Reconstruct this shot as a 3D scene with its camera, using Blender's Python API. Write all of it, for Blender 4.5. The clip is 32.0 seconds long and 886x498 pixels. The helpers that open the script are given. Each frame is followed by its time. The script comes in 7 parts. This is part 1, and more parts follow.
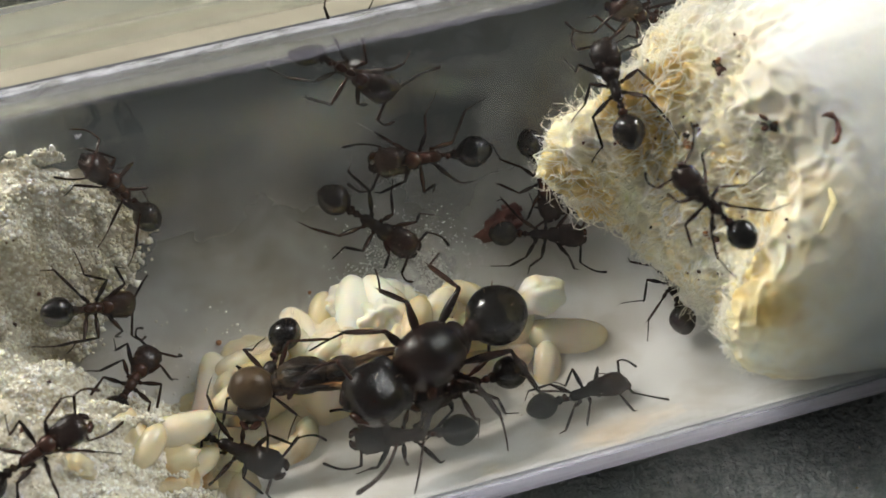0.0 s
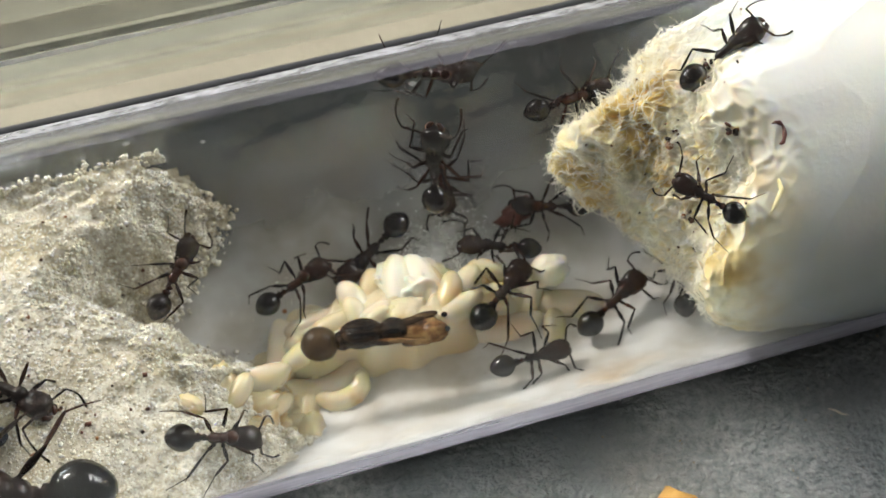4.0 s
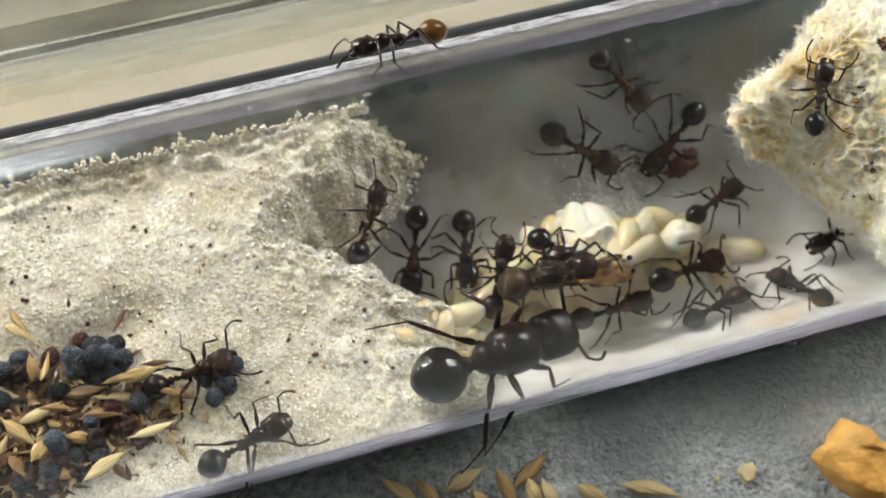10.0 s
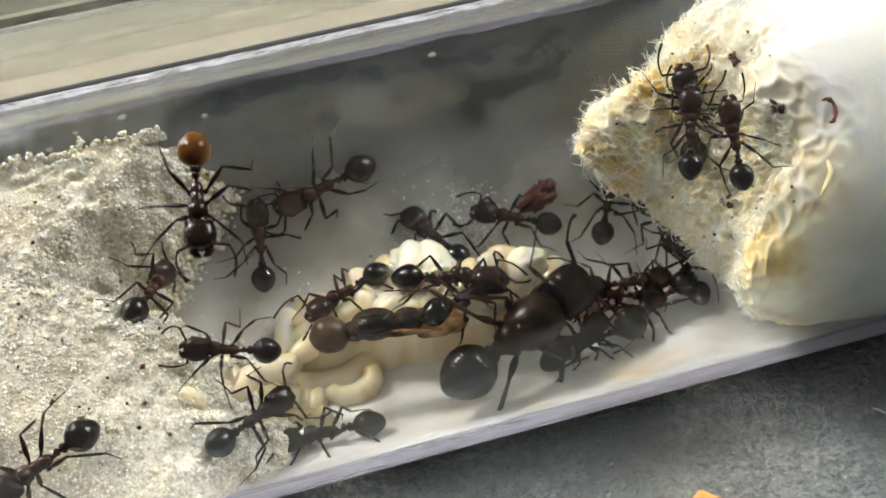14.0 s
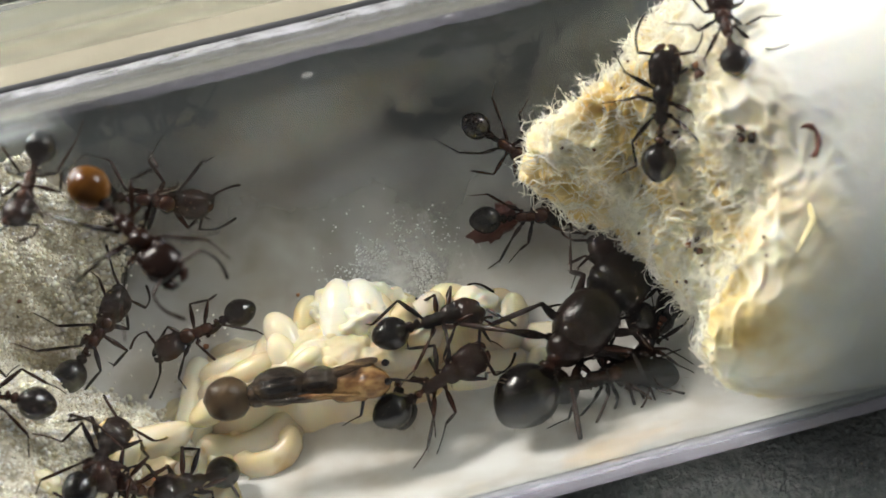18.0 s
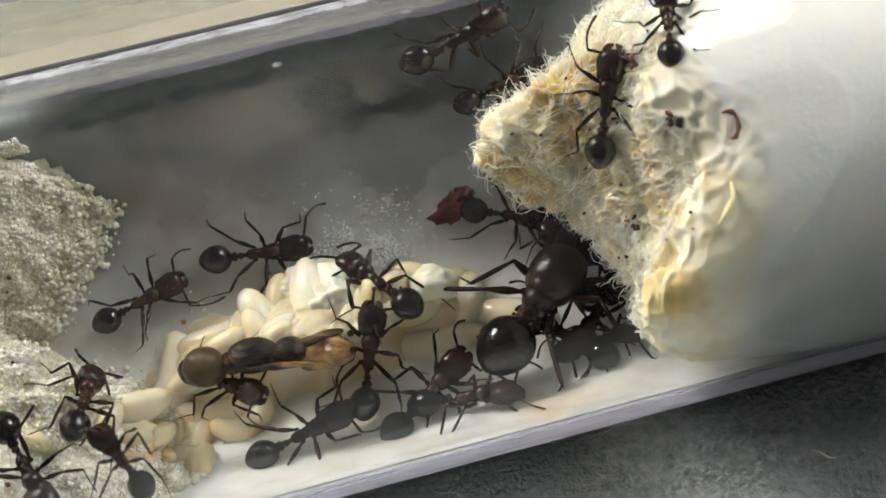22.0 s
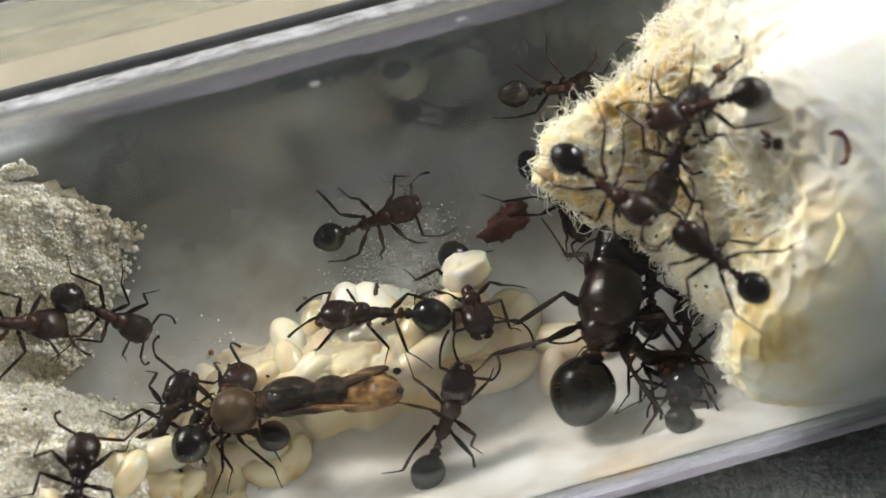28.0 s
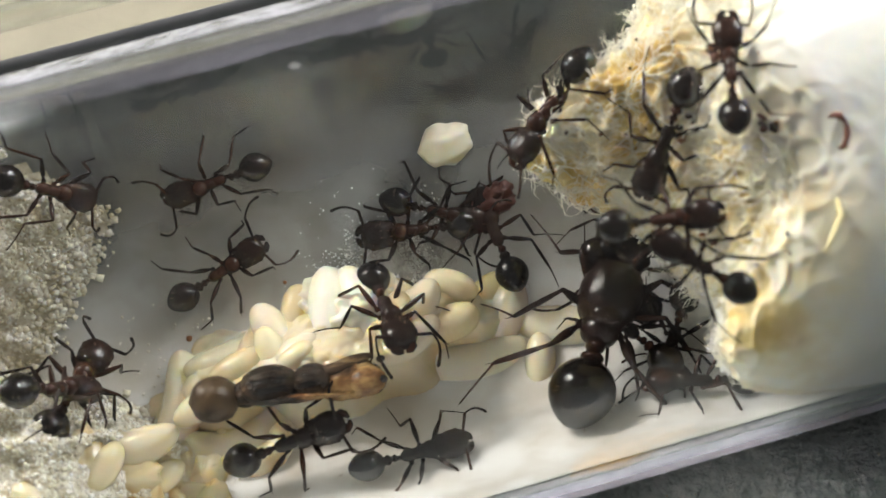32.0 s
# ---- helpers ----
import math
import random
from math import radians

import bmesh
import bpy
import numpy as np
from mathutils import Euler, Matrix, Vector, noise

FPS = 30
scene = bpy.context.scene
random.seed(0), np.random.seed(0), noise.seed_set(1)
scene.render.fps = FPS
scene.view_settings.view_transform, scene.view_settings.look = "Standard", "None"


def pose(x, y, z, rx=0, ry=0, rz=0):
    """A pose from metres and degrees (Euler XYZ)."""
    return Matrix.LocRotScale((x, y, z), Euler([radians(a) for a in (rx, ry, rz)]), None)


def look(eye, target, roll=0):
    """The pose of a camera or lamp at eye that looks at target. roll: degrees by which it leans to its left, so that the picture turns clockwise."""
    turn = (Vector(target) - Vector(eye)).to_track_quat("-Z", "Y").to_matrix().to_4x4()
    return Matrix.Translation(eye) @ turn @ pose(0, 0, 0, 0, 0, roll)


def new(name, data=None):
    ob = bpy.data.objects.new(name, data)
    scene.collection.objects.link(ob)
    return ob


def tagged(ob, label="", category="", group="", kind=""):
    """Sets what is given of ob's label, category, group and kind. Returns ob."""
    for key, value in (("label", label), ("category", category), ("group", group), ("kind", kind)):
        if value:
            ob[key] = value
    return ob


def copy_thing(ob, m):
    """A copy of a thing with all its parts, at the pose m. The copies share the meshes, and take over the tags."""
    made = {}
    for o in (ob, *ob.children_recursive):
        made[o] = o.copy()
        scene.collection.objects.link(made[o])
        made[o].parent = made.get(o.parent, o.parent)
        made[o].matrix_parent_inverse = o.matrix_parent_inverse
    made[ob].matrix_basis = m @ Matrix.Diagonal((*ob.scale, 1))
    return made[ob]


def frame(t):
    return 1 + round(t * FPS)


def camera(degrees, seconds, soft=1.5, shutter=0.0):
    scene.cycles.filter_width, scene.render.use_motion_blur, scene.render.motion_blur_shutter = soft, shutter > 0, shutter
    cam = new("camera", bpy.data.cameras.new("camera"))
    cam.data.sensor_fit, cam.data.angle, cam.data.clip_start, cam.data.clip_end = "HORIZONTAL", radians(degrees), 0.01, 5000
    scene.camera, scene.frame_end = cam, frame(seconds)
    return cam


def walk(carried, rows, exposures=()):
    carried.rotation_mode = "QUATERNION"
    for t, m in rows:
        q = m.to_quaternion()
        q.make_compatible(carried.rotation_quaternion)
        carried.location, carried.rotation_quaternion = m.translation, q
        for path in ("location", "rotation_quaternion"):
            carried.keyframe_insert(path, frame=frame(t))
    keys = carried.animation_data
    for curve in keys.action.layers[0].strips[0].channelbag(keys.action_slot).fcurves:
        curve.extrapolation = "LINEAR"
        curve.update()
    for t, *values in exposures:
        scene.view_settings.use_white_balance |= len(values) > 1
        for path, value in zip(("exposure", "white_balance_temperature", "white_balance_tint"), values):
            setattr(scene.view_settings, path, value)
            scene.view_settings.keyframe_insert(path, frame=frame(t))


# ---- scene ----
cam = camera(40.0, 32.0, soft=1.6)
# a small aperture focused on the brood: the ants on the upper glass go soft
cam.data.dof.use_dof = True
cam.data.dof.focus_distance = 0.049
cam.data.dof.aperture_fstop = 130.0
PATH = [
    (0, (0.00210, -0.01979, 0.04844), (0.00866, 0.00255, 0.00419), 0.75),
    (0.5, (0.00205, -0.01977, 0.04833), (0.00868, 0.00254, 0.00408), 0.84),
    (1, (0.00188, -0.01966, 0.04809), (0.00852, 0.00263, 0.00383), 1.07),
    (1.5, (0.00156, -0.01964, 0.04768), (0.00832, 0.00276, 0.00349), 1.41),
    (2, (0.00121, -0.01918, 0.04717), (0.00820, 0.00303, 0.00292), 1.75),
    (2.5, (0.00064, -0.01914, 0.04627), (0.00815, 0.00336, 0.00225), 2.91),
    (4.5, (-0.00494, -0.02606, 0.06116), (0.00262, -0.00414, 0.01687), 2.61),
    (5, (-0.00892, -0.02546, 0.06175), (-0.00153, -0.00392, 0.01723), 3.31),
    (5.5, (-0.01188, -0.02499, 0.06182), (-0.00475, -0.00372, 0.01714), 2.76),
    (6, (-0.01340, -0.02534, 0.06156), (-0.00644, -0.00378, 0.01699), 2.27),
    (6.5, (-0.01346, -0.02565, 0.06137), (-0.00657, -0.00390, 0.01688), 2.00),
    (7, (-0.01345, -0.02533, 0.06138), (-0.00656, -0.00381, 0.01678), 2.14),
    (7.5, (-0.01340, -0.02491, 0.06139), (-0.00656, -0.00377, 0.01660), 2.25),
    (8, (-0.01338, -0.02466, 0.06151), (-0.00657, -0.00378, 0.01659), 2.40),
    (8.5, (-0.01311, -0.02493, 0.06125), (-0.00653, -0.00381, 0.01640), 1.76),
    (9, (-0.01298, -0.02477, 0.06136), (-0.00633, -0.00391, 0.01640), 2.03),
    (9.5, (-0.01227, -0.02482, 0.06120), (-0.00571, -0.00396, 0.01623), 1.82),
    (10, (-0.01115, -0.02495, 0.06093), (-0.00457, -0.00395, 0.01603), 1.75),
    (10.5, (-0.00976, -0.02549, 0.06066), (-0.00313, -0.00398, 0.01601), 1.55),
    (11, (-0.00800, -0.02586, 0.05997), (-0.00146, -0.00380, 0.01558), 1.04),
    (11.5, (-0.00619, -0.02612, 0.05939), (0.00011, -0.00361, 0.01519), 0.11),
    (12, (-0.00449, -0.02577, 0.05901), (0.00168, -0.00345, 0.01469), -0.28),
    (12.5, (-0.00367, -0.02606, 0.05854), (0.00292, -0.00367, 0.01432), 0.65),
    (13, (-0.00337, -0.02605, 0.05831), (0.00397, -0.00414, 0.01397), 2.50),
    (13.5, (-0.00304, -0.02483, 0.05669), (0.00465, -0.00323, 0.01226), 3.60),
    (14, (-0.00205, -0.02336, 0.05452), (0.00510, -0.00143, 0.01015), 2.30),
    (14.5, (-0.00057, -0.02152, 0.05324), (0.00566, -0.00005, 0.00852), 0.31),
    (16.5, (0.00479, -0.02146, 0.05224), (0.00844, 0.00011, 0.00728), -5.59),
    (17, (0.00557, -0.02155, 0.05205), (0.00924, -0.00000, 0.00708), -5.45),
    (17.5, (0.00606, -0.02124, 0.05141), (0.00971, 0.00030, 0.00644), -5.39),
    (18, (0.00646, -0.01819, 0.04789), (0.00929, 0.00321, 0.00279), -7.42),
    (18.5, (0.00690, -0.01693, 0.04646), (0.00906, 0.00415, 0.00117), -9.13),
    (19, (0.00730, -0.01898, 0.04565), (0.00917, 0.00381, 0.00118), -9.68),
    (19.5, (0.00719, -0.01884, 0.04616), (0.00927, 0.00342, 0.00144), -9.08),
    (20, (0.00694, -0.01820, 0.04694), (0.00948, 0.00322, 0.00183), -8.07),
    (20.5, (0.00673, -0.01841, 0.04739), (0.00965, 0.00311, 0.00235), -7.28),
    (21, (0.00667, -0.01915, 0.04827), (0.00989, 0.00258, 0.00336), -6.53),
    (21.5, (0.00671, -0.01987, 0.04932), (0.01017, 0.00174, 0.00436), -5.95),
    (22, (0.00667, -0.02072, 0.05078), (0.01041, 0.00051, 0.00567), -5.20),
    (22.5, (0.00672, -0.02121, 0.05123), (0.01033, 0.00013, 0.00616), -5.54),
    (23, (0.00647, -0.02125, 0.05119), (0.01004, 0.00023, 0.00618), -5.77),
    (23.5, (0.00635, -0.02108, 0.05126), (0.00981, 0.00028, 0.00618), -6.03),
    (24, (0.00595, -0.02022, 0.05137), (0.00956, 0.00044, 0.00598), -5.54),
    (24.5, (0.00512, -0.01980, 0.05008), (0.00899, 0.00149, 0.00500), -5.03),
    (25, (0.00491, -0.01845, 0.04803), (0.00845, 0.00323, 0.00312), -5.97),
    (25.5, (0.00513, -0.01784, 0.04707), (0.00845, 0.00401, 0.00222), -6.56),
    (26, (0.00554, -0.01704, 0.04695), (0.00878, 0.00414, 0.00177), -6.92),
    (26.5, (0.00569, -0.01701, 0.04689), (0.00900, 0.00412, 0.00170), -6.64),
    (28.5, (0.00658, -0.01608, 0.04743), (0.00893, 0.00375, 0.00159), -8.91),
    (29, (0.00670, -0.01601, 0.04743), (0.00888, 0.00366, 0.00152), -9.25),
    (29.5, (0.00669, -0.01600, 0.04747), (0.00885, 0.00360, 0.00152), -9.42),
    (30, (0.00680, -0.01601, 0.04741), (0.00883, 0.00362, 0.00147), -9.67),
    (30.5, (0.00674, -0.01596, 0.04750), (0.00882, 0.00357, 0.00153), -9.60),
    (31, (0.00665, -0.01587, 0.04721), (0.00885, 0.00374, 0.00127), -9.21),
    (31.5, (0.00659, -0.01557, 0.04688), (0.00913, 0.00364, 0.00079), -8.24),
    (32, (0.00638, -0.01527, 0.04644), (0.00950, 0.00352, 0.00021), -6.64),
]

# the picture dims a little where the bright cotton fills it
EXPOSURES = ((0, -0.20), (2, -0.20), (5, 0.0), (10, 0.0), (13, 0.06), (17, 0.08), (18, 0.04), (19, -0.06), (21, -0.06), (23, -0.06), (25, -0.14), (26.5, 0.02), (29, 0.02), (32, 0.10))
walk(cam, [(t, look(eye, target, roll)) for t, eye, target, roll in PATH], EXPOSURES)

# ---- light: a dim room, an added fill and the lamps over the table ----
world = bpy.data.worlds.new("room_light")
scene.world = world
world.use_nodes = True
bg = world.node_tree.nodes["Background"]
bg.inputs[1].default_value = 0.085
room_nodes = world.node_tree.nodes
room_co, room_axes, room_ramp = room_nodes.new("ShaderNodeTexCoord"), room_nodes.new("ShaderNodeSeparateXYZ"), room_nodes.new("ShaderNodeValToRGB")
world.node_tree.links.new(room_co.outputs["Generated"], room_axes.inputs[0])
world.node_tree.links.new(room_axes.outputs["Z"], room_ramp.inputs[0])
world.node_tree.links.new(room_ramp.outputs[0], bg.inputs[0])
room_ramp.color_ramp.elements[0].position, room_ramp.color_ramp.elements[0].color = 0.05, (0.10, 0.09, 0.09, 1)
room_ramp.color_ramp.elements[1].position, room_ramp.color_ramp.elements[1].color = 0.55, (0.85, 0.82, 0.79, 1)


def lamp(name, eye, target, size_x, size_y, watts, colour):
    data = bpy.data.lights.new(name, "AREA")
    data.shape, data.size, data.size_y, data.energy, data.color = "RECTANGLE", size_x, size_y, watts, colour
    ob = new(name, data)
    ob.matrix_world = look(eye, target)
    return ob


def soft_edges(ob):
    """A diffuser: the lamp's face dims gently towards its rim."""
    data = ob.data
    data.use_nodes = True
    nt = data.node_tree
    em = nt.nodes["Emission"]
    geo, sep = nt.nodes.new("ShaderNodeNewGeometry"), nt.nodes.new("ShaderNodeSeparateXYZ")
    nt.links.new(geo.outputs["Parametric"], sep.inputs[0])
    last = None
    for axis in ("X", "Y"):
        inv, mul, power = (nt.nodes.new("ShaderNodeMath") for _ in range(3))
        inv.operation, mul.operation, power.operation = "SUBTRACT", "MULTIPLY", "POWER"
        inv.inputs[0].default_value = 1.0
        nt.links.new(sep.outputs[axis], inv.inputs[1])
        nt.links.new(sep.outputs[axis], mul.inputs[0])
        nt.links.new(inv.outputs[0], mul.inputs[1])
        nt.links.new(mul.outputs[0], power.inputs[0])
        power.inputs[1].default_value = 1.3
        if last:
            both = nt.nodes.new("ShaderNodeMath")
            both.operation = "MULTIPLY"
            nt.links.new(last.outputs[0], both.inputs[0])
            nt.links.new(power.outputs[0], both.inputs[1])
            last = both
        else:
            last = power
    gain = nt.nodes.new("ShaderNodeMath")
    gain.operation = "MULTIPLY"
    gain.inputs[1].default_value = 60.0
    nt.links.new(last.outputs[0], gain.inputs[0])
    nt.links.new(gain.outputs[0], em.inputs["Strength"])


soft_edges(lamp("panel_lamp", (-0.084, 0.10, 0.026), (-0.060, 0.0, 0.012), 0.125, 0.036, 0.13, (0.93, 0.97, 1.0)))
for dx in (-0.028, 0.028):
    lamp("desk_lamp_head", (-0.155 + dx, 0.23, 0.18), (0.0, 0.0, 0.008), 0.045, 0.045, 0.42, (1.0, 0.93, 0.855))
# an added soft fill from the right, with no real source behind it
lamp("fill_light", (0.60, 0.28, 0.46), (0.0, 0.0, 0.01), 0.34, 0.30, 3.1, (1.0, 0.985, 0.97))

CM = 0.01
RO, RI, AXIS_Z = 0.9, 0.855, 0.9      # the tube, in centimetres
SLATE_Z = 0.35


# ---- materials ----
def material(name, colour, rough=0.6, spec=0.4, metal=0.0):
    m = bpy.data.materials.new(name)
    m.use_nodes = True
    b = m.node_tree.nodes["Principled BSDF"]
    b.inputs["Base Color"].default_value = (*colour, 1)
    b.inputs["Roughness"].default_value = rough
    b.inputs["Specular IOR Level"].default_value = spec
    b.inputs["Metallic"].default_value = metal
    return m


def node(m, kind, **inputs):
    n = m.node_tree.nodes.new(kind)
    for key, value in inputs.items():
        n.inputs[key.replace("_", " ")].default_value = value
    return n


def link(m, a, b):
    m.node_tree.links.new(a, b)


def mottled(name, stops, scale, rough=0.6, bump=0.0, bump_scale=None, detail=6.0, random_mix=0.0, per_island=False,
            stretch=(1, 1, 1), spec=0.4, second=None, bump_distance=0.0002):
    """Noise through a colour ramp in object space, with relief, a second scale of stains and change from piece to piece."""
    m = material(name, stops[0][1], rough, spec)
    b = m.node_tree.nodes["Principled BSDF"]
    tc = node(m, "ShaderNodeTexCoord")
    mp = node(m, "ShaderNodeMapping")
    mp.inputs["Scale"].default_value = stretch
    link(m, tc.outputs["Object"], mp.inputs["Vector"])
    no = node(m, "ShaderNodeTexNoise", Scale=scale, Detail=detail, Roughness=0.65)
    link(m, mp.outputs[0], no.inputs["Vector"])
    ramp = node(m, "ShaderNodeValToRGB")
    while len(ramp.color_ramp.elements) < len(stops):
        ramp.color_ramp.elements.new(0.5)
    for e, (p, c) in zip(ramp.color_ramp.elements, stops):
        e.position, e.color = p, (*c, 1)
    fac = no.outputs["Fac"]
    if random_mix:
        if per_island:
            info = node(m, "ShaderNodeNewGeometry")
            rnd = info.outputs["Random Per Island"]
        else:
            info = node(m, "ShaderNodeObjectInfo")
            rnd = info.outputs["Random"]
        mix = node(m, "ShaderNodeMix")
        mix.inputs[0].default_value = random_mix
        link(m, fac, mix.inputs[2])
        link(m, rnd, mix.inputs[3])
        fac = mix.outputs[0]
    link(m, fac, ramp.inputs[0])
    out = ramp.outputs[0]
    if second:
        n2 = node(m, "ShaderNodeTexNoise", Scale=second[0], Detail=3.0)
        link(m, tc.outputs["Object"], n2.inputs["Vector"])
        r2 = node(m, "ShaderNodeValToRGB")
        r2.color_ramp.elements[0].position, r2.color_ramp.elements[1].position = second[1], second[2]
        mix2 = node(m, "ShaderNodeMix")
        mix2.data_type = "RGBA"
        link(m, n2.outputs["Fac"], r2.inputs[0])
        link(m, r2.outputs[0], mix2.inputs[0])
        link(m, out, mix2.inputs[6])
        mix2.inputs[7].default_value = (*second[3], 1)
        out = mix2.outputs[2]
    link(m, out, b.inputs["Base Color"])
    if bump:
        n3 = node(m, "ShaderNodeTexNoise", Scale=bump_scale or scale * 3, Detail=5.0)
        link(m, mp.outputs[0], n3.inputs["Vector"])
        bp = node(m, "ShaderNodeBump", Strength=bump, Distance=bump_distance)
        link(m, n3.outputs["Fac"], bp.inputs["Height"])
        link(m, bp.outputs[0], b.inputs["Normal"])
    return m


def glass_material(name, tint=(0.97, 0.985, 0.98), rough=0.0):
    m = bpy.data.materials.new(name)
    m.use_nodes = True
    nt = m.node_tree
    nt.nodes.clear()
    out = nt.nodes.new("ShaderNodeOutputMaterial")
    g = nt.nodes.new("ShaderNodeBsdfGlass")
    g.inputs["Color"].default_value = (*tint, 1)
    g.inputs["Roughness"].default_value = rough
    g.inputs["IOR"].default_value = 1.47
    nt.links.new(g.outputs[0], out.inputs[0])
    return m


GLASS = glass_material("tube_glass")
PAPER = mottled("cream_paper", [(0.3, (0.19, 0.172, 0.128)), (0.7, (0.25, 0.228, 0.172))], 60, 0.8, 0.3, 900, second=(25, 0.5, 0.75, (0.25, 0.205, 0.13)))
SLATE = mottled("grey_slate", [(0.32, (0.22, 0.25, 0.26)), (0.5, (0.50, 0.54, 0.545)), (0.68, (0.76, 0.78, 0.76))], 2400, 0.7, 0.9, 4200, second=(120, 0.4, 0.7, (0.34, 0.38, 0.39)), bump_distance=0.0005)
# dark blue-grey of the added sheet: shade put into a colour
SHADE_SHEET = mottled("shade_sheet_grey", [(0.3, (0.065, 0.070, 0.076)), (0.7, (0.115, 0.120, 0.130))], 90, 0.6, 0.25, 700)
SAND = mottled("damp_sand", [(0.36, (0.36, 0.31, 0.22)), (0.48, (0.57, 0.52, 0.42)), (0.62, (0.78, 0.75, 0.66))], 3300, 0.6, 0.4, 3600, second=(150, 0.52, 0.70, (0.42, 0.35, 0.22)), bump_distance=0.0002)
GRAIN = mottled("sand_grain", [(0.05, (0.46, 0.37, 0.23)), (0.22, (0.60, 0.55, 0.44)), (0.5, (0.76, 0.72, 0.61)), (0.85, (0.90, 0.89, 0.84))], 400, 0.22, random_mix=0.7, per_island=True, spec=0.5, second=(95, 0.50, 0.66, (0.44, 0.365, 0.22)))
GRAIN.node_tree.nodes["Principled BSDF"].inputs["Subsurface Weight"].default_value = 0.6
GRAIN.node_tree.nodes["Principled BSDF"].inputs["Subsurface Radius"].default_value = (0.0003, 0.0003, 0.0002)
SAND.node_tree.nodes["Principled BSDF"].inputs["Subsurface Weight"].default_value = 0.3
SAND.node_tree.nodes["Principled BSDF"].inputs["Subsurface Radius"].default_value = (0.0002, 0.00017, 0.00012)
SPECK = mottled("dark_speck", [(0.2, (0.03, 0.02, 0.015)), (0.7, (0.14, 0.05, 0.03)), (0.92, (0.42, 0.20, 0.07))], 500, 0.7, random_mix=0.8, per_island=True)
COTTON = mottled("chewed_cotton", [(0.30, (0.58, 0.40, 0.14)), (0.43, (0.76, 0.62, 0.32)), (0.55, (0.87, 0.80, 0.60)), (0.72, (0.93, 0.90, 0.80))], 420, 0.75, 0.2, 3800, second=(230, 0.54, 0.70, (0.66, 0.46, 0.14)), bump_distance=0.00012)
# the cotton turns white and wet towards the water
_b = COTTON.node_tree.nodes["Principled BSDF"]
_old = _b.inputs["Base Color"].links[0].from_socket
_tc = node(COTTON, "ShaderNodeTexCoord")
_sep = node(COTTON, "ShaderNodeSeparateXYZ")
link(COTTON, _tc.outputs["Object"], _sep.inputs[0])
_no = node(COTTON, "ShaderNodeTexNoise", Scale=160.0, Detail=4.0)
link(COTTON, _tc.outputs["Object"], _no.inputs["Vector"])
_ma = node(COTTON, "ShaderNodeMath")
_ma.operation = "MULTIPLY_ADD"
link(COTTON, _no.outputs["Fac"], _ma.inputs[0])
_ma.inputs[1].default_value = 0.008
link(COTTON, _sep.outputs["X"], _ma.inputs[2])
_mr = node(COTTON, "ShaderNodeMapRange")
_mr.inputs["From Min"].default_value, _mr.inputs["From Max"].default_value = 0.0205, 0.0240
link(COTTON, _ma.outputs[0], _mr.inputs["Value"])
_flat = node(COTTON, "ShaderNodeCombineXYZ")
link(COTTON, _sep.outputs["Y"], _flat.inputs["Y"])
link(COTTON, _sep.outputs["Z"], _flat.inputs["Z"])
_far = node(COTTON, "ShaderNodeVectorMath")
_far.operation = "DISTANCE"
link(COTTON, _flat.outputs[0], _far.inputs[0])
_far.inputs[1].default_value = (0, 0, 0.009)
_jag = node(COTTON, "ShaderNodeMath")
_jag.operation = "MULTIPLY_ADD"
link(COTTON, _no.outputs["Fac"], _jag.inputs[0])
_jag.inputs[1].default_value = 0.008
link(COTTON, _far.outputs["Value"], _jag.inputs[2])
_edge = node(COTTON, "ShaderNodeMapRange")
_edge.inputs["From Min"].default_value, _edge.inputs["From Max"].default_value = 0.0116, 0.0136
link(COTTON, _jag.outputs[0], _edge.inputs["Value"])
_most = node(COTTON, "ShaderNodeMath")
_most.operation = "MAXIMUM"
link(COTTON, _edge.outputs[0], _most.inputs[0])
link(COTTON, _mr.outputs[0], _most.inputs[1])
_mx = node(COTTON, "ShaderNodeMix")
_mx.data_type = "RGBA"
link(COTTON, _most.outputs[0], _mx.inputs[0])
link(COTTON, _old, _mx.inputs[6])
_cloud = node(COTTON, "ShaderNodeTexNoise", Scale=220.0, Detail=5.0)
link(COTTON, _tc.outputs["Object"], _cloud.inputs["Vector"])
_wet = node(COTTON, "ShaderNodeValToRGB")
_wet.color_ramp.elements[0].position, _wet.color_ramp.elements[0].color = 0.35, (0.64, 0.65, 0.61, 1)
_wet.color_ramp.elements[1].position, _wet.color_ramp.elements[1].color = 0.62, (0.77, 0.77, 0.75, 1)
link(COTTON, _cloud.outputs["Fac"], _wet.inputs[0])
link(COTTON, _wet.outputs[0], _mx.inputs[7])
link(COTTON, _mx.outputs[2], _b.inputs["Base Color"])
_b.inputs["Subsurface Weight"].default_value = 1.0
_b.inputs["Subsurface Radius"].default_value = (0.0026, 0.0022, 0.0015)
FIBRE = material("cotton_fibre", (0.90, 0.86, 0.75), 0.4)
FIBRE.node_tree.nodes["Principled BSDF"].inputs["Subsurface Weight"].default_value = 0.4
FIBRE.node_tree.nodes["Principled BSDF"].inputs["Subsurface Radius"].default_value = (0.0006, 0.0005, 0.0003)
HAIR = material("golden_hair", (0.22, 0.15, 0.09), 0.5)
CHITIN = {}
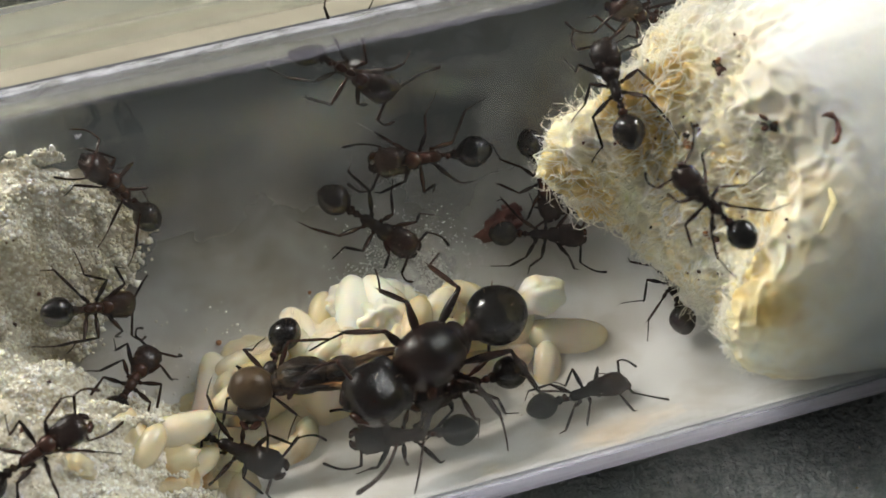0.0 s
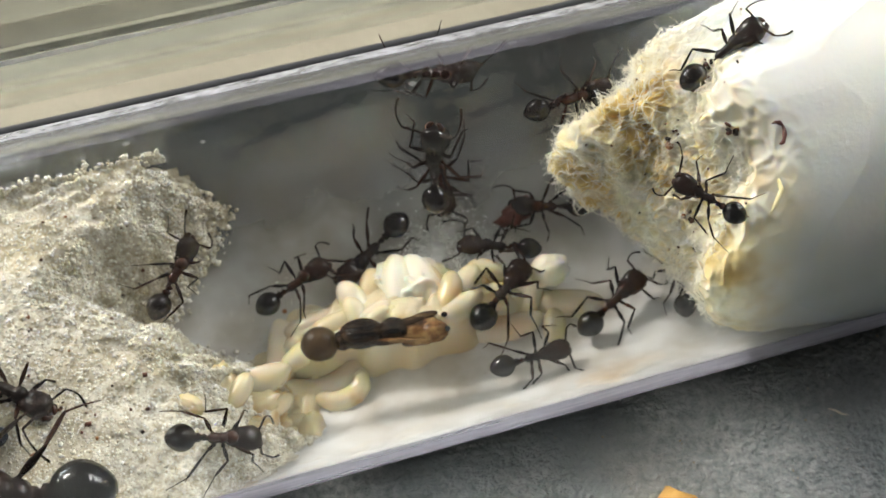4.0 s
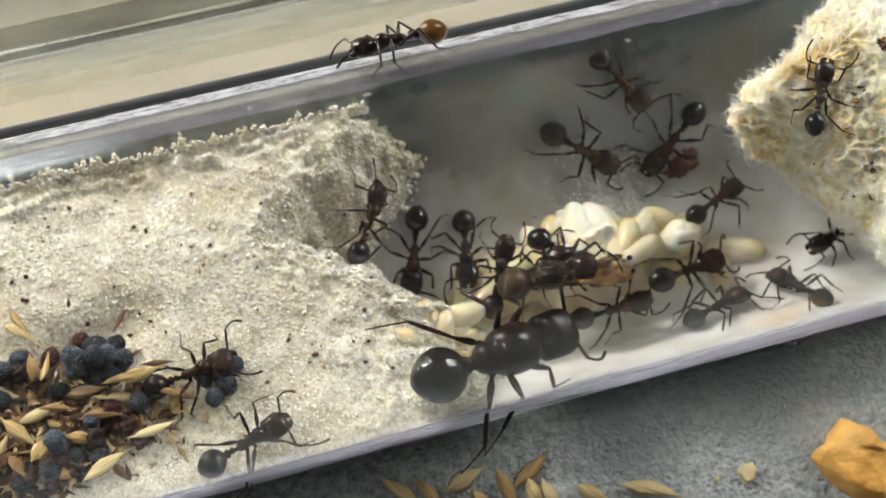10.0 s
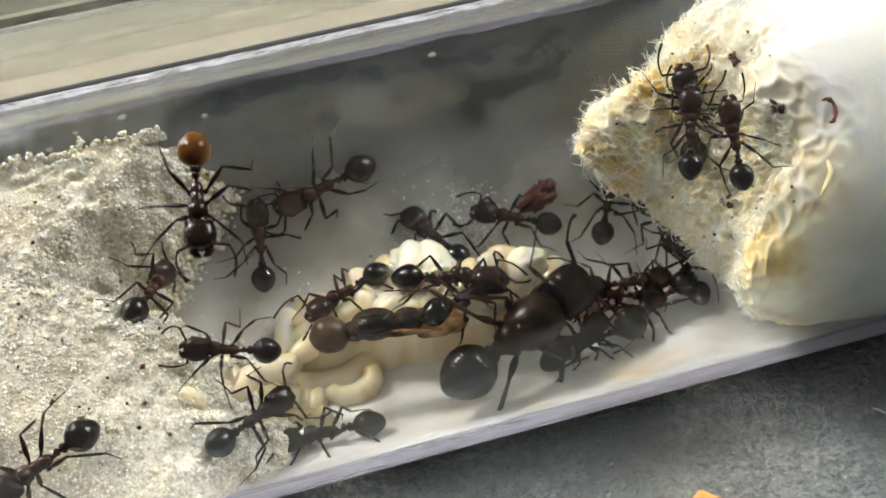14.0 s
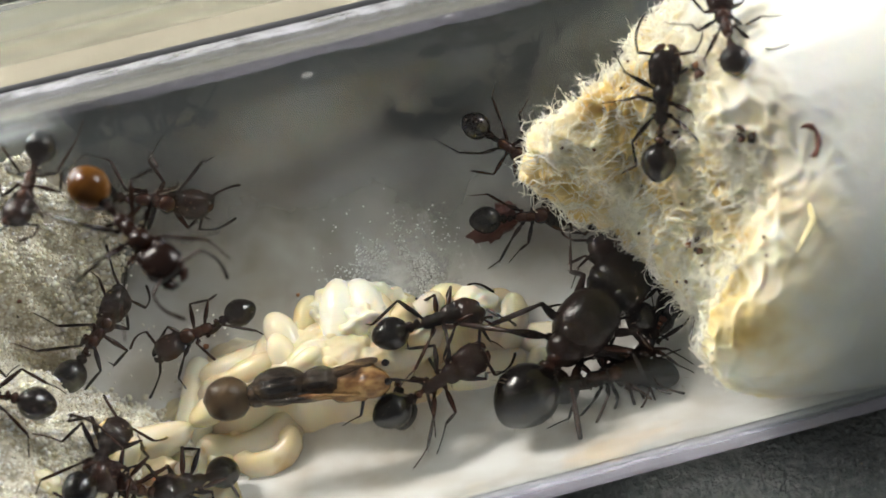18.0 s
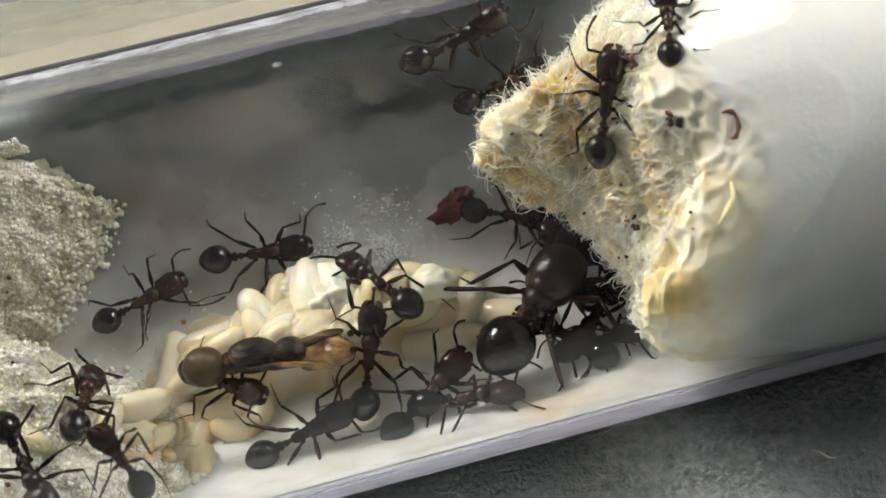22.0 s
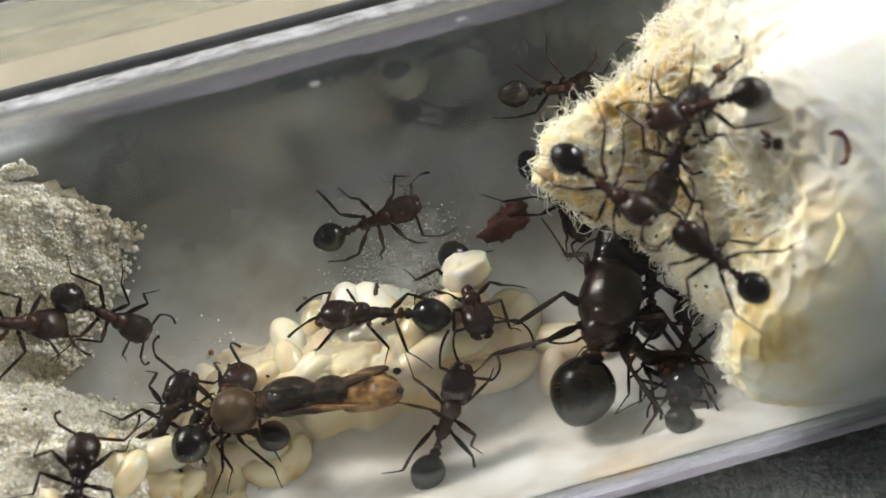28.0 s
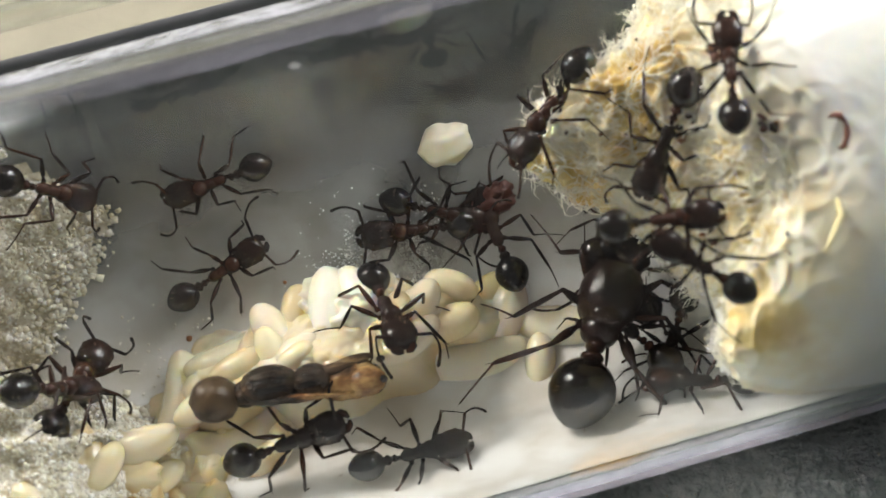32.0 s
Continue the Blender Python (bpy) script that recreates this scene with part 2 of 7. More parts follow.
for key, low, high, rough, spec, bump in (("head", (0.009, 0.005, 0.0045), (0.027, 0.011, 0.007), 0.22, 0.6, 0.22), ("body", (0.010, 0.005, 0.0036), (0.046, 0.015, 0.008), 0.24, 0.5, 0.25),
                                          ("gaster", (0.003, 0.0025, 0.0025), (0.010, 0.006, 0.005), 0.15, 0.9, 0.02), ("queen", (0.006, 0.004, 0.0035), (0.024, 0.010, 0.007), 0.24, 0.5, 0.7), ("leg", (0.010, 0.005, 0.004), (0.036, 0.014, 0.008), 0.20, 0.5, 0.2)):
    CHITIN[key] = mottled("ant_" + key, [(0.25, low), (0.75, high)], 300, rough, bump, 5000, random_mix=0.6, spec=spec, bump_distance=0.00005, stretch=(0.3, 1, 1) if key == "head" else (1, 1, 1))
AMBER = mottled("ant_amber_gaster", [(0.3, (0.09, 0.03, 0.008)), (0.7, (0.30, 0.14, 0.03))], 400, 0.09, 0.05, 2000)
SEED_BLUE = mottled("poppy_seed", [(0.3, (0.010, 0.010, 0.014)), (0.55, (0.028, 0.034, 0.046)), (0.8, (0.09, 0.115, 0.155))], 1500, 0.5, 0.0, random_mix=0.45)
SEED_RED = mottled("dark_red_seed", [(0.3, (0.03, 0.010, 0.010)), (0.7, (0.11, 0.03, 0.02))], 900, 0.45, 0.0, random_mix=0.4)
for m in (SEED_BLUE, SEED_RED):
    vo = node(m, "ShaderNodeTexVoronoi", Scale=6500.0)
    vo.feature = "DISTANCE_TO_EDGE"
    tc = node(m, "ShaderNodeTexCoord")
    link(m, tc.outputs["Object"], vo.inputs["Vector"])
    inv = node(m, "ShaderNodeMapRange")
    inv.inputs["From Max"].default_value = 0.25
    inv.inputs["To Min"].default_value, inv.inputs["To Max"].default_value = 1.0, 0.0
    link(m, vo.outputs["Distance"], inv.inputs["Value"])
    bp = node(m, "ShaderNodeBump", Strength=1.0, Distance=0.00008)
    link(m, inv.outputs[0], bp.inputs["Height"])
    link(m, bp.outputs[0], m.node_tree.nodes["Principled BSDF"].inputs["Normal"])
HUSK = mottled("straw_husk", [(0.25, (0.10, 0.05, 0.02)), (0.42, (0.34, 0.20, 0.07)), (0.58, (0.52, 0.37, 0.15)), (0.78, (0.68, 0.56, 0.31))], 420, 0.5, 1.0, 1100, random_mix=0.55, stretch=(0.15, 3, 3), bump_distance=0.0003)
HUSK_PALE = mottled("pale_straw_husk", [(0.25, (0.40, 0.26, 0.10)), (0.45, (0.60, 0.46, 0.21)), (0.75, (0.76, 0.66, 0.40))], 420, 0.5, 0.8, 1100, random_mix=0.4, stretch=(0.15, 3, 3), bump_distance=0.0003)
GOLD_SEED = mottled("golden_grain", [(0.3, (0.42, 0.20, 0.04)), (0.7, (0.68, 0.40, 0.12))], 300, 0.35, 0.2, 1500)
BROOD = mottled("pale_larva", [(0.3, (0.60, 0.52, 0.36)), (0.7, (0.78, 0.72, 0.58))], 300, 0.18, 0.06, 1500, random_mix=0.3, spec=0.7, second=(200, 0.54, 0.76, (0.60, 0.47, 0.29)))
EGG = mottled("yellow_egg", [(0.3, (0.60, 0.50, 0.30)), (0.7, (0.76, 0.69, 0.50))], 300, 0.18, 0.06, 1500, random_mix=0.3, spec=0.7, second=(420, 0.57, 0.68, (0.52, 0.35, 0.16)))
COCOON = mottled("white_brood", [(0.3, (0.70, 0.66, 0.53)), (0.7, (0.82, 0.80, 0.70))], 400, 0.3, 0.4, 1200, second=(240, 0.55, 0.75, (0.70, 0.61, 0.38)))
for m in (BROOD, COCOON, EGG):
    b = m.node_tree.nodes["Principled BSDF"]
    b.inputs["Subsurface Weight"].default_value = 1.0
    b.inputs["Subsurface Radius"].default_value = (0.0011, 0.0008, 0.00045)
PUPA = mottled("amber_pupa", [(0.38, (0.02, 0.012, 0.008)), (0.50, (0.14, 0.065, 0.024)), (0.68, (0.38, 0.24, 0.10))], 900, 0.25, 0.5, 1200, stretch=(0.8, 1.6, 1.6), bump_distance=0.0003)
PUPA_DARK = mottled("dark_pupa", [(0.38, (0.010, 0.008, 0.007)), (0.55, (0.05, 0.03, 0.018)), (0.68, (0.28, 0.18, 0.08))], 420, 0.2, 0.6, 1200, stretch=(0.5, 3.5, 3.5), bump_distance=0.0003)
PUPA_OLIVE = mottled("olive_brown_pupa", [(0.3, (0.022, 0.013, 0.007)), (0.7, (0.075, 0.045, 0.02))], 900, 0.35, 0.4, 2500)
FLOUR = mottled("chaff_flakes", [(0.15, (0.03, 0.018, 0.012)), (0.45, (0.14, 0.06, 0.03)), (0.75, (0.42, 0.28, 0.12)), (0.95, (0.6, 0.5, 0.3))], 500, 0.7, random_mix=0.8, per_island=True)
ORANGE = mottled("orange_crumb", [(0.3, (0.72, 0.34, 0.05)), (0.6, (0.80, 0.48, 0.14)), (0.85, (0.82, 0.62, 0.34))], 250, 0.55, 0.8, 900, bump_distance=0.0005)
RED_BIT = mottled("red_brown_bit", [(0.3, (0.05, 0.013, 0.010)), (0.7, (0.15, 0.045, 0.03))], 500, 0.4, 0.6, 1500)
PALE_CRUMB = mottled("pale_crumb", [(0.3, (0.62, 0.52, 0.25)), (0.7, (0.78, 0.70, 0.42))], 400, 0.6, 0.6, 1200)


# ---- mesh helpers, in centimetres ----
def finish(bm, name, mat, smooth=True):
    me = bpy.data.meshes.new(name)
    for v in bm.verts:
        v.co *= CM
    bm.to_mesh(me)
    bm.free()
    me.materials.append(mat)
    if smooth:
        me.polygons.foreach_set("use_smooth", [True] * len(me.polygons))
    return me


def part(name, bm, mat, parent, label="", smooth=True):
    ob = new(name, finish(bm, name, mat, smooth))
    ob.parent = parent
    if label:
        tagged(ob, label)
    return ob


def thing(name, bm, mat, label, category, group="", kind="", smooth=True):
    return tagged(new(name, finish(bm, name, mat, smooth)), label, category, group, kind)


def holder(name, label, category, group="", kind=""):
    return tagged(new(name), label, category, group, kind)


def at_cm(x, y, z, rx=0, ry=0, rz=0):
    return pose(x * CM, y * CM, z * CM, rx, ry, rz)


UNIT = {}


def ball(bm, centre, radii, turn=None, rough=0.0, seed=0, segments=16, rings=10, freq=3.0):
    """An uneven ellipsoid, optionally turned."""
    if (segments, rings) not in UNIT:
        pts = [(0, 0, 1)] + [(math.sin(math.pi * i / rings) * math.cos(2 * math.pi * k / segments), math.sin(math.pi * i / rings) * math.sin(2 * math.pi * k / segments), math.cos(math.pi * i / rings))
                             for i in range(1, rings) for k in range(segments)] + [(0, 0, -1)]
        fs = [(0, 1 + k, 1 + (k + 1) % segments) for k in range(segments)]
        for i in range(rings - 2):
            a, b = 1 + i * segments, 1 + (i + 1) * segments
            fs += [(a + k, b + k, b + (k + 1) % segments, a + (k + 1) % segments) for k in range(segments)]
        a = 1 + (rings - 2) * segments
        fs += [(a + k, len(pts) - 1, a + (k + 1) % segments) for k in range(segments)]
        UNIT[segments, rings] = ([Vector(p) for p in pts], fs)
    pts, fs = UNIT[segments, rings]
    q = turn.to_matrix() if turn else Matrix.Identity(3)
    made, shift, mid = [], Vector((seed * 7.1, seed * 3.3, 0)), Vector(centre)
    for d in pts:
        k = 1 + rough * noise.noise(d * freq + shift) if rough else 1.0
        made.append(bm.verts.new(mid + q @ Vector((d.x * radii[0], d.y * radii[1], d.z * radii[2])) * k))
    for f in fs:
        bm.faces.new([made[k] for k in f])
    return made


def tube(bm, points, radii, sides=7):
    """A tapering tube through points, closed at both ends."""
    pts = [Vector(p) for p in points]
    rings = []
    for i, p in enumerate(pts):
        way = (pts[min(i + 1, len(pts) - 1)] - pts[max(i - 1, 0)]).normalized()
        side = way.orthogonal().normalized() if i == 0 else (side - way * side.dot(way)).normalized()
        up = way.cross(side)
        rings.append([bm.verts.new(p + radii[i] * (math.cos(a) * side + math.sin(a) * up)) for a in (2 * math.pi * k / sides for k in range(sides))])
    for a, b in zip(rings, rings[1:]):
        for k in range(sides):
            bm.faces.new((a[k], a[(k + 1) % sides], b[(k + 1) % sides], b[k]))
    bm.faces.new(rings[0][::-1])
    bm.faces.new(rings[-1])


def joined(verts, faces, name, mat, smooth=True):
    me = bpy.data.meshes.new(name)
    me.from_pydata([tuple(v) for v in (np.asarray(verts, float) * CM)], [], faces)
    me.materials.append(mat)
    me.polygons.foreach_set("use_smooth", [smooth] * len(me.polygons))
    return me


# ---- ground ----
bm = bmesh.new()
bmesh.ops.create_grid(bm, x_segments=40, y_segments=40, size=60)
for v in bm.verts:
    v.co.z = -0.04
table = thing("ground", bm, PAPER, "cream paper table top under the glass tubes", "table", kind="structure")

bm = bmesh.new()
# the rough grey slab lies before the tube, its worn edge under the glass
nx, ny = 160, 60
grid = []
for i in range(nx + 1):
    row = []
    for j in range(ny + 1):
        x, y = -14 + 28 * i / nx, -12 + (12 - 0.715) * j / ny
        n = 0.02 * noise.noise(Vector((x * 3, y * 3, 0))) + 0.012 * noise.noise(Vector((x * 11, y * 11, 4)))
        edge = 0.01 * noise.noise(Vector((x * 2.0, 0, 9)))
        row.append(bm.verts.new((x, y + (edge if j == ny else 0), SLATE_Z + n - (0.05 if j == ny else 0))))
    grid.append(row)
for i in range(nx):
    for j in range(ny):
        bm.faces.new((grid[i][j], grid[i + 1][j], grid[i + 1][j + 1], grid[i][j + 1]))
border = [grid[i][ny] for i in range(nx + 1)]
low = [bm.verts.new((v.co.x, v.co.y, 0.0)) for v in border]
for i in range(nx):
    bm.faces.new((border[i], border[i + 1], low[i + 1], low[i]))
thing("slate_slab", bm, SLATE, "rough blue-grey slab beside the glass tube", "slab", kind="structure")
# an added dark sheet stands in for shade under and behind the nest tube
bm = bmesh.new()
sheet_rows = [[bm.verts.new((-14 + 28 * i / 60, y, z)) for i in range(61)] for y, z in ((-0.10, -0.04), (-0.09, -0.002), (0.4, -0.002), (0.88, 0.2), (1.09, 0.94), (1.115, 0.96), (1.14, 0.93), (1.33, 0.05), (1.36, -0.04))]
for a, b in zip(sheet_rows, sheet_rows[1:]):
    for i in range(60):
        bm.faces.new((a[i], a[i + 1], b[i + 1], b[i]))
thing("shade_sheet", bm, SHADE_SHEET, "added dark sheet for the shade under and behind the nest tube", "card", kind="structure")


# ---- the glass tubes ----
def glass_part(parent, name, profile, seg=128):
    """A closed shell turned round the x axis from a loop of (x, radius)."""
    bm = bmesh.new()
    loops = [[bm.verts.new((x, r * math.cos(a), r * math.sin(a))) for a in (2 * math.pi * k / seg for k in range(seg))] for x, r in profile]
    for a, b in zip(loops, loops[1:] + loops[:1]):
        for k in range(seg):
            bm.faces.new((a[k], a[(k + 1) % seg], b[(k + 1) % seg], b[k]))
    bmesh.ops.recalc_face_normals(bm, faces=bm.faces)
    ob = part(name, bm, GLASS, parent)
    ob.visible_shadow = False
    return ob


def glass_tube(name, label, y, z, x0, x1, ro, ri):
    """Open at the left with a rolled lip, closed by a round bottom at the right."""
    ob = holder(name, label, "glass tube")
    xs = list(np.linspace(x0, x1, 60))
    glass_part(ob, "tube_wall", [(x, ro) for x in xs] + [(x, ri) for x in reversed(xs)])
    glass_part(ob, "lip", [(x0 - 0.03 + 0.07 * math.cos(a), ro + 0.02 + 0.05 * math.sin(a)) for a in (2 * math.pi * k / 12 for k in range(12))])
    arc = [math.radians(v) for v in range(0, 90, 6)] + [math.radians(89)]
    glass_part(ob, "round_bottom", [(x1 + 0.002 + ro * math.sin(a), ro * math.cos(a)) for a in arc] + [(x1 + 0.002 + ri * math.sin(a), ri * math.cos(a)) for a in reversed(arc)])
    ob.matrix_world = at_cm(0, y, z)
    return ob


glass_tube("test_tube", "clear glass test tube holding an ant nest", 0, AXIS_Z, -7.5, 6.5, RO, RI)
glass_tube("test_tube", "empty clear glass tube beside the nest", 2.4, AXIS_Z, -9.0, 7.0, RO, 0.79)


# ---- sand ----
def wall_low(y):
    return AXIS_Z - math.sqrt(max(RI * RI - y * y, 0.0))


def sand_edge(y):
    """How far the sand reaches along the tube."""
    return -0.54 - 0.46 * math.exp(-((y - 0.30) / 0.27) ** 2) + 0.12 * math.exp(-((y + 0.55) / 0.3) ** 2) + 0.12 * math.exp(-((y - 0.72) / 0.08) ** 2) + 0.09 * noise.noise(Vector((y * 6, 0, 0))) + 0.05 * noise.noise(Vector((y * 17, 3, 0)))


def sand_height(x, y):
    base = 0.80 + 0.05 * y + 0.03 * noise.noise(Vector((x * 2, y * 2, 1))) + 0.02 * noise.noise(Vector((x * 7, y * 7, 2)))
    base -= 0.10 * math.exp(-((x + 2.05) / 0.3) ** 2 - ((y + 0.02) / 0.12) ** 2)
    base += 0.06 * math.exp(-((y - 0.82) / 0.14) ** 2 - ((x + 0.55) / 0.25) ** 2)
    base += 0.09 * max(0.0, 0.2 + noise.noise(Vector((x * 6, y * 9, 0))) + 0.8 * noise.noise(Vector((x * 15, y * 22, 7)))) * math.exp(-((y - 0.82) / 0.12) ** 2)
    d = x - sand_edge(y)
    d += 0.12 * noise.noise(Vector((x * 5, y * 5, 6))) + 0.06 * noise.noise(Vector((x * 14, y * 14, 6)))
    if d > -0.22:
        base -= 2.2 * (d + 0.22) ** 1.6
    if d > -0.5:
        base += 0.022 * noise.noise(Vector((x * 8, y * 8, 7))) + 0.014 * noise.noise(Vector((x * 24, y * 24, 9)))
        for hx, hy, deep in ((-0.74, 0.22, 0.10), (-0.60, 0.02, 0.08)):
            base -= deep * math.exp(-((x - hx) / 0.09) ** 2 - ((y - hy) / 0.07) ** 2)
    return base


sx, sy = 480, 110
verts, faces = [], []
for i in range(sx + 1):
    for j in range(sy + 1):
        x, y = -6.5 + 7.2 * i / sx, -0.84 + 1.68 * j / sy
        z = max(sand_height(x, y), wall_low(y) + 0.012)
        ymax = math.sqrt(max((RI - 0.012) ** 2 - (z - AXIS_Z) ** 2, 0))
        verts.append((x, max(-ymax, min(ymax, y)), z))
for i in range(sx):
    for j in range(sy):
        a = i * (sy + 1) + j
        if all(sand_height(verts[k][0], verts[k][1]) < wall_low(verts[k][1]) - 0.02 for k in (a, a + 1, a + sy + 1, a + sy + 2)):
            continue
        faces.append((a, a + sy + 1, a + sy + 2, a + 1))
sand = tagged(new("sand_bed", joined(verts, faces, "sand_bed", SAND)), "damp pale quartz sand filling the tube's lower half", "sand", kind="structure")

OCTA = [(1, 0, 0), (-1, 0, 0), (0, 1, 0), (0, -1, 0), (0, 0, 1), (0, 0, -1)]
OCTF = [(0, 2, 4), (2, 1, 4), (1, 3, 4), (3, 0, 4), (2, 0, 5), (1, 2, 5), (3, 1, 5), (0, 3, 5)]


def grains(places, sizes, name, mat, rng):
    verts, faces = [], []
    for p, s in zip(places, sizes):
        q = Euler(rng.uniform(0, 6.28, 3)).to_matrix()
        base = len(verts)
        for o in OCTA:
            v = q @ Vector((o[0] * rng.uniform(0.8, 1.3), o[1] * rng.uniform(0.7, 1.2), o[2] * rng.uniform(0.6, 1.1)))
            verts.append((p[0] + s * v.x, p[1] + s * v.y, p[2] + s * v.z))
        faces += [tuple(base + k for k in f) for f in OCTF]
    return joined(verts, faces, name, mat, smooth=True)


rng = np.random.default_rng(3)
places, sizes = [], []
while len(places) < 38000:
    x, y = rng.uniform(-3.6, 0.0), rng.uniform(-0.83, 0.83)
    z = sand_height(x, y)
    if z < wall_low(y) + 0.005 or y * y + (z - AXIS_Z) ** 2 > (RI - 0.015) ** 2:
        continue
    size = rng.uniform(0.006, 0.012) if rng.random() < 0.9 else rng.uniform(0.012, 0.018)
    places.append((x, y, z - size * rng.uniform(0.15, 0.75)))
    sizes.append(size)
# the crumbling end of the sand
for _ in range(5000):
    y = rng.uniform(-0.75, 0.8)
    x = sand_edge(y) + rng.uniform(-0.2, 0.22)
    z = sand_height(x, y)
    if z > wall_low(y) and y * y + (z - AXIS_Z) ** 2 < (RI - 0.015) ** 2:
        places.append((x, y, z + rng.uniform(-0.01, 0.012)))
        sizes.append(rng.uniform(0.005, 0.014))
# a ragged fringe of grains that cling to the far glass
while len(places) < 45500:
    x = rng.uniform(-3.4, -0.5)
    top = 0.06 + 0.10 * abs(noise.noise(Vector((x * 6, 0, 0)))) + 0.22 * max(0.0, noise.noise(Vector((x * 17, 2, 0)))) + 0.10 * noise.noise(Vector((x * 45, 5, 0)))
    z = 0.82 + max(top, 0.01) * rng.random() ** 1.2
    places.append((x, math.sqrt((RI - 0.015) ** 2 - (z - AXIS_Z) ** 2), z))
    sizes.append(rng.uniform(0.006, 0.017))
for _ in range(220):
    x, y = rng.normal(-0.3, 0.2), rng.uniform(-0.5, 0.4)
    places.append((x, y, max(wall_low(y) + 0.01, sand_height(x, y))))
    sizes.append(rng.uniform(0.003, 0.009))
# crumbs along the foot of the sand
for _ in range(1800):
    y = rng.uniform(-0.6, 0.83)
    x = sand_edge(y) - 0.2
    while sand_height(x, y) > wall_low(y) + 0.01 and x < 0.6:
        x += 0.02
    x += rng.normal(-0.01, 0.035)
    places.append((x, y * 0.985, max(wall_low(y * 0.985) + 0.012, sand_height(x, y))))
    sizes.append(rng.uniform(0.006, 0.022))
tagged(new("sand_grains", grains(places, sizes, "sand_grains", GRAIN, rng)), "loose pale sand grains on the nest floor", "sand", kind="stuff")
# a frosty crust on the glass behind the brood
CRUST = mottled("frosty_crust", [(0.3, (0.72, 0.73, 0.74)), (0.7, (0.86, 0.87, 0.88))], 900, 0.6)
places = []
for _ in range(3600):
    x, y = rng.normal(0.74, 0.13), rng.normal(0.30, 0.10)
    if noise.noise(Vector((x * 9, y * 9, 3))) + 0.6 * noise.noise(Vector((x * 24, y * 24, 3))) > -0.12:
        places.append((x, y, wall_low(y) + rng.uniform(0.006, 0.014)))
tagged(new("frosty_crust", grains(places, rng.uniform(0.0015, 0.006, len(places)), "frosty_crust", CRUST, rng)), "frosty white crust of fine grains on the glass", "crust", kind="stuff")
CLOUD = mottled("cloudy_deposit", [(0.3, (0.74, 0.75, 0.76)), (0.7, (0.86, 0.87, 0.88))], 900, 0.7)
_b = CLOUD.node_tree.nodes["Principled BSDF"]
_tc = node(CLOUD, "ShaderNodeTexCoord")
_near = node(CLOUD, "ShaderNodeVectorMath")
_near.operation = "DISTANCE"
link(CLOUD, _tc.outputs["Object"], _near.inputs[0])
_near.inputs[1].default_value = (0.0074, 0.0032, 0.0012)
_n = node(CLOUD, "ShaderNodeTexNoise", Scale=1100.0, Detail=8.0, Roughness=0.7)
link(CLOUD, _tc.outputs["Object"], _n.inputs["Vector"])
_mix = node(CLOUD, "ShaderNodeMath")
_mix.operation = "MULTIPLY_ADD"
link(CLOUD, _near.outputs["Value"], _mix.inputs[0])
_mix.inputs[1].default_value = -150.0
link(CLOUD, _n.outputs["Fac"], _mix.inputs[2])
_map = node(CLOUD, "ShaderNodeMapRange")
for key, value in (("From Min", 0.16), ("From Max", 0.50), ("To Min", 0.0), ("To Max", 0.75)):
    _map.inputs[key].default_value = value
link(CLOUD, _mix.outputs[0], _map.inputs["Value"])
link(CLOUD, _map.outputs[0], _b.inputs["Alpha"])
verts, faces = [], []
for i in range(31):
    for j in range(25):
        x, y = 0.35 + 0.78 * i / 30, 0.05 + 0.56 * j / 24
        verts.append((x, y, AXIS_Z - math.sqrt((RI - 0.007) ** 2 - y * y)))
for i in range(30):
    faces += [(i * 25 + j, i * 25 + j + 25, i * 25 + j + 26, i * 25 + j + 1) for j in range(24)]
tagged(new("cloudy_deposit", joined(verts, faces, "cloudy_deposit", CLOUD)), "cloudy white deposit dried on the glass", "deposit", kind="stuff")
places = []
while len(places) < 150:
    x, y = rng.uniform(-3.4, -0.6), rng.uniform(-0.7, 0.7)
    z = sand_height(x, y)
    if y * y + (z - AXIS_Z) ** 2 < 0.77 ** 2 and z > wall_low(y):
        places.append((x, y, z + 0.012))
tagged(new("debris_specks", grains(places, rng.uniform(0.005, 0.016, 150), "debris_specks", SPECK, rng)), "dark and reddish specks scattered on the sand", "debris", kind="stuff")


# ---- cotton plug ----
def plug_face(y, z):
    """Where the torn face of the cotton begins along the tube."""
    u, w = y, z - AXIS_Z
    r = math.hypot(u, w) / RI
    base = 1.635 + 0.10 * u - 0.04 * w + 0.23 * r ** 3 + 0.57 * r ** 9 + 0.44 * max(0.0, w - 0.15) + 0.24 * max(0.0, u - 0.64)
    base -= 0.38 * math.exp(-((u - 0.253) / 0.14) ** 2 - (w / 0.5) ** 2)
    base += 0.16 * math.exp(-((u + 0.40) / 0.25) ** 2)
    # towards the viewer the cotton fills the tube sooner
    base += 0.05 * r ** 3 * noise.noise(Vector((2.2 * math.atan2(w, u + 1e-6), 0, 4))) + 0.06 * r * noise.noise(Vector((u * 6, w * 6, 8)))
    base -= 0.72 * r ** 4 * min(1.0, max(0.0, (w + 0.15) / 0.4)) * min(1.0, max(0.0, (0.38 - u) / 0.4))
    base += 0.40 * r ** 26
    return base


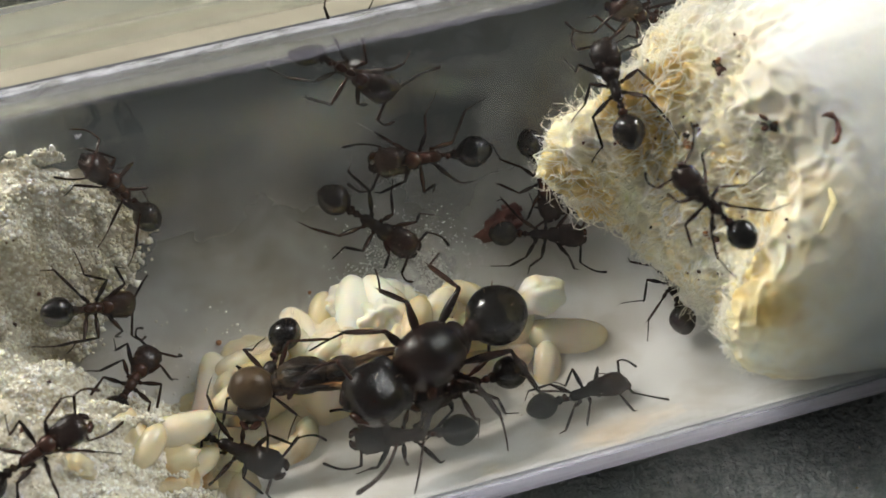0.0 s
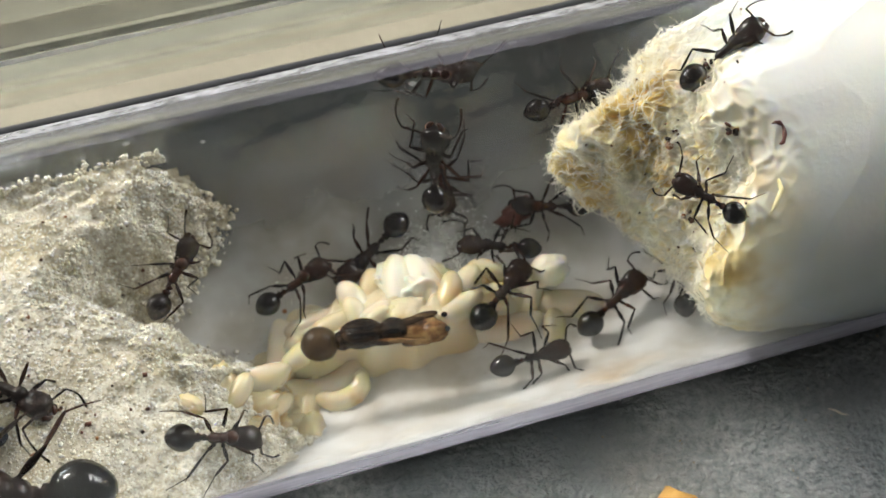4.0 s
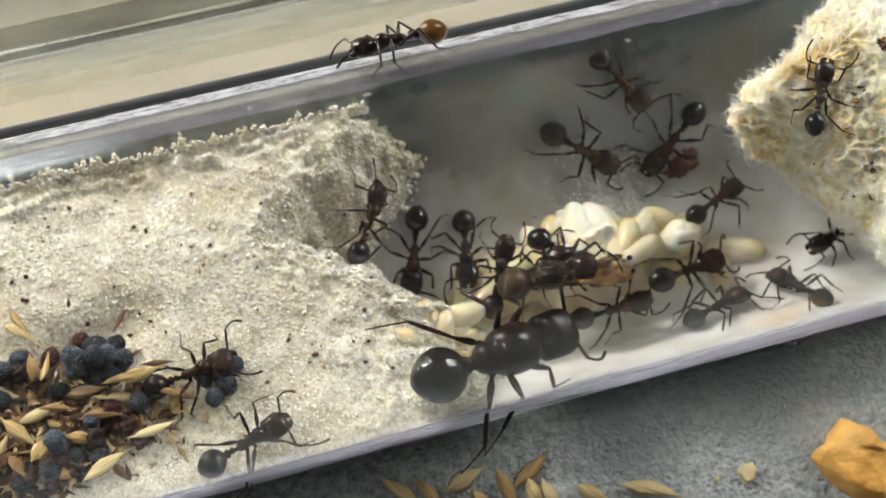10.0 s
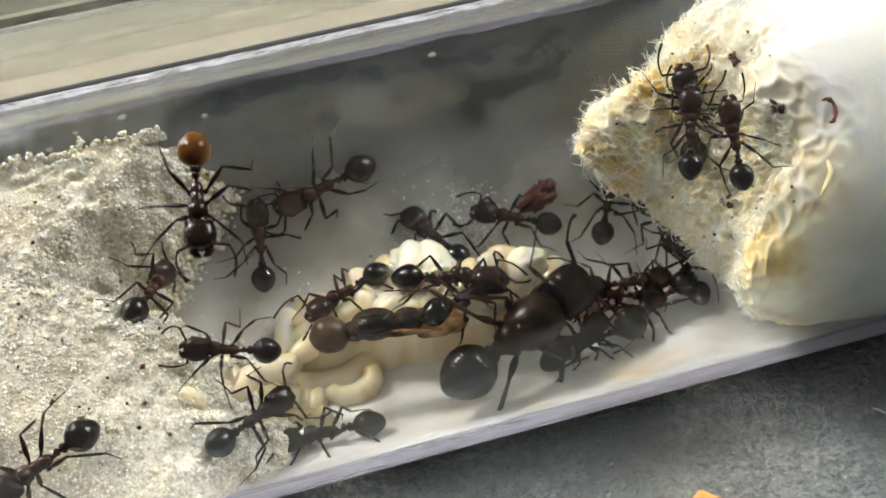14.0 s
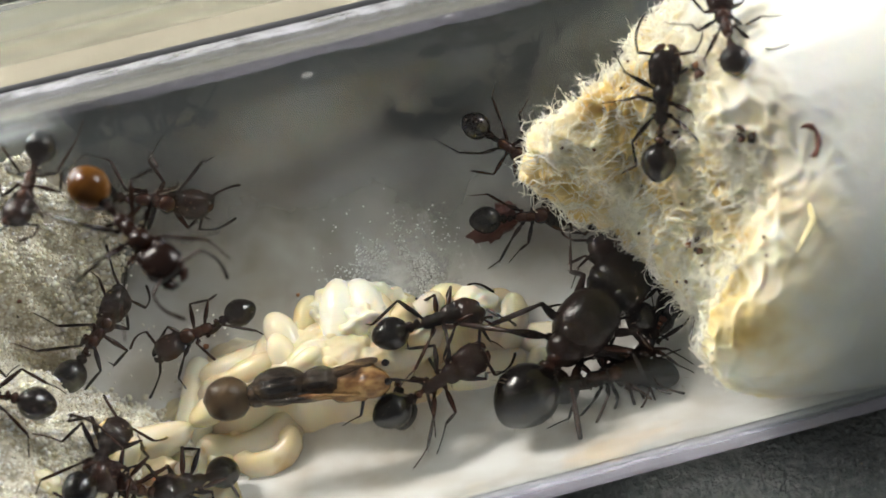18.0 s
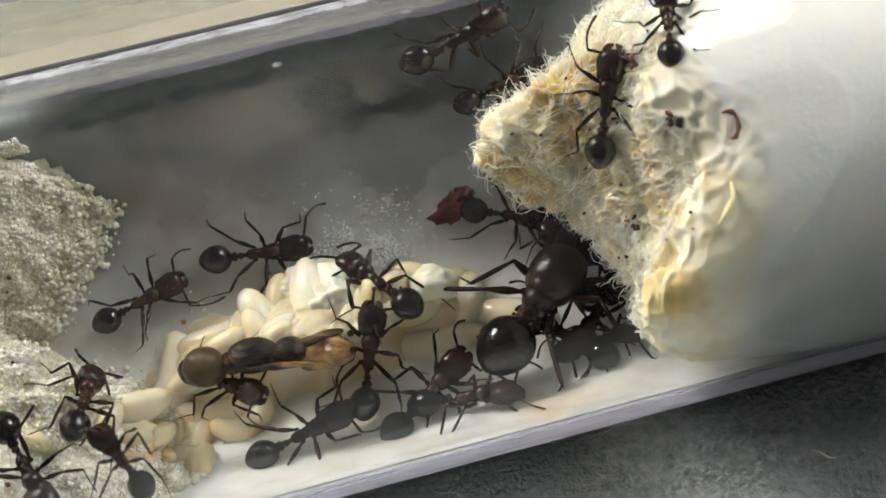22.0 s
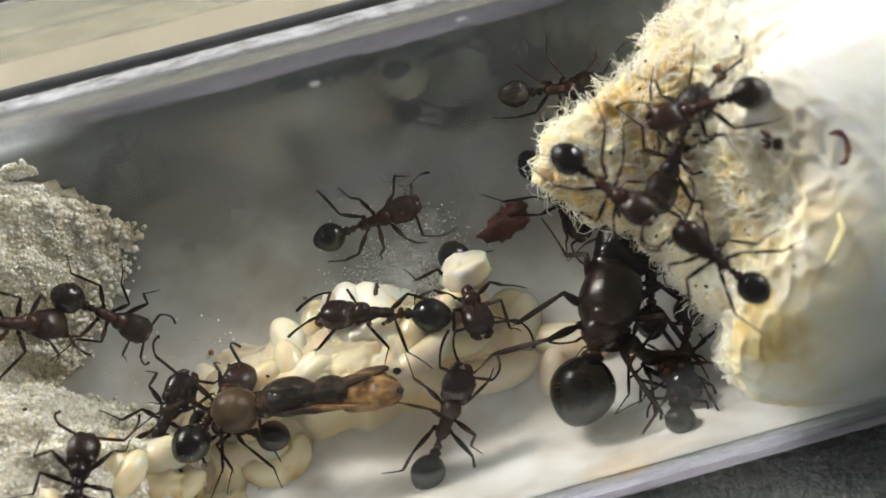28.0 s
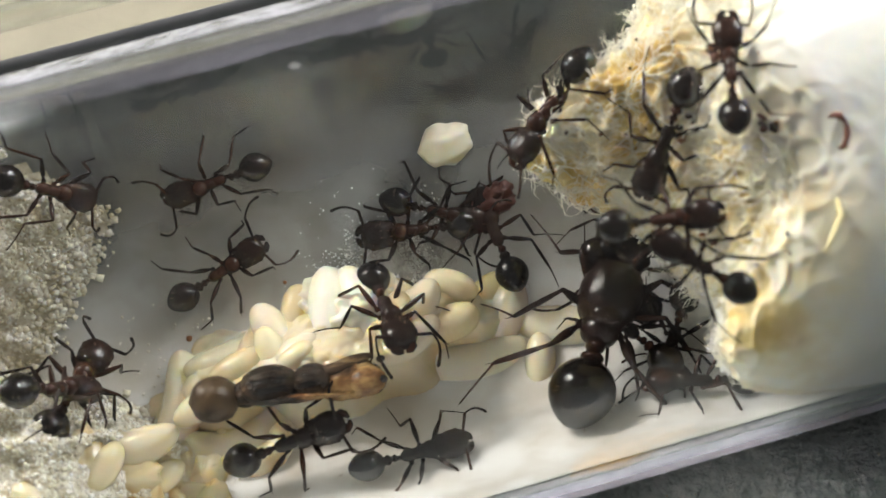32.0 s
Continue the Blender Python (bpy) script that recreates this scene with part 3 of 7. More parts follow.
def plug_point(u, w, out=0.0):
    """A point of the torn face, lumpy and pitted in all directions, lifted by out."""
    r = math.hypot(u, w) / RI
    e = 0.01
    x = plug_face(u, AXIS_Z + w)
    n = Vector((-1.0, (plug_face(u + e, AXIS_Z + w) - x) / e, (plug_face(u, AXIS_Z + w + e) - x) / e)).normalized()
    p = Vector((x, u, AXIS_Z + w))
    fade = max(0.0, 1 - (r / 0.96) ** 4)
    cell = noise.voronoi(p * 13 + 0.6 * noise.noise_vector(p * 9))[0]
    lift = 0.05 * noise.noise(p * 5) + 0.04 * noise.noise(p * 11 + Vector((3, 0, 0))) + 0.014 * noise.noise(p * 27)
    lift += 0.055 * (1 - min(1.0, 3.6 * (cell[1] - cell[0]))) - 0.02
    p = p + n * (lift * fade + out)
    far = math.hypot(p.y, p.z - AXIS_Z)
    if far > RI - 0.012:
        p.y, p.z = p.y * (RI - 0.012) / far, AXIS_Z + (p.z - AXIS_Z) * (RI - 0.012) / far
    return p, n


bm = bmesh.new()
rings, seg = 170, 400
centre = bm.verts.new(plug_point(0, 0)[0])
face_rows = []
for r in range(1, rings + 1):
    rr = (RI - 0.012) * (1 - (1 - r / rings) ** 1.5)
    face_rows.append([bm.verts.new(plug_point(rr * math.cos(a), rr * math.sin(a))[0]) for a in (2 * math.pi * k / seg for k in range(seg))])
for k in range(seg):
    bm.faces.new((centre, face_rows[0][(k + 1) % seg], face_rows[0][k]))
for a, b in zip(face_rows, face_rows[1:]):
    for k in range(seg):
        bm.faces.new((a[k], a[(k + 1) % seg], b[(k + 1) % seg], b[k]))
last = face_rows[-1]
for i in range(1, 40):
    row = []
    for k in range(seg):
        a = 2 * math.pi * k / seg
        f = i / 39
        x = face_rows[-1][k].co.x
        x = x + (6.2 - x) * f ** 1.6
        r = RI - 0.012 - 0.010 * min(1.0, 8 * f) * (0.5 + 0.5 * noise.noise(Vector((x * 2, 3 * math.cos(a), 3 * math.sin(a)))))
        row.append(bm.verts.new((x, r * math.cos(a), AXIS_Z + r * math.sin(a))))
    for k in range(seg):
        bm.faces.new((last[k], last[(k + 1) % seg], row[(k + 1) % seg], row[k]))
    last = row
bm.faces.new(last)
bmesh.ops.recalc_face_normals(bm, faces=bm.faces)
plug = holder("cotton_plug", "yellowed cotton plug with a torn, chewed face", "cotton")
part("torn_face", bm, COTTON, plug)


def strands(count, spread, steps, step, wander, thick, lift):
    """Curling threads that wander over the torn face, some standing off it."""
    bm = bmesh.new()
    for n in range(count):
        a, r = rng.uniform(0, 6.283), (RI - 0.02) * math.sqrt(rng.random()) * spread
        u, w = r * math.cos(a), r * math.sin(a)
        turn, curl, pts = rng.uniform(0, 6.283), rng.normal(0, wander), []
        high, size = rng.uniform(*lift), rng.uniform(*thick)
        length = rng.uniform(*step)
        for k in range(steps):
            if math.hypot(u, w) > 0.84 * RI:
                break
            pts.append(plug_point(u, w, 0.004 + high * math.sin(math.pi * k / (steps - 1)))[0])
            turn += curl + rng.uniform(-0.35, 0.35)
            u, w = u + length * math.cos(turn), w + length * math.sin(turn)
        if len(pts) > 3:
            tube(bm, pts, [size * (0.5 if k in (0, len(pts) - 1) else 1.0) for k in range(len(pts))], 3)
    return bm


part("loose_fibres", strands(1300, 0.92, 9, (0.010, 0.030), 0.35, (0.0006, 0.0015), (0.0, 0.05)), FIBRE, plug, "pale loose cotton fibres")
part("matted_web", strands(950, 0.90, 12, (0.010, 0.024), 0.58, (0.0012, 0.0034), (0.0, 0.035)), FIBRE, plug, "glossy matted web of wet fibres")
# wisps that stand out from the rim of the torn face
bm = bmesh.new()
for n in range(620):
    if n < 330:
        u, w = rng.normal(0.27, 0.12), rng.normal(0.05, 0.25)
    elif n < 460:
        u, w = rng.uniform(0.3, 0.66), rng.uniform(0.05, 0.4)
    else:
        u, w = rng.uniform(-0.62, -0.2), rng.uniform(-0.55, -0.2)
    if u * u + w * w > 0.6:
        continue
    p, way = plug_point(u, w)
    way, pts = (way + 0.6 * Vector(rng.uniform(-1, 1, 3))).normalized(), []
    for k in range(7):
        pts.append(p.copy())
        way = (way + 0.75 * Vector(rng.uniform(-1, 1, 3))).normalized()
        p = p + way * (0.016 if n < 460 else 0.02)
    if max(math.hypot(q.y, q.z - AXIS_Z) for q in pts) < RI - 0.02:
        size = rng.uniform(0.0008, 0.002)
        tube(bm, pts, [size, size, size, size * 0.9, size * 0.8, size * 0.7, size * 0.4], 3)
part("wisps", bm, FIBRE, plug, "fine wisps standing out from the torn rim")
places = []
while len(places) < 170:
    u, w = rng.normal(-0.05, 0.35), rng.normal(0.15, 0.35)
    if u * u + w * w < 0.6:
        places.append(plug_point(u, w, 0.004)[0])
tagged(new("cotton_specks", grains(places, rng.uniform(0.003, 0.010, 170), "cotton_specks", SPECK, rng)), "brown dirt specks caught in the cotton", "debris", kind="stuff")


# ---- a pale stained film on the glass floor; its near side paints reflected light ----
VEIL = bpy.data.materials.new("pale_stained_veil")
VEIL.use_nodes = True
_b = VEIL.node_tree.nodes["Principled BSDF"]
_b.inputs["Roughness"].default_value = 0.7
_tc = node(VEIL, "ShaderNodeTexCoord")
_stain = node(VEIL, "ShaderNodeTexNoise", Scale=230.0, Detail=6.0, Roughness=0.6)
link(VEIL, _tc.outputs["Object"], _stain.inputs["Vector"])
_tone = node(VEIL, "ShaderNodeValToRGB")
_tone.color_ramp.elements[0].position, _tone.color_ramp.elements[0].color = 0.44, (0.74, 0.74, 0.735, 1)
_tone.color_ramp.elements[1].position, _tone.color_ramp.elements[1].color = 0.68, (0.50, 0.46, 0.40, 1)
link(VEIL, _stain.outputs["Fac"], _tone.inputs[0])
link(VEIL, _tone.outputs[0], _b.inputs["Base Color"])
_sep = node(VEIL, "ShaderNodeSeparateXYZ")
link(VEIL, _tc.outputs["Object"], _sep.inputs[0])
# alpha grows to the near side: a painted veil of reflected light
_map = node(VEIL, "ShaderNodeMapRange")
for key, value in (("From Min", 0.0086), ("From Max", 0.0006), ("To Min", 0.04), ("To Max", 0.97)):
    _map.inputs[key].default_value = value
link(VEIL, _sep.outputs["Y"], _map.inputs["Value"])
_n = node(VEIL, "ShaderNodeTexNoise", Scale=150.0, Detail=8.0)
link(VEIL, _tc.outputs["Object"], _n.inputs["Vector"])
_mul = node(VEIL, "ShaderNodeMath")
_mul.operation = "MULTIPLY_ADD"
link(VEIL, _n.outputs["Fac"], _mul.inputs[0])
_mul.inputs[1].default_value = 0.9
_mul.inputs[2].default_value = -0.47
_add = node(VEIL, "ShaderNodeMath")
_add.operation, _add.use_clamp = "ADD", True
link(VEIL, _map.outputs[0], _add.inputs[0])
link(VEIL, _mul.outputs[0], _add.inputs[1])
link(VEIL, _add.outputs[0], _b.inputs["Alpha"])
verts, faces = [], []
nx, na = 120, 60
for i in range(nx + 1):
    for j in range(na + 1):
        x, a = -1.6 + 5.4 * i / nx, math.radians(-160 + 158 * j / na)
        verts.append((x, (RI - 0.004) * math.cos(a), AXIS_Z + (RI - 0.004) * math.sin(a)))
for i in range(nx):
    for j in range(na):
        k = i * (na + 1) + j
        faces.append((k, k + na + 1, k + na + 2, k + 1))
film = tagged(new("veil_film", joined(verts, faces, "veil_film", VEIL)), "pale brown-stained film with a painted veil of reflected light", "dust", kind="structure")


# ---- brood ----
def larva(length, width, bend, seed):
    """A curved, ringed grub along x, lying on z = 0."""
    bm = bmesh.new()
    n, sides, rings = 44, 16, []
    for i in range(n + 1):
        f = 0.5 - 0.497 * math.cos(math.pi * i / n)
        a = (f - 0.5) * bend
        radius = length / max(bend, 0.05)
        c = Vector((radius * math.sin(a), radius * (1 - math.cos(a)), width))
        r = width * (1 - abs(2 * f - 1) ** 2.6) ** 0.46 * (0.86 + 0.14 * math.sin(math.pi * f) + 0.10 * (f - 0.5)) * (1 + 0.016 * math.cos(f * 2 * math.pi * 11))
        way = Vector((math.cos(a), math.sin(a), 0))
        side = Vector((-way.y, way.x, 0))
        rings.append([bm.verts.new(c + r * (math.cos(t) * side + math.sin(t) * Vector((0, 0, 1)))) for t in (2 * math.pi * k / sides for k in range(sides))])
    for a, b in zip(rings, rings[1:]):
        for k in range(sides):
            bm.faces.new((a[k], b[k], b[(k + 1) % sides], a[(k + 1) % sides]))
    bm.faces.new(rings[0])
    bm.faces.new(rings[-1][::-1])
    bmesh.ops.recalc_face_normals(bm, faces=bm.faces)
    return bm


def brood_edge(x, y):
    e = 1 - ((x - 0.40) / 0.72) ** 2 - ((y - 0.01) / 0.26) ** 2 + 0.6 * noise.noise(Vector((x * 5, y * 5, 2)))
    e = min(max(e * 1.6, 0.0), 1.0)
    return e * e * (3 - 2 * e)


def heap(x, y):
    """The height of the brood heap or of the floor beside it."""
    rise = 0.30 * math.exp(-((x - 0.45) / 0.6) ** 2) * math.exp(-((y + 0.15) / 0.35) ** 2)
    floor_z = wall_low(y) + 0.01
    return max(floor_z + brood_edge(x, y) * max(0.12 + rise - floor_z, 0.05), sand_height(x, y))


LARVAE = (("curled cream-white ant larva beside the winged pupa", BROOD, ((0.02, -0.24, 0.62, 0.085, 2.5, 10), (0.90, -0.17, 0.52, 0.080, 1.2, -12), (-0.20, -0.03, 0.46, 0.085, 1.3, 68), (-0.36, -0.24, 0.42, 0.072, 1.0, -8))),
          ("plump cream-white ant larva on the brood heap", BROOD, ((1.12, 0.00, 0.30, 0.075, 0.8, 60), (1.30, -0.13, 0.38, 0.085, 0.7, -20), (1.18, -0.24, 0.24, 0.06, 0.5, 70), (0.02, 0.06, 0.34, 0.075, 0.9, 5),
            (0.76, 0.02, 0.30, 0.07, 0.6, 40), (0.22, 0.10, 0.28, 0.07, 0.5, 105), (0.30, -0.02, 0.18, 0.05, 0.3, 20), (0.70, -0.12, 0.30, 0.06, 0.6, 20))),
          ("white ant pupa packed in the brood heap", COCOON, ((0.45, 0.10, 0.40, 0.085, 0.25, 80), (0.59, 0.08, 0.40, 0.085, 0.3, 99))),
          ("plump yellowish larva with a dark gut spot", EGG, ((0.33, 0.17, 0.21, 0.060, 0.3, 70), (0.52, 0.16, 0.22, 0.064, 0.4, 40), (0.62, 0.09, 0.21, 0.055, 0.3, 95), (0.74, 0.17, 0.20, 0.055, 0.3, 130), (0.68, -0.03, 0.27, 0.062, 0.7, 60), (0.88, -0.04, 0.24, 0.072, 0.3, 10),
            (0.30, -0.06, 0.16, 0.046, 0.3, 20), (0.20, 0.02, 0.20, 0.056, 0.4, 100), (0.08, 0.00, 0.24, 0.060, 0.5, 10), (0.92, 0.12, 0.22, 0.062, 0.4, 150), (1.08, 0.10, 0.18, 0.064, 0.2, 20), (0.44, 0.24, 0.18, 0.052, 0.3, 110), (0.62, 0.22, 0.17, 0.05, 0.3, 60))),
          ("small yellowish larva beside the sand", EGG, ((-0.10, -0.10, 0.24, 0.06, 0.7, 30), (-0.30, -0.36, 0.24, 0.055, 0.6, 15), (-0.42, -0.31, 0.20, 0.05, 0.5, 50), (-0.20, -0.41, 0.22, 0.05, 0.6, -20), (-0.14, -0.34, 0.20, 0.05, 0.5, 60))))
for label, mat, rows in LARVAE:
    for n, (x, y, length, width, bend, turn) in enumerate(rows):
        ob = thing("pupa" if mat is COCOON else "larva", larva(length, width, bend, n), mat, label, "pupa" if mat is COCOON else "larva", "ant brood")
        ob.matrix_world = at_cm(x, y, heap(x, y) - (0.85 if mat is EGG else 1.05) * width, rng.uniform(-8, 8), rng.uniform(-8, 8), turn)

bm = bmesh.new()
for n, (x, y, rx, ry, rz) in enumerate(((0.50, 0.17, 0.17, 0.12, 0.14), (0.36, 0.15, 0.10, 0.10, 0.10), (0.66, 0.16, 0.10, 0.11, 0.10), (0.54, 0.05, 0.13, 0.10, 0.12), (0.44, 0.22, 0.11, 0.07, 0.09))):
    ball(bm, (x, y, heap(x, y) - 0.05), (rx, ry, rz), None, 0.42, n, 48, 32, 2.6)
thing("brood_clump", bm, COCOON, "crumpled white clump of shed skins and eggs", "brood")
bm = bmesh.new()
for n in range(26):
    x, y = rng.normal(-0.30, 0.12), rng.normal(-0.34, 0.07)
    r = rng.uniform(0.04, 0.085)
    ball(bm, (x, y, heap(x, y) - 0.01), (r * 1.4, r * 0.8, r * 0.6), Euler((0, 0, rng.uniform(0, 3))).to_quaternion(), 0.32, n, 20, 14, 2.5)
thing("egg_clump", bm, EGG, "yellowish clump of eggs beside the sand", "brood")
verts, faces = [], []
nx, ny = 240, 110
for i in range(nx + 1):
    for j in range(ny + 1):
        x, y = -0.60 + 2.0 * i / nx, -0.52 + 0.84 * j / ny
        p = Vector((x * 5.5 + 0.8 * noise.noise(Vector((x * 5, y * 5, 0))), y * 6.5 + 0.8 * noise.noise(Vector((x * 5, y * 5, 5))), 0))
        near = noise.voronoi(p)[0]
        e = brood_edge(x, y)
        lump = min(1.0, 3 * e) * (0.05 * math.sqrt(max(0.0, 1 - (near[0] / 0.85) ** 2)) - 0.02 + 0.012 * noise.noise(Vector((x * 30, y * 30, 0))))
        verts.append((x, y, heap(x, y) + lump if e > 0.02 else wall_low(y) - 0.03))
for i in range(nx):
    for j in range(ny):
        k = i * (ny + 1) + j
        faces.append((k, k + ny + 1, k + ny + 2, k + 1))
tagged(new("brood_heap", joined(verts, faces, "brood_heap", BROOD)), "glossy heap of pale eggs and small brood", "brood", kind="stuff")

bm = bmesh.new()
for n in range(45):
    x, y = rng.normal(0.42, 0.32), rng.normal(-0.02, 0.14)
    if brood_edge(x, y) > 0.12:
        r = rng.uniform(0.014, 0.030)
        ball(bm, (x, y, heap(x, y) + rng.uniform(-0.01, 0.02)), (r * rng.uniform(1.2, 1.9), r * 1.1, r * 0.8), Euler((rng.uniform(-0.4, 0.4), rng.uniform(-0.4, 0.4), rng.uniform(0, 3))).to_quaternion(), 0.2, n, 12, 8, 2)
tagged(new("eggs", finish(bm, "eggs", EGG)), "small glossy eggs and larvae over the brood heap", "brood", kind="stuff")
bm = bmesh.new()
ball(bm, (0, 0, 0), (0.105, 0.085, 0.085), None, 0.22, 4, 24, 16, 2.5)
white_pupa = thing("white_pupa", bm, COCOON, "round white pupa carried by workers", "pupa")

# a dark winged pupa lying on the heap
pupa = holder("winged_pupa", "amber and dark brown winged ant pupa on the heap", "pupa")
for name, parts_, mat in (("gaster", [((-0.30, 0, 0), (0.09, 0.085, 0.085))], PUPA_OLIVE), ("thorax", [((-0.10, 0.01, 0.02), (0.11, 0.075, 0.08)), ((-0.19, 0, 0), (0.05, 0.05, 0.05))], PUPA_DARK),
                          ("scutum", [((0.05, 0, 0.02), (0.075, 0.065, 0.07))], PUPA_DARK), ("head", [((0.24, -0.035, 0.015), (0.072, 0.055, 0.055))], PUPA)):
    bm = bmesh.new()
    for c, r in parts_:
        ball(bm, c, r, None, 0.08, 3, 20, 12)
    part(name, bm, mat, pupa)
bm = bmesh.new()
ball(bm, (0.17, -0.01, -0.005), (0.125, 0.075, 0.062), None, 0.15, 6, 24, 14)
part("abdomen_wrap", bm, PUPA, pupa)
for s, (dx, dz) in enumerate(((0.13, 0.050), (0.20, 0.034))):
    bm = bmesh.new()
    ball(bm, (dx, 0.022 + 0.022 * s, dz), (0.075, 0.022, 0.014), Euler((0, 0, 0.12)).to_quaternion(), 0.05)
    part("wing_bud", bm, PUPA_DARK, pupa)
for n in range(6):
    bm = bmesh.new()
    x, s = -0.16 + 0.03 * n, (-1) ** n
    tube(bm, [(x, -0.05, 0.05), (x + 0.08, -0.07, 0.075), (x + 0.15, -0.075, 0.045), (x + 0.21, -0.07, 0.03)], [0.006, 0.007, 0.005, 0.004], 6)
    part("folded_leg", bm, PUPA if n > 2 else PUPA_DARK, pupa)
for y in (-0.045, 0.03):
    bm = bmesh.new()
    ball(bm, (0.30, y, 0.045), (0.016, 0.014, 0.014))
    part("eye", bm, CHITIN["gaster"], pupa)
pupa.matrix_world = at_cm(0.29, -0.20, 0.50, 0, 0, -6)

# a curled larva beside the pupa
bm = bmesh.new()
arc = [math.pi * (1.0 + 1.12 * i / 12) for i in range(13)]
tube(bm, [(0.105 * math.cos(a), 0.075 * math.sin(a), 0.004 * (i % 2)) for i, a in enumerate(arc)], [0.022 + 0.034 * math.sin(math.pi * (0.12 + 0.76 * i / 12)) + 0.003 * (i % 2) for i in range(13)], 14)
curled = thing("curled_larva", bm, EGG, "curled glossy white larva beside the dark pupa", "larva")
curled.matrix_world = at_cm(0.05, -0.27, heap(0.05, -0.34) + 0.03, 12, 0, 8)

# ---- red bit, dots and scraps ----
bm = bmesh.new()
ball(bm, (0, 0, 0), (0.10, 0.055, 0.035), None, 0.8, 2, 18, 12, 2.5)
ball(bm, (0.06, 0.03, 0.01), (0.05, 0.035, 0.025), None, 0.8, 5, 14, 9, 3)
ob = thing("seed_husk_scrap", bm, RED_BIT, "dark red-brown scrap of seed coat", "scrap")
ob.matrix_world = at_cm(1.17, 0.40, wall_low(0.42) + 0.06, 30, 0, 20)
for x, y, z, r in ((-0.45, -0.19, 0.5, 0.011), (-0.12, 0.24, wall_low(0.24) + 0.015, 0.012), (0.3, 0.35, wall_low(0.35) + 0.012, 0.008)):
    bm = bmesh.new()
    ball(bm, (0, 0, 0), (r, r, r * 0.8), None, 0.3, 1, 12, 8)
    ob = thing("dark_speck", bm, SPECK, "tiny black speck on the nest floor", "speck", "specks")
    ob.matrix_world = at_cm(x, y, z)
bm = bmesh.new()
tube(bm, [(0.03 * math.cos(a) * (1 + 0.3 * math.sin(a)), 0.045 * math.sin(a), 0) for a in np.linspace(-2.0, 1.9, 10)], [0.003, 0.006, 0.010, 0.007, 0.011, 0.008, 0.006, 0.012, 0.007, 0.003], 6)
ob = thing("curled_scrap", bm, RED_BIT, "curled red-brown scrap against the glass", "scrap")
ob.matrix_world = at_cm(1.945, -0.295, 1.675, 20, 0, 0)
for x, y, z, turn in ((1.80, -0.27, 1.08, 0), (1.83, -0.45, 0.95, 50), (1.84, 0.10, 1.52, 30), (1.60, -0.18, 1.60, 60), (1.78, 0.02, 1.30, 15), (1.72, -0.33, 0.88, 80)):
    bm = bmesh.new()
    for n in range(5):
        ball(bm, rng.uniform(-0.03, 0.03, 3), rng.uniform(0.006, 0.018, 3), Euler(rng.uniform(0, 6, 3)).to_quaternion(), 0.5, n, 8, 6)
    ob = thing("droppings", bm, SPECK, "dark crumbs caught in the cotton", "crumbs", "dark crumbs in the cotton")
    ob.matrix_world = at_cm(*plug_point(y, z - AXIS_Z, 0.02)[0], 0, 0, turn)
bm = bmesh.new()
tube(bm, [(0, 0.10, 0), (0.01, 0.03, 0.01), (-0.02, -0.04, 0), (-0.05, -0.10, 0.01)], [0.005, 0.010, 0.008, 0.004], 7)
tube(bm, [(0.01, 0.09, 0), (0.05, 0.11, 0.01), (0.09, 0.10, 0)], [0.008, 0.007, 0.004], 6)
ob = thing("yellow_shred", bm, PALE_CRUMB, "yellowish shred stuck between cotton and glass", "scrap")
ob.matrix_world = at_cm(1.89, -0.505, 1.55, 0, 30, -20)

# a ragged pale streak, and lilac bands painting light caught in the tube's edges
STREAK = bpy.data.materials.new("pale_streak")
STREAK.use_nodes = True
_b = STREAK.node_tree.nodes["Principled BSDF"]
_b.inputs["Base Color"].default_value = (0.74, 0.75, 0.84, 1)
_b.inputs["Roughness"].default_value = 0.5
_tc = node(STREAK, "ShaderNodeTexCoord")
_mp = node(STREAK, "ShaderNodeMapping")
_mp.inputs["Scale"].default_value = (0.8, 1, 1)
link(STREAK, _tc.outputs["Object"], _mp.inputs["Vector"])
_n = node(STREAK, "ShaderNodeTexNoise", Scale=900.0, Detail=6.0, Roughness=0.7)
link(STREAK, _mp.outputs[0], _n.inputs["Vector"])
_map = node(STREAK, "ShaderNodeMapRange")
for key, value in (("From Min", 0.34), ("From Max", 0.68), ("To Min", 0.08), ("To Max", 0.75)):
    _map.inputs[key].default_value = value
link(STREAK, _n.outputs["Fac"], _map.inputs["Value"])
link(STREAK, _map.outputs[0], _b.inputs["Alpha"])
# lilac bands: the sheen of the glass edge put into the colour
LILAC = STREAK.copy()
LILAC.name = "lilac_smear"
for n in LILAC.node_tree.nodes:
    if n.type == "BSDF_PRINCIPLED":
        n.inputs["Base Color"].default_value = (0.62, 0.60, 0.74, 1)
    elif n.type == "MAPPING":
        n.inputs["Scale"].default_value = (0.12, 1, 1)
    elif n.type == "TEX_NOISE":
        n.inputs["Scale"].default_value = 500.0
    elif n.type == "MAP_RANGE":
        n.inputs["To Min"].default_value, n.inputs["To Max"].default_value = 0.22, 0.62
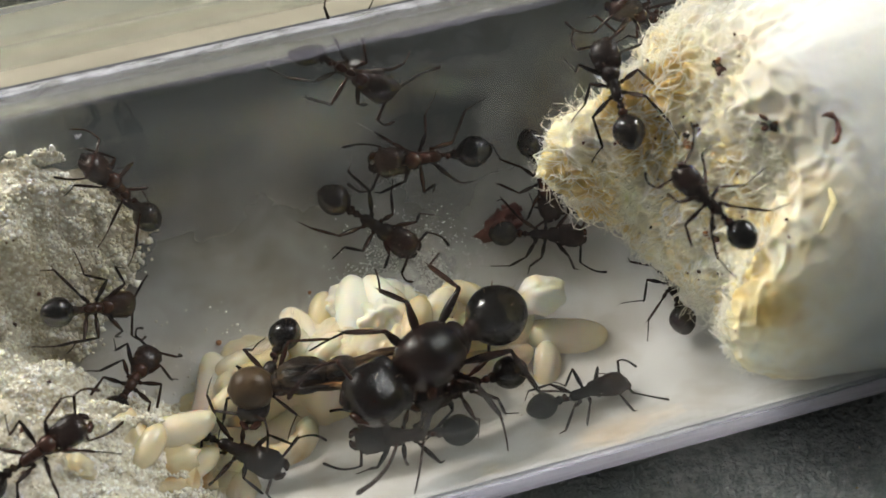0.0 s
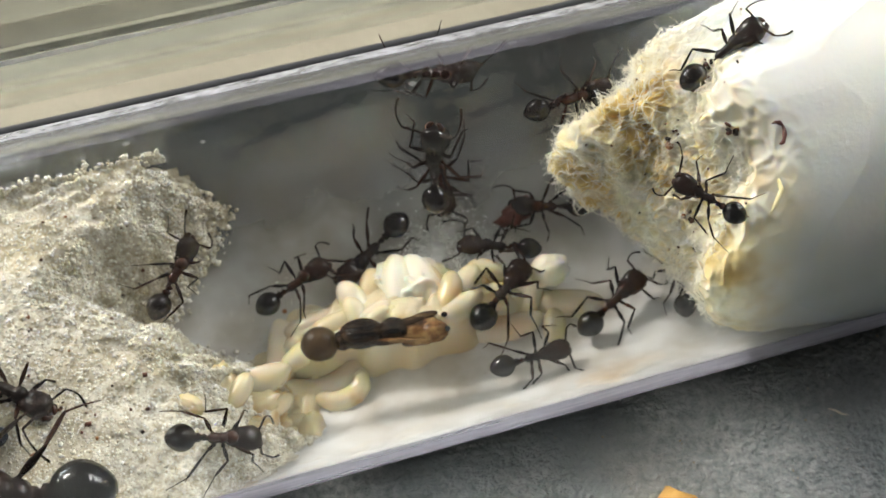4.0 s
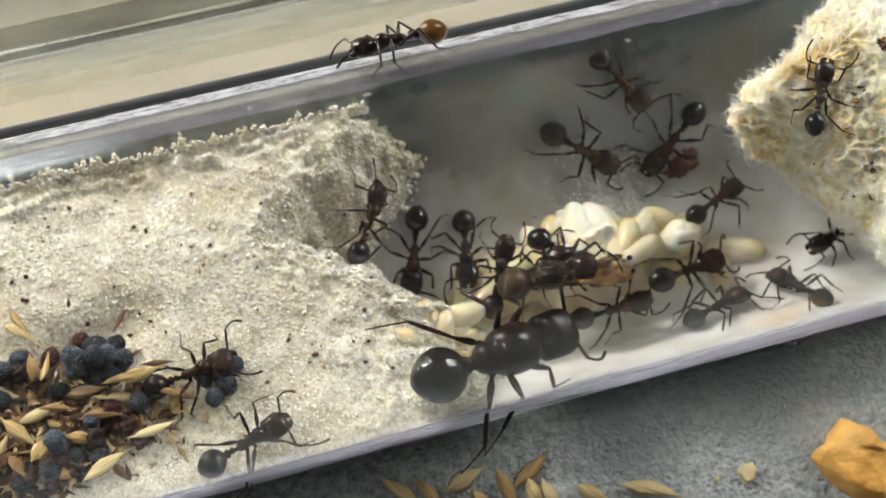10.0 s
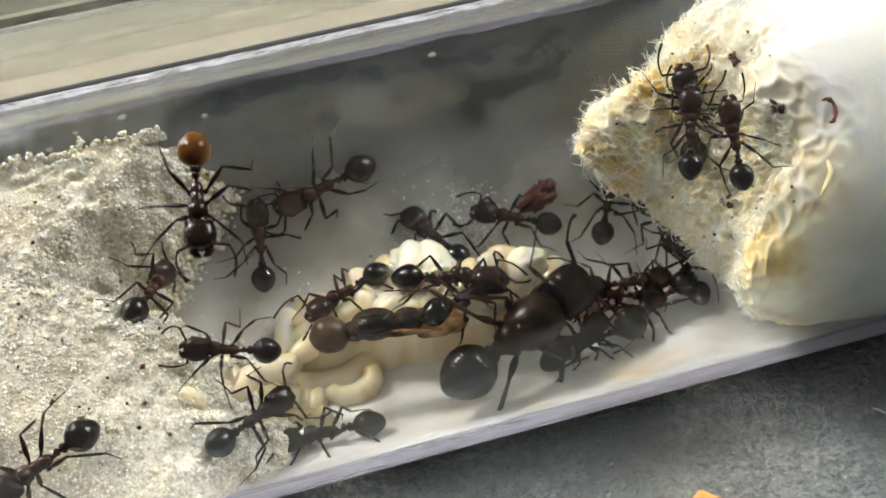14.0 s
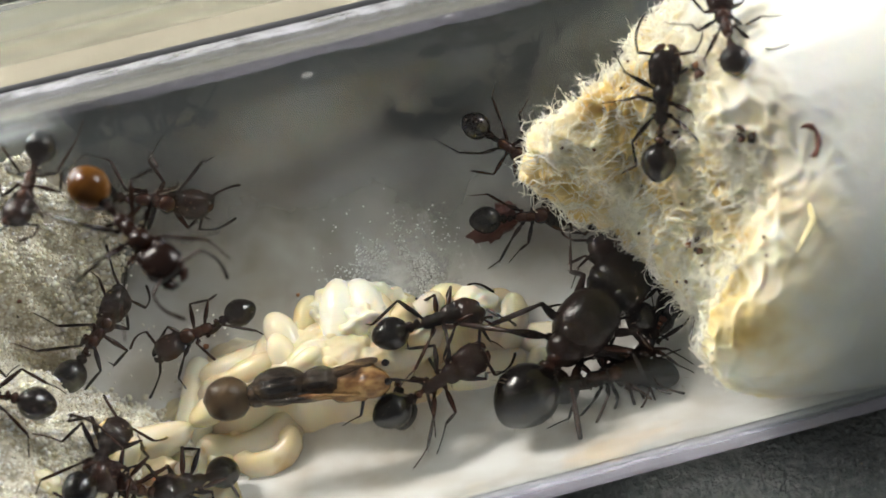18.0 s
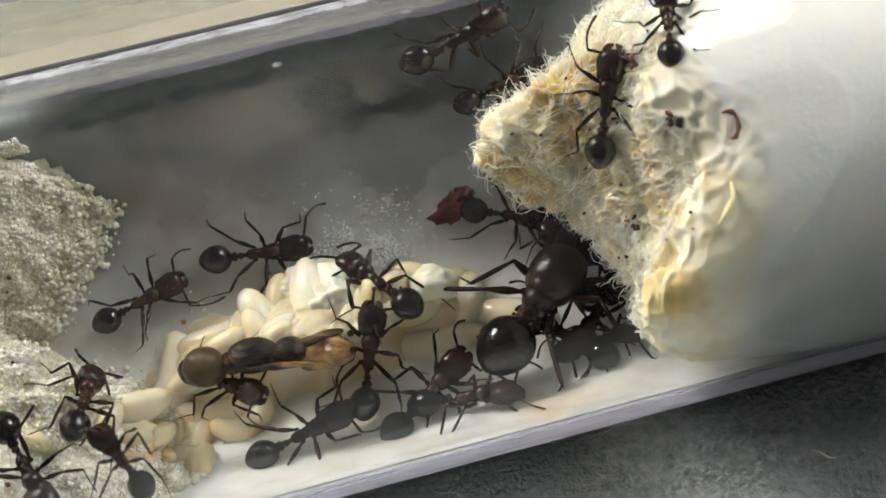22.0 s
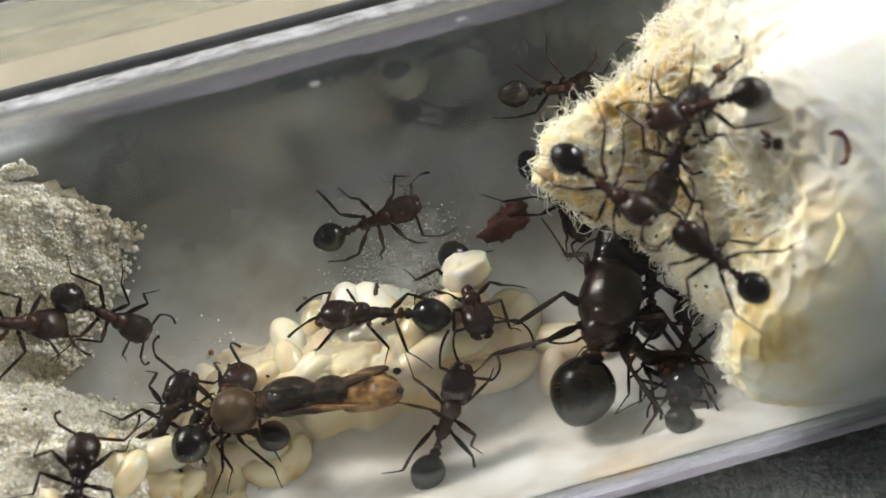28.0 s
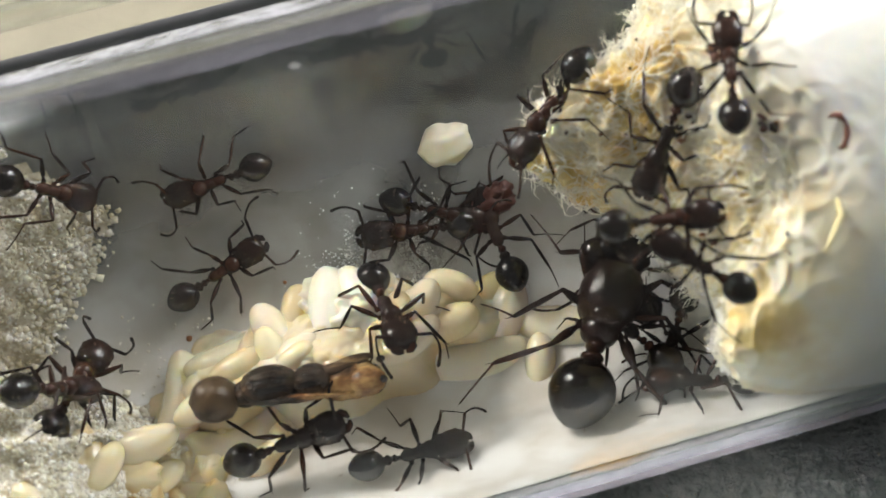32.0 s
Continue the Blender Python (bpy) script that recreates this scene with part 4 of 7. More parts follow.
# bands and lines that paint reflections on the near edge of the empty tube
for name, colour, low, high, a0, a1, label in (("brown_tarnish", (0.10, 0.085, 0.055), 0.25, 0.75, 162, 171, "brown band of painted reflection along the empty tube"), ("black_line", (0.015, 0.016, 0.022), 0.5, 0.95, 172.5, 175.5, "thin black line of painted reflection along the empty tube"),
                                               ("white_line", (0.85, 0.86, 0.88), 0.3, 0.9, 176, 178, "thin white line of painted reflection along the empty tube")):
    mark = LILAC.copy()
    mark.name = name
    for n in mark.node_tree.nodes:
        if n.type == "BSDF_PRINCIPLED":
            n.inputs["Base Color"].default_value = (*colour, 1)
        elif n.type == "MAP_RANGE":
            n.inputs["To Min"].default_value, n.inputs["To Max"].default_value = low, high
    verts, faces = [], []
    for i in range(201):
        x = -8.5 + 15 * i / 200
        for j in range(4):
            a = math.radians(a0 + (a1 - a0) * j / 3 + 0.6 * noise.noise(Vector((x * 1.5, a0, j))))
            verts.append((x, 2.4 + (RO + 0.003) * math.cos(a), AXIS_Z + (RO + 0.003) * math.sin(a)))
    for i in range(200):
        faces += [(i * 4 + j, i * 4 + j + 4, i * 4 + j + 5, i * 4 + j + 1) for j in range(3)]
    tagged(new("tube_reflection", joined(verts, faces, "tube_reflection", mark)), label, "marks", kind="stuff")
# a fainter painted sheen for the band below the white streak
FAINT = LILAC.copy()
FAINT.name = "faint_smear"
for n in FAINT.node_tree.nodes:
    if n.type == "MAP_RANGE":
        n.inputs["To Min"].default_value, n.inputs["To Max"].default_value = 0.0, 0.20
for a0, a1, label in ((39, 51, "ragged white streak along the tube's far edge"), (50, 66, "faint lilac sheen painted below the white streak"), (177, 201, "pale lilac sheen painted along the tube's near edge")):
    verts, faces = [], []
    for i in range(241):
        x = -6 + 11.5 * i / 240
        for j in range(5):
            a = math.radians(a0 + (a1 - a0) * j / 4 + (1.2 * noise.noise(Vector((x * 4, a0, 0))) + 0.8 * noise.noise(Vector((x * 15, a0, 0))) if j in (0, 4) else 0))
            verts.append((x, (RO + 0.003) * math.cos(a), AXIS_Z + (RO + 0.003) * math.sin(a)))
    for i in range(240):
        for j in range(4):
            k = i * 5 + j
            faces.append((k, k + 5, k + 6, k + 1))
    tagged(new("edge_streak", joined(verts, faces, "edge_streak", STREAK if a0 == 39 else FAINT if a0 == 50 else LILAC)), label, "marks", kind="stuff")

# water marks on the upper glass
bm = bmesh.new()
for n in range(40):
    x, a = rng.uniform(-1.5, 1.2), rng.uniform(0.35, 1.3)
    r = rng.uniform(0.006, 0.020)
    q = Euler((a - math.pi / 2, 0, 0)).to_quaternion()
    ball(bm, (x, (RI - 0.003) * math.cos(a), AXIS_Z + (RI - 0.003) * math.sin(a)), (r, r * 0.8, 0.003), q, 0.3, n, 10, 6)
HAZE = mottled("dried_water_mark", [(0.3, (0.5, 0.5, 0.5)), (0.7, (0.65, 0.65, 0.65))], 900, 0.6)
HAZE.node_tree.nodes["Principled BSDF"].inputs["Alpha"].default_value = 0.16
tagged(new("water_marks", finish(bm, "water_marks", HAZE)), "faint dried water marks on the glass", "marks", kind="stuff")


# ---- seeds, husks and grain at the food heap ----
def poppy_mesh(seed):
    bm = bmesh.new()
    for v in ball(bm, (0, 0, 0), (0.058, 0.046, 0.046), None, 0.0, seed, 20, 14):
        d = v.co.normalized()
        v.co *= 1 - 0.06 * abs(math.sin(d.x * 9 + seed) * math.sin(math.atan2(d.y, d.z) * 5)) + 0.05 * noise.noise(d * 2 + Vector((seed, 0, 0)))
        v.co.x -= 0.012 * (1 - d.x * d.x) * (1 if seed % 2 else -1)
    return bm


SEED_BASES = []


def seed_at(x, y, z, red=False, size=1.0, turn=(0, 0, 0)):
    key = (red, len(SEED_BASES) % 3)
    ob = thing("seed", poppy_mesh(len(SEED_BASES) % 7), SEED_RED if red else SEED_BLUE, "dark red wrinkled seed in the food heap" if red else "blue-black pitted poppy seed on the sand", "seed", "small round seeds")
    SEED_BASES.append(key)
    ob.scale = (size,) * 3
    ob.matrix_world = at_cm(x, y, z, *turn) @ Matrix.Diagonal((size, size, size, 1))


for n, (x, y, dz, red) in enumerate(((-2.093, -0.032, 0.09, True), (-2.03, -0.079, 0.10, False), (-1.941, -0.097, 0.08, False), (-2.118, -0.136, 0.12, False), (-2.014, -0.185, 0.16, False),
                                     (-2.14, -0.187, 0.05, False), (-1.917, -0.186, 0.06, False), (-2.047, -0.256, 0.06, False), (-1.97, -0.263, 0.05, False), (-2.205, -0.269, 0.05, False),
                                     (-2.02, -0.15, 0.05, False), (-2.08, -0.1, 0.04, False), (-1.96, -0.18, 0.13, False), (-2.08, -0.20, 0.12, False), (-2.24, -0.06, 0.05, True),
                                     (-1.574, -0.37, 0.05, False), (-1.494, -0.369, 0.06, False), (-1.436, -0.351, 0.06, False), (-1.542, -0.47, 0.05, False), (-1.48, -0.43, 0.04, False),
                                     (-2.547, -0.077, 0.1, True), (-2.62, -0.042, 0.05, False), (-2.362, -0.056, 0.05, False), (-2.506, -0.16, 0.08, True), (-2.584, -0.166, 0.1, False),
                                     (-2.086, -0.445, 0.06, False), (-1.871, -0.407, 0.06, False), (-2.002, -0.413, 0.05, True), (-1.864, -0.367, 0.05, True), (-2.25, -0.51, 0.1, False),
                                     (-2.186, -0.582, 0.05, False), (-2.088, -0.609, 0.05, False), (-2.632, -0.538, 0.08, False), (-2.423, -0.65, 0.05, False), (-2.45, -0.10, 0.05, False),
                                     (-2.66, -0.12, 0.12, False), (-2.70, -0.20, 0.05, False), (-2.48, -0.24, 0.06, False), (-2.56, -0.26, 0.05, False), (-2.3, -0.62, 0.06, False))):
    seed_at(x, y, sand_height(x, y) + dz, red, rng.uniform(0.85, 1.1), tuple(rng.uniform(0, 180, 3)))


def husk_mesh(length, width, seed, split=False):
    """A boat-shaped chaff scale with ribs, hollow beneath."""
    bm = bmesh.new()
    n, m = 14, 8
    rows = []
    for side in (0, 1):
        rr = []
        for i in range(n + 1):
            f = i / n
            w = width * (math.sin(math.pi * f ** (0.7 + 0.08 * (seed % 4))) ** (1.3 + 0.25 * (seed % 3)) + 0.03 if 0 < f < 1 else 0.02)
            row = []
            for j in range(m + 1):
                a = (j / m - 0.5) * 2.3
                rad = w * (1 + 0.10 * math.cos(j * math.pi)) - side * 0.006
                z = rad * math.cos(a) * (0.55 + 0.15 * (seed % 4)) - 0.25 * width + length * 0.06 * math.sin(f * 3.1 + seed)
                row.append(bm.verts.new(((f - 0.5) * length, rad * math.sin(a) * 1.1 + 0.03 * length * math.sin(f * 3 + seed), z)))
            rr.append(row)
        rows.append(rr)
    for side in (0, 1):
        for i in range(n):
            for j in range(m):
                f = (rows[side][i][j], rows[side][i + 1][j], rows[side][i + 1][j + 1], rows[side][i][j + 1])
                bm.faces.new(f if side == 0 else f[::-1])
    for i in range(n):
        for j in (0, m):
            bm.faces.new((rows[0][i][j], rows[0][i + 1][j], rows[1][i + 1][j], rows[1][i][j]))
    bmesh.ops.recalc_face_normals(bm, faces=bm.faces)
    return bm


def husk_between(x0, y0, x1, y1, z, width, seed, label, group, tilt=0.0, mat=HUSK):
    length = math.hypot(x1 - x0, y1 - y0)
    ob = thing("husk", husk_mesh(length, width, seed), mat, label, "husk", group)
    ob.matrix_world = at_cm((x0 + x1) / 2, (y0 + y1) / 2, z, rng.uniform(-25, 25), tilt, math.degrees(math.atan2(y1 - y0, x1 - x0)))


for n, (x0, y0, x1, y1) in enumerate(((-2.425, 0.153, -2.265, -0.024), (-2.312, -0.07, -2.291, -0.276), (-2.469, -0.353, -2.325, -0.502), (-2.356, -0.37, -2.113, -0.452),
                                      (-2.407, -0.37, -2.194, -0.317), (-2.171, -0.7, -1.942, -0.63), (-2.586, -0.564, -2.4, -0.495), (-2.477, -0.501, -2.395, -0.631),
                                      (-1.933, -0.319, -1.73, -0.289), (-2.067, -0.338, -1.764, -0.395), (-1.742, -0.485, -1.684, -0.388), (-2.71, -0.354, -2.511, -0.382),
                                      (-2.316, -0.269, -2.19, -0.133), (-2.222, -0.49, -2.053, -0.551), (-2.69, -0.602, -2.495, -0.63), (-2.574, -0.474, -2.725, -0.485),
                                      (-2.3, -0.65, -2.12, -0.63), (-2.2, -0.3, -1.98, -0.34), (-2.6, -0.42, -2.45, -0.30), (-2.15, -0.42, -1.95, -0.46), (-2.36, -0.58, -2.24, -0.46),
                                      (-1.66, -0.52, -1.80, -0.42), (-1.95, -0.56, -1.72, -0.54), (-2.8, -0.3, -2.65, -0.22), (-2.75, -0.5, -2.6, -0.35))):
    if n % 3 == 0:
        husk_between(x0 + 0.05, y0 + 0.04, x1 - 0.04, y1 + 0.07, sand_height((x0 + x1) / 2, (y0 + y1) / 2) + 0.10, 0.016, n + 60, "slender brown grass husk in the food heap", "husks in the tube", rng.uniform(-20, 20))
    husk_between(x0, y0, x1, y1, sand_height((x0 + x1) / 2, (y0 + y1) / 2) + 0.05 + 0.03 * (n % 3), 0.022 + 0.004 * (n % 3), n, "pale straw-coloured grass husk in the food heap", "husks in the tube", rng.uniform(-12, 12))

bm = bmesh.new()
ball(bm, (0, 0, 0), (0.115, 0.085, 0.06), None, 0.16, 3, 24, 16)
ob = thing("grain_kernel", bm, GOLD_SEED, "golden rounded grain kernel in the food heap", "grain")
ob.matrix_world = at_cm(-2.62, -0.32, sand_height(-2.62, -0.32) + 0.08, 0, 0, 30)
# dark, shrivelled remains between the seeds
REMAINS = mottled("dark_seed_remains", [(0.3, (0.012, 0.007, 0.006)), (0.6, (0.05, 0.022, 0.016)), (0.85, (0.16, 0.08, 0.04))], 700, 0.35, 0.8, 1500, random_mix=0.3, bump_distance=0.0003)
for n, (x, y, r) in enumerate(((-2.50, -0.10, 0.075), (-2.38, -0.12, 0.06), (-2.62, -0.02, 0.07), (-2.30, -0.20, 0.05), (-2.10, -0.52, 0.075), (-2.26, -0.58, 0.08), (-2.42, -0.62, 0.07), (-2.56, -0.60, 0.08),
                               (-1.96, -0.48, 0.06), (-2.66, -0.46, 0.06), (-2.18, -0.64, 0.06), (-1.90, -0.57, 0.05), (-2.74, -0.10, 0.07), (-2.34, -0.68, 0.06))):
    bm = bmesh.new()
    ball(bm, (0, 0, 0), (r, r * rng.uniform(0.6, 0.9), r * 0.6), None, 0.75, n + 3, 22, 15, 2.6)
    ob = thing("seed_remains", bm, REMAINS, "dark shrivelled seed remains in the food heap", "debris", "seed remains")
    ob.matrix_world = at_cm(x, y, sand_height(x, y) + 0.05, 0, 0, rng.uniform(0, 180))
# fine dark chaff under the heap
places = []
for _ in range(1500):
    x, y = rng.normal(-2.4, 0.26), rng.normal(-0.45, 0.16)
    if y > -0.72 and x < -1.6:
        places.append((x, y, sand_height(x, y) + rng.uniform(0.0, 0.05)))
verts, faces = [], []
for p in places:
    q = Euler((rng.uniform(-0.5, 0.5), rng.uniform(-0.5, 0.5), rng.uniform(0, 6.28))).to_matrix()
    size, base = rng.uniform(0.008, 0.03), len(verts)
    for o in OCTA:
        v = q @ Vector((o[0] * size * rng.uniform(1.0, 3.2), o[1] * size * rng.uniform(0.4, 0.8), o[2] * size * 0.2))
        verts.append((p[0] + v.x, p[1] + v.y, p[2] + v.z))
    faces += [tuple(base + k for k in f) for f in OCTF]
tagged(new("chaff", joined(verts, faces, "chaff", FLOUR, smooth=False)), "broken brown chaff flakes under the seeds", "chaff", kind="stuff")

# ---- outside, on the slab ----
for n, (x0, y0, x1, y1) in enumerate(((-0.89, -0.945, -0.75, -1.14), (-0.745, -0.986, -0.67, -1.19), (-0.62, -1.11, -0.379, -1.015), (-0.366, -1.063, -0.30, -1.28), (-0.31, -1.18, -0.085, -1.008),
                                      (-0.162, -1.149, -0.13, -1.34), (-0.004, -1.237, 0.12, -1.36), (0.198, -1.284, 0.46, -1.43), (-0.5, -1.12, -0.44, -1.3), (-0.23, -1.14, -0.2, -1.3))):
    husk_between(x0, y0 + 0.035, x1, y1 + 0.02, SLATE_Z + 0.045, 0.032 + 0.004 * (n % 3), n + 30, "pale split grass husk lying on the slab" if n not in (2, 4) else "brown grass husk lying on the slab", "husks on the slab", 0.0, HUSK if n in (2, 4) else HUSK_PALE)


def crumb(name, outline, height, mat, label, z, seed):
    """A broken chip: an uneven outline raised and bevelled by hand."""
    bm = bmesh.new()
    rows = []
    for k, (shrink, h) in enumerate(((0.98, 0.0), (1.0, 0.35), (0.93, 0.8), (0.8, 1.0), (0.4, 1.05))):
        cx, cy = sum(p[0] for p in outline) / len(outline), sum(p[1] for p in outline) / len(outline)
        rows.append([bm.verts.new((cx + (x - cx) * shrink + 0.02 * noise.noise(Vector((x * 9, y * 9, k + seed))), cy + (y - cy) * shrink + 0.02 * noise.noise(Vector((x * 9, y * 9, k + 5 + seed))),
                                   h * height * (1 + 0.25 * noise.noise(Vector((x * 5, y * 5, seed)))))) for x, y in outline])
    for a, b in zip(rows, rows[1:]):
        for k in range(len(outline)):
            bm.faces.new((a[k], a[(k + 1) % len(outline)], b[(k + 1) % len(outline)], b[k]))
    bm.faces.new(rows[-1])
    bm.faces.new(rows[0][::-1])
    bmesh.ops.recalc_face_normals(bm, faces=bm.faces)
    bmesh.ops.subdivide_edges(bm, edges=bm.edges[:], cuts=2, use_grid_fill=True)
    for v in bm.verts:
        v.co += 0.012 * Vector((noise.noise(v.co * 14), noise.noise(v.co * 14 + Vector((7, 0, 0))), noise.noise(v.co * 14 + Vector((0, 7, 0)))))
    ob = thing(name, bm, mat, label, "crumb")
    ob.matrix_world = at_cm(0, 0, z)
    return ob


crumb("food_chip", [(1.345, -1.24), (1.27, -1.29), (1.22, -1.33), (1.14, -1.37), (1.17, -1.47), (1.24, -1.6), (1.4, -1.72), (1.6, -1.68), (1.66, -1.56), (1.55, -1.45), (1.47, -1.40), (1.44, -1.33)], 0.14, ORANGE, "orange crumbly food chip on the slab", SLATE_Z - 0.01, 1)
crumb("pale_crumb", [(0.77, -1.36), (0.79, -1.41), (0.83, -1.41), (0.86, -1.37), (0.84, -1.33), (0.79, -1.33)], 0.055, PALE_CRUMB, "pale yellow crumb on the slab", SLATE_Z - 0.005, 2)
crumb("pale_crumb", [(0.65, -1.35), (0.66, -1.36), (0.675, -1.355), (0.675, -1.34), (0.66, -1.335)], 0.02, PALE_CRUMB, "tiny pale crumb on the slab", SLATE_Z - 0.005, 3)
bm = bmesh.new()
tube(bm, [(2.235, -1.095, SLATE_Z + 0.012), (2.26, -1.115, SLATE_Z + 0.02), (2.285, -1.14, SLATE_Z + 0.018), (2.315, -1.15, SLATE_Z + 0.012)], [0.003, 0.006, 0.005, 0.002], 6)
thing("lint", bm, FIBRE, "pale bit of lint on the slab", "lint")
places = [(rng.uniform(-3, 4), rng.uniform(-2.6, -0.8), SLATE_Z + 0.01) for _ in range(260)]
tagged(new("slab_grit", grains(places, rng.uniform(0.003, 0.008, 260), "slab_grit", GRAIN, rng)), "fine pale grit on the slab", "grit", kind="stuff")


# ---- ants ----
def leg_mesh(points, radii, swell=0.5):
    bm = bmesh.new()
    pts = [Vector(p) for p in points]
    dense, rad = [pts[0]], [radii[0]]
    for a, b, ra, rb in zip(pts, pts[1:], radii, radii[1:]):
        for f in (0.2, 0.45, 0.7, 0.9, 1.0):
            dense.append(a.lerp(b, f))
            rad.append((ra * (1 - f) + rb * f) * (1 + swell * math.sin(math.pi * f)))
    tube(bm, dense, rad, 7)
    return bm


def lathe(bm, profile, sides=26, flat=1.0):
    """A closed body turned round x from (x, radius, z) stations; flat squeezes it in height."""
    rings = [[bm.verts.new((x, r * math.cos(a), z + flat * r * math.sin(a))) for a in (2 * math.pi * k / sides for k in range(sides))] for x, r, z in profile]
    for a, b in zip(rings, rings[1:]):
        for k in range(sides):
            bm.faces.new((a[k], a[(k + 1) % sides], b[(k + 1) % sides], b[k]))
    bm.faces.new(rings[0][::-1])
    bm.faces.new(rings[-1])
    bmesh.ops.recalc_face_normals(bm, faces=bm.faces)


def gaster_profile(front, length, width, s):
    """An egg of four overlapping plates, blunt in front and pointed behind."""
    rows = []
    n = 44
    for i in range(n + 1):
        f = i / n
        r = width * max(math.sin(math.pi * (0.015 + 0.97 * f) ** 0.90), 0.0) ** 0.56
        for edge in (0.50, 0.70, 0.85):
            if edge - 0.03 < f <= edge:
                r *= 1 + 0.018 * (f - edge + 0.03) / 0.03
            elif edge < f < edge + 0.03:
                r *= 1 - 0.022 * (edge + 0.03 - f) / 0.03
        rows.append(((front - f * length) * s, r * s, -0.010 * f * s))
    return rows


def build_ant(name, label, category, size, seed, queen=False, amber=False):
    """One ant, facing x, its origin in the middle of the body; the feet are 0.17 of its length below."""
    r = np.random.default_rng(seed)
    s = size
    ant = holder(name, label, category, "" if queen else "worker ants")
    thick = 1.1 if queen else 1.0
    fore, back, wide = (0.055, -0.06, 1.22) if queen else (0.0, 0.0, 1.0)

    def blob(pname, balls, mat, plabel="", parent=None):
        bm = bmesh.new()
        for n, (c, rad, squash) in enumerate(balls):
            for v in ball(bm, (0, 0, 0), (1, 1, 1), None, 0.0, 0, 26, 18):
                d = v.co.copy()
                k = (abs(d.x) ** squash + abs(d.y) ** squash + abs(d.z) ** squash) ** (-1 / squash)
                v.co = Vector((c[0] + d.x * k * rad[0], c[1] + d.y * k * rad[1], c[2] + d.z * k * rad[2])) * s
        return part(pname, bm, mat, parent or ant, plabel)

    bm = bmesh.new()
    if queen:
        head = blob("head", [((0.415, 0, -0.01), (0.125, 0.135, 0.105), 2.7), ((0.33, 0.06, 0), (0.06, 0.07, 0.08), 2.2), ((0.33, -0.06, 0), (0.06, 0.07, 0.08), 2.2)], CHITIN["queen"])
        thorax = blob("mesosoma", [((0.11, 0, 0.03), (0.165, 0.138, 0.145), 2.3), ((-0.04, 0, 0), (0.08, 0.085, 0.085), 2.3)], CHITIN["queen"], "bulky dark thorax")
        blob("scutum", [((0.11, 0, 0.11), (0.115, 0.10, 0.07), 2.2)], CHITIN["queen"], "", thorax)
        blob("scutellum", [((-0.01, 0, 0.11), (0.05, 0.07, 0.045), 2.2)], CHITIN["body"], "", thorax)
        blob("petiole", [((-0.125, 0, 0), (0.028, 0.042, 0.06), 2), ((-0.10, 0, -0.02), (0.04, 0.022, 0.022), 2)], CHITIN["body"])
        blob("postpetiole", [((-0.175, 0, 0), (0.028, 0.052, 0.052), 2)], CHITIN["body"])
        lathe(bm, gaster_profile(-0.185, 0.315, 0.143, s), 34, 0.95)
        gaster = part("gaster", bm, CHITIN["gaster"], ant, "swollen glossy gaster")
    else:
        head = blob("head", [((0.355, 0, 0), (0.112, 0.110, 0.086), 2.5)], CHITIN["head"])
        blob("occiput", [((0.275, 0.048, 0.005), (0.045, 0.052, 0.06), 2.2), ((0.275, -0.048, 0.005), (0.045, 0.052, 0.06), 2.2)], CHITIN["head"], "", head)
        blob("mesosoma", [((0.185, 0, 0.02), (0.070, 0.070, 0.070), 2.1), ((0.10, 0, 0.006), (0.080, 0.046, 0.052), 2.1), ((0.03, 0, 0.0), (0.066, 0.046, 0.05), 2.3), ((0.255, 0, 0), (0.035, 0.028, 0.028), 2)], CHITIN["body"], "reddish-brown thorax")
        blob("petiole", [((-0.045, 0, -0.012), (0.05, 0.018, 0.018), 2), ((-0.078, 0, 0.012), (0.024, 0.029, 0.042), 2)], CHITIN["body"])
        blob("postpetiole", [((-0.128, 0, 0.005), (0.030, 0.040, 0.042), 2)], CHITIN["body"])
        lathe(bm, gaster_profile(-0.150, 0.265, 0.118, s), 26, 0.95)
        gaster = part("gaster", bm, AMBER if amber else CHITIN["gaster"], ant, "amber glossy gaster" if amber else "glossy black gaster")
    # fine bristles at the gaster's end and on the head
    for owner, cx, rx, ry in ((gaster, -0.34 if queen else -0.31, 0.15, 0.135 if queen else 0.108), (head, 0.36 + fore, 0.105, 0.09)):
        bm = bmesh.new()
        for _ in range(34):
            d = Vector(r.normal(0, 1, 3)).normalized()
            if d.z < -0.3:
                continue
            p = Vector((cx + d.x * rx, d.y * ry, d.z * ry)) * s
            tube(bm, [p, p + d * 0.026 * s + Vector((-0.01 * s, 0, 0))], [0.0020 * s, 0.0007 * s], 3)
        part("bristles", bm, HAIR, owner)
    for y in (-1, 1):
        bm = bmesh.new()
        ball(bm, ((0.385 + fore) * s, y * 0.100 * wide * s, 0.02 * s), (0.022 * s, 0.012 * s, 0.02 * s), None, 0, 0, 10, 8)
        part("eye", bm, CHITIN["gaster"], head)
        bm = bmesh.new()
        tube(bm, [Vector((p[0] + fore, p[1] * wide, p[2])) * s for p in ((0.42, y * 0.050, -0.02), (0.458, y * 0.056, -0.03), (0.482, y * 0.038, -0.035), (0.496, y * 0.008, -0.035))], [0.028 * s, 0.031 * s, 0.024 * s, 0.010 * s], 8)
        part("mandible", bm, CHITIN["body"], head)
        sw = r.uniform(-0.05, 0.06)
        elbow = Vector((0.45 + fore + r.uniform(-0.03, 0.05), y * (0.20 + sw), 0.07)) * s
        bm = leg_mesh([Vector((0.43 + fore, y * 0.045, 0.04)) * s, elbow], [0.010 * s, 0.0115 * s], 0.05)
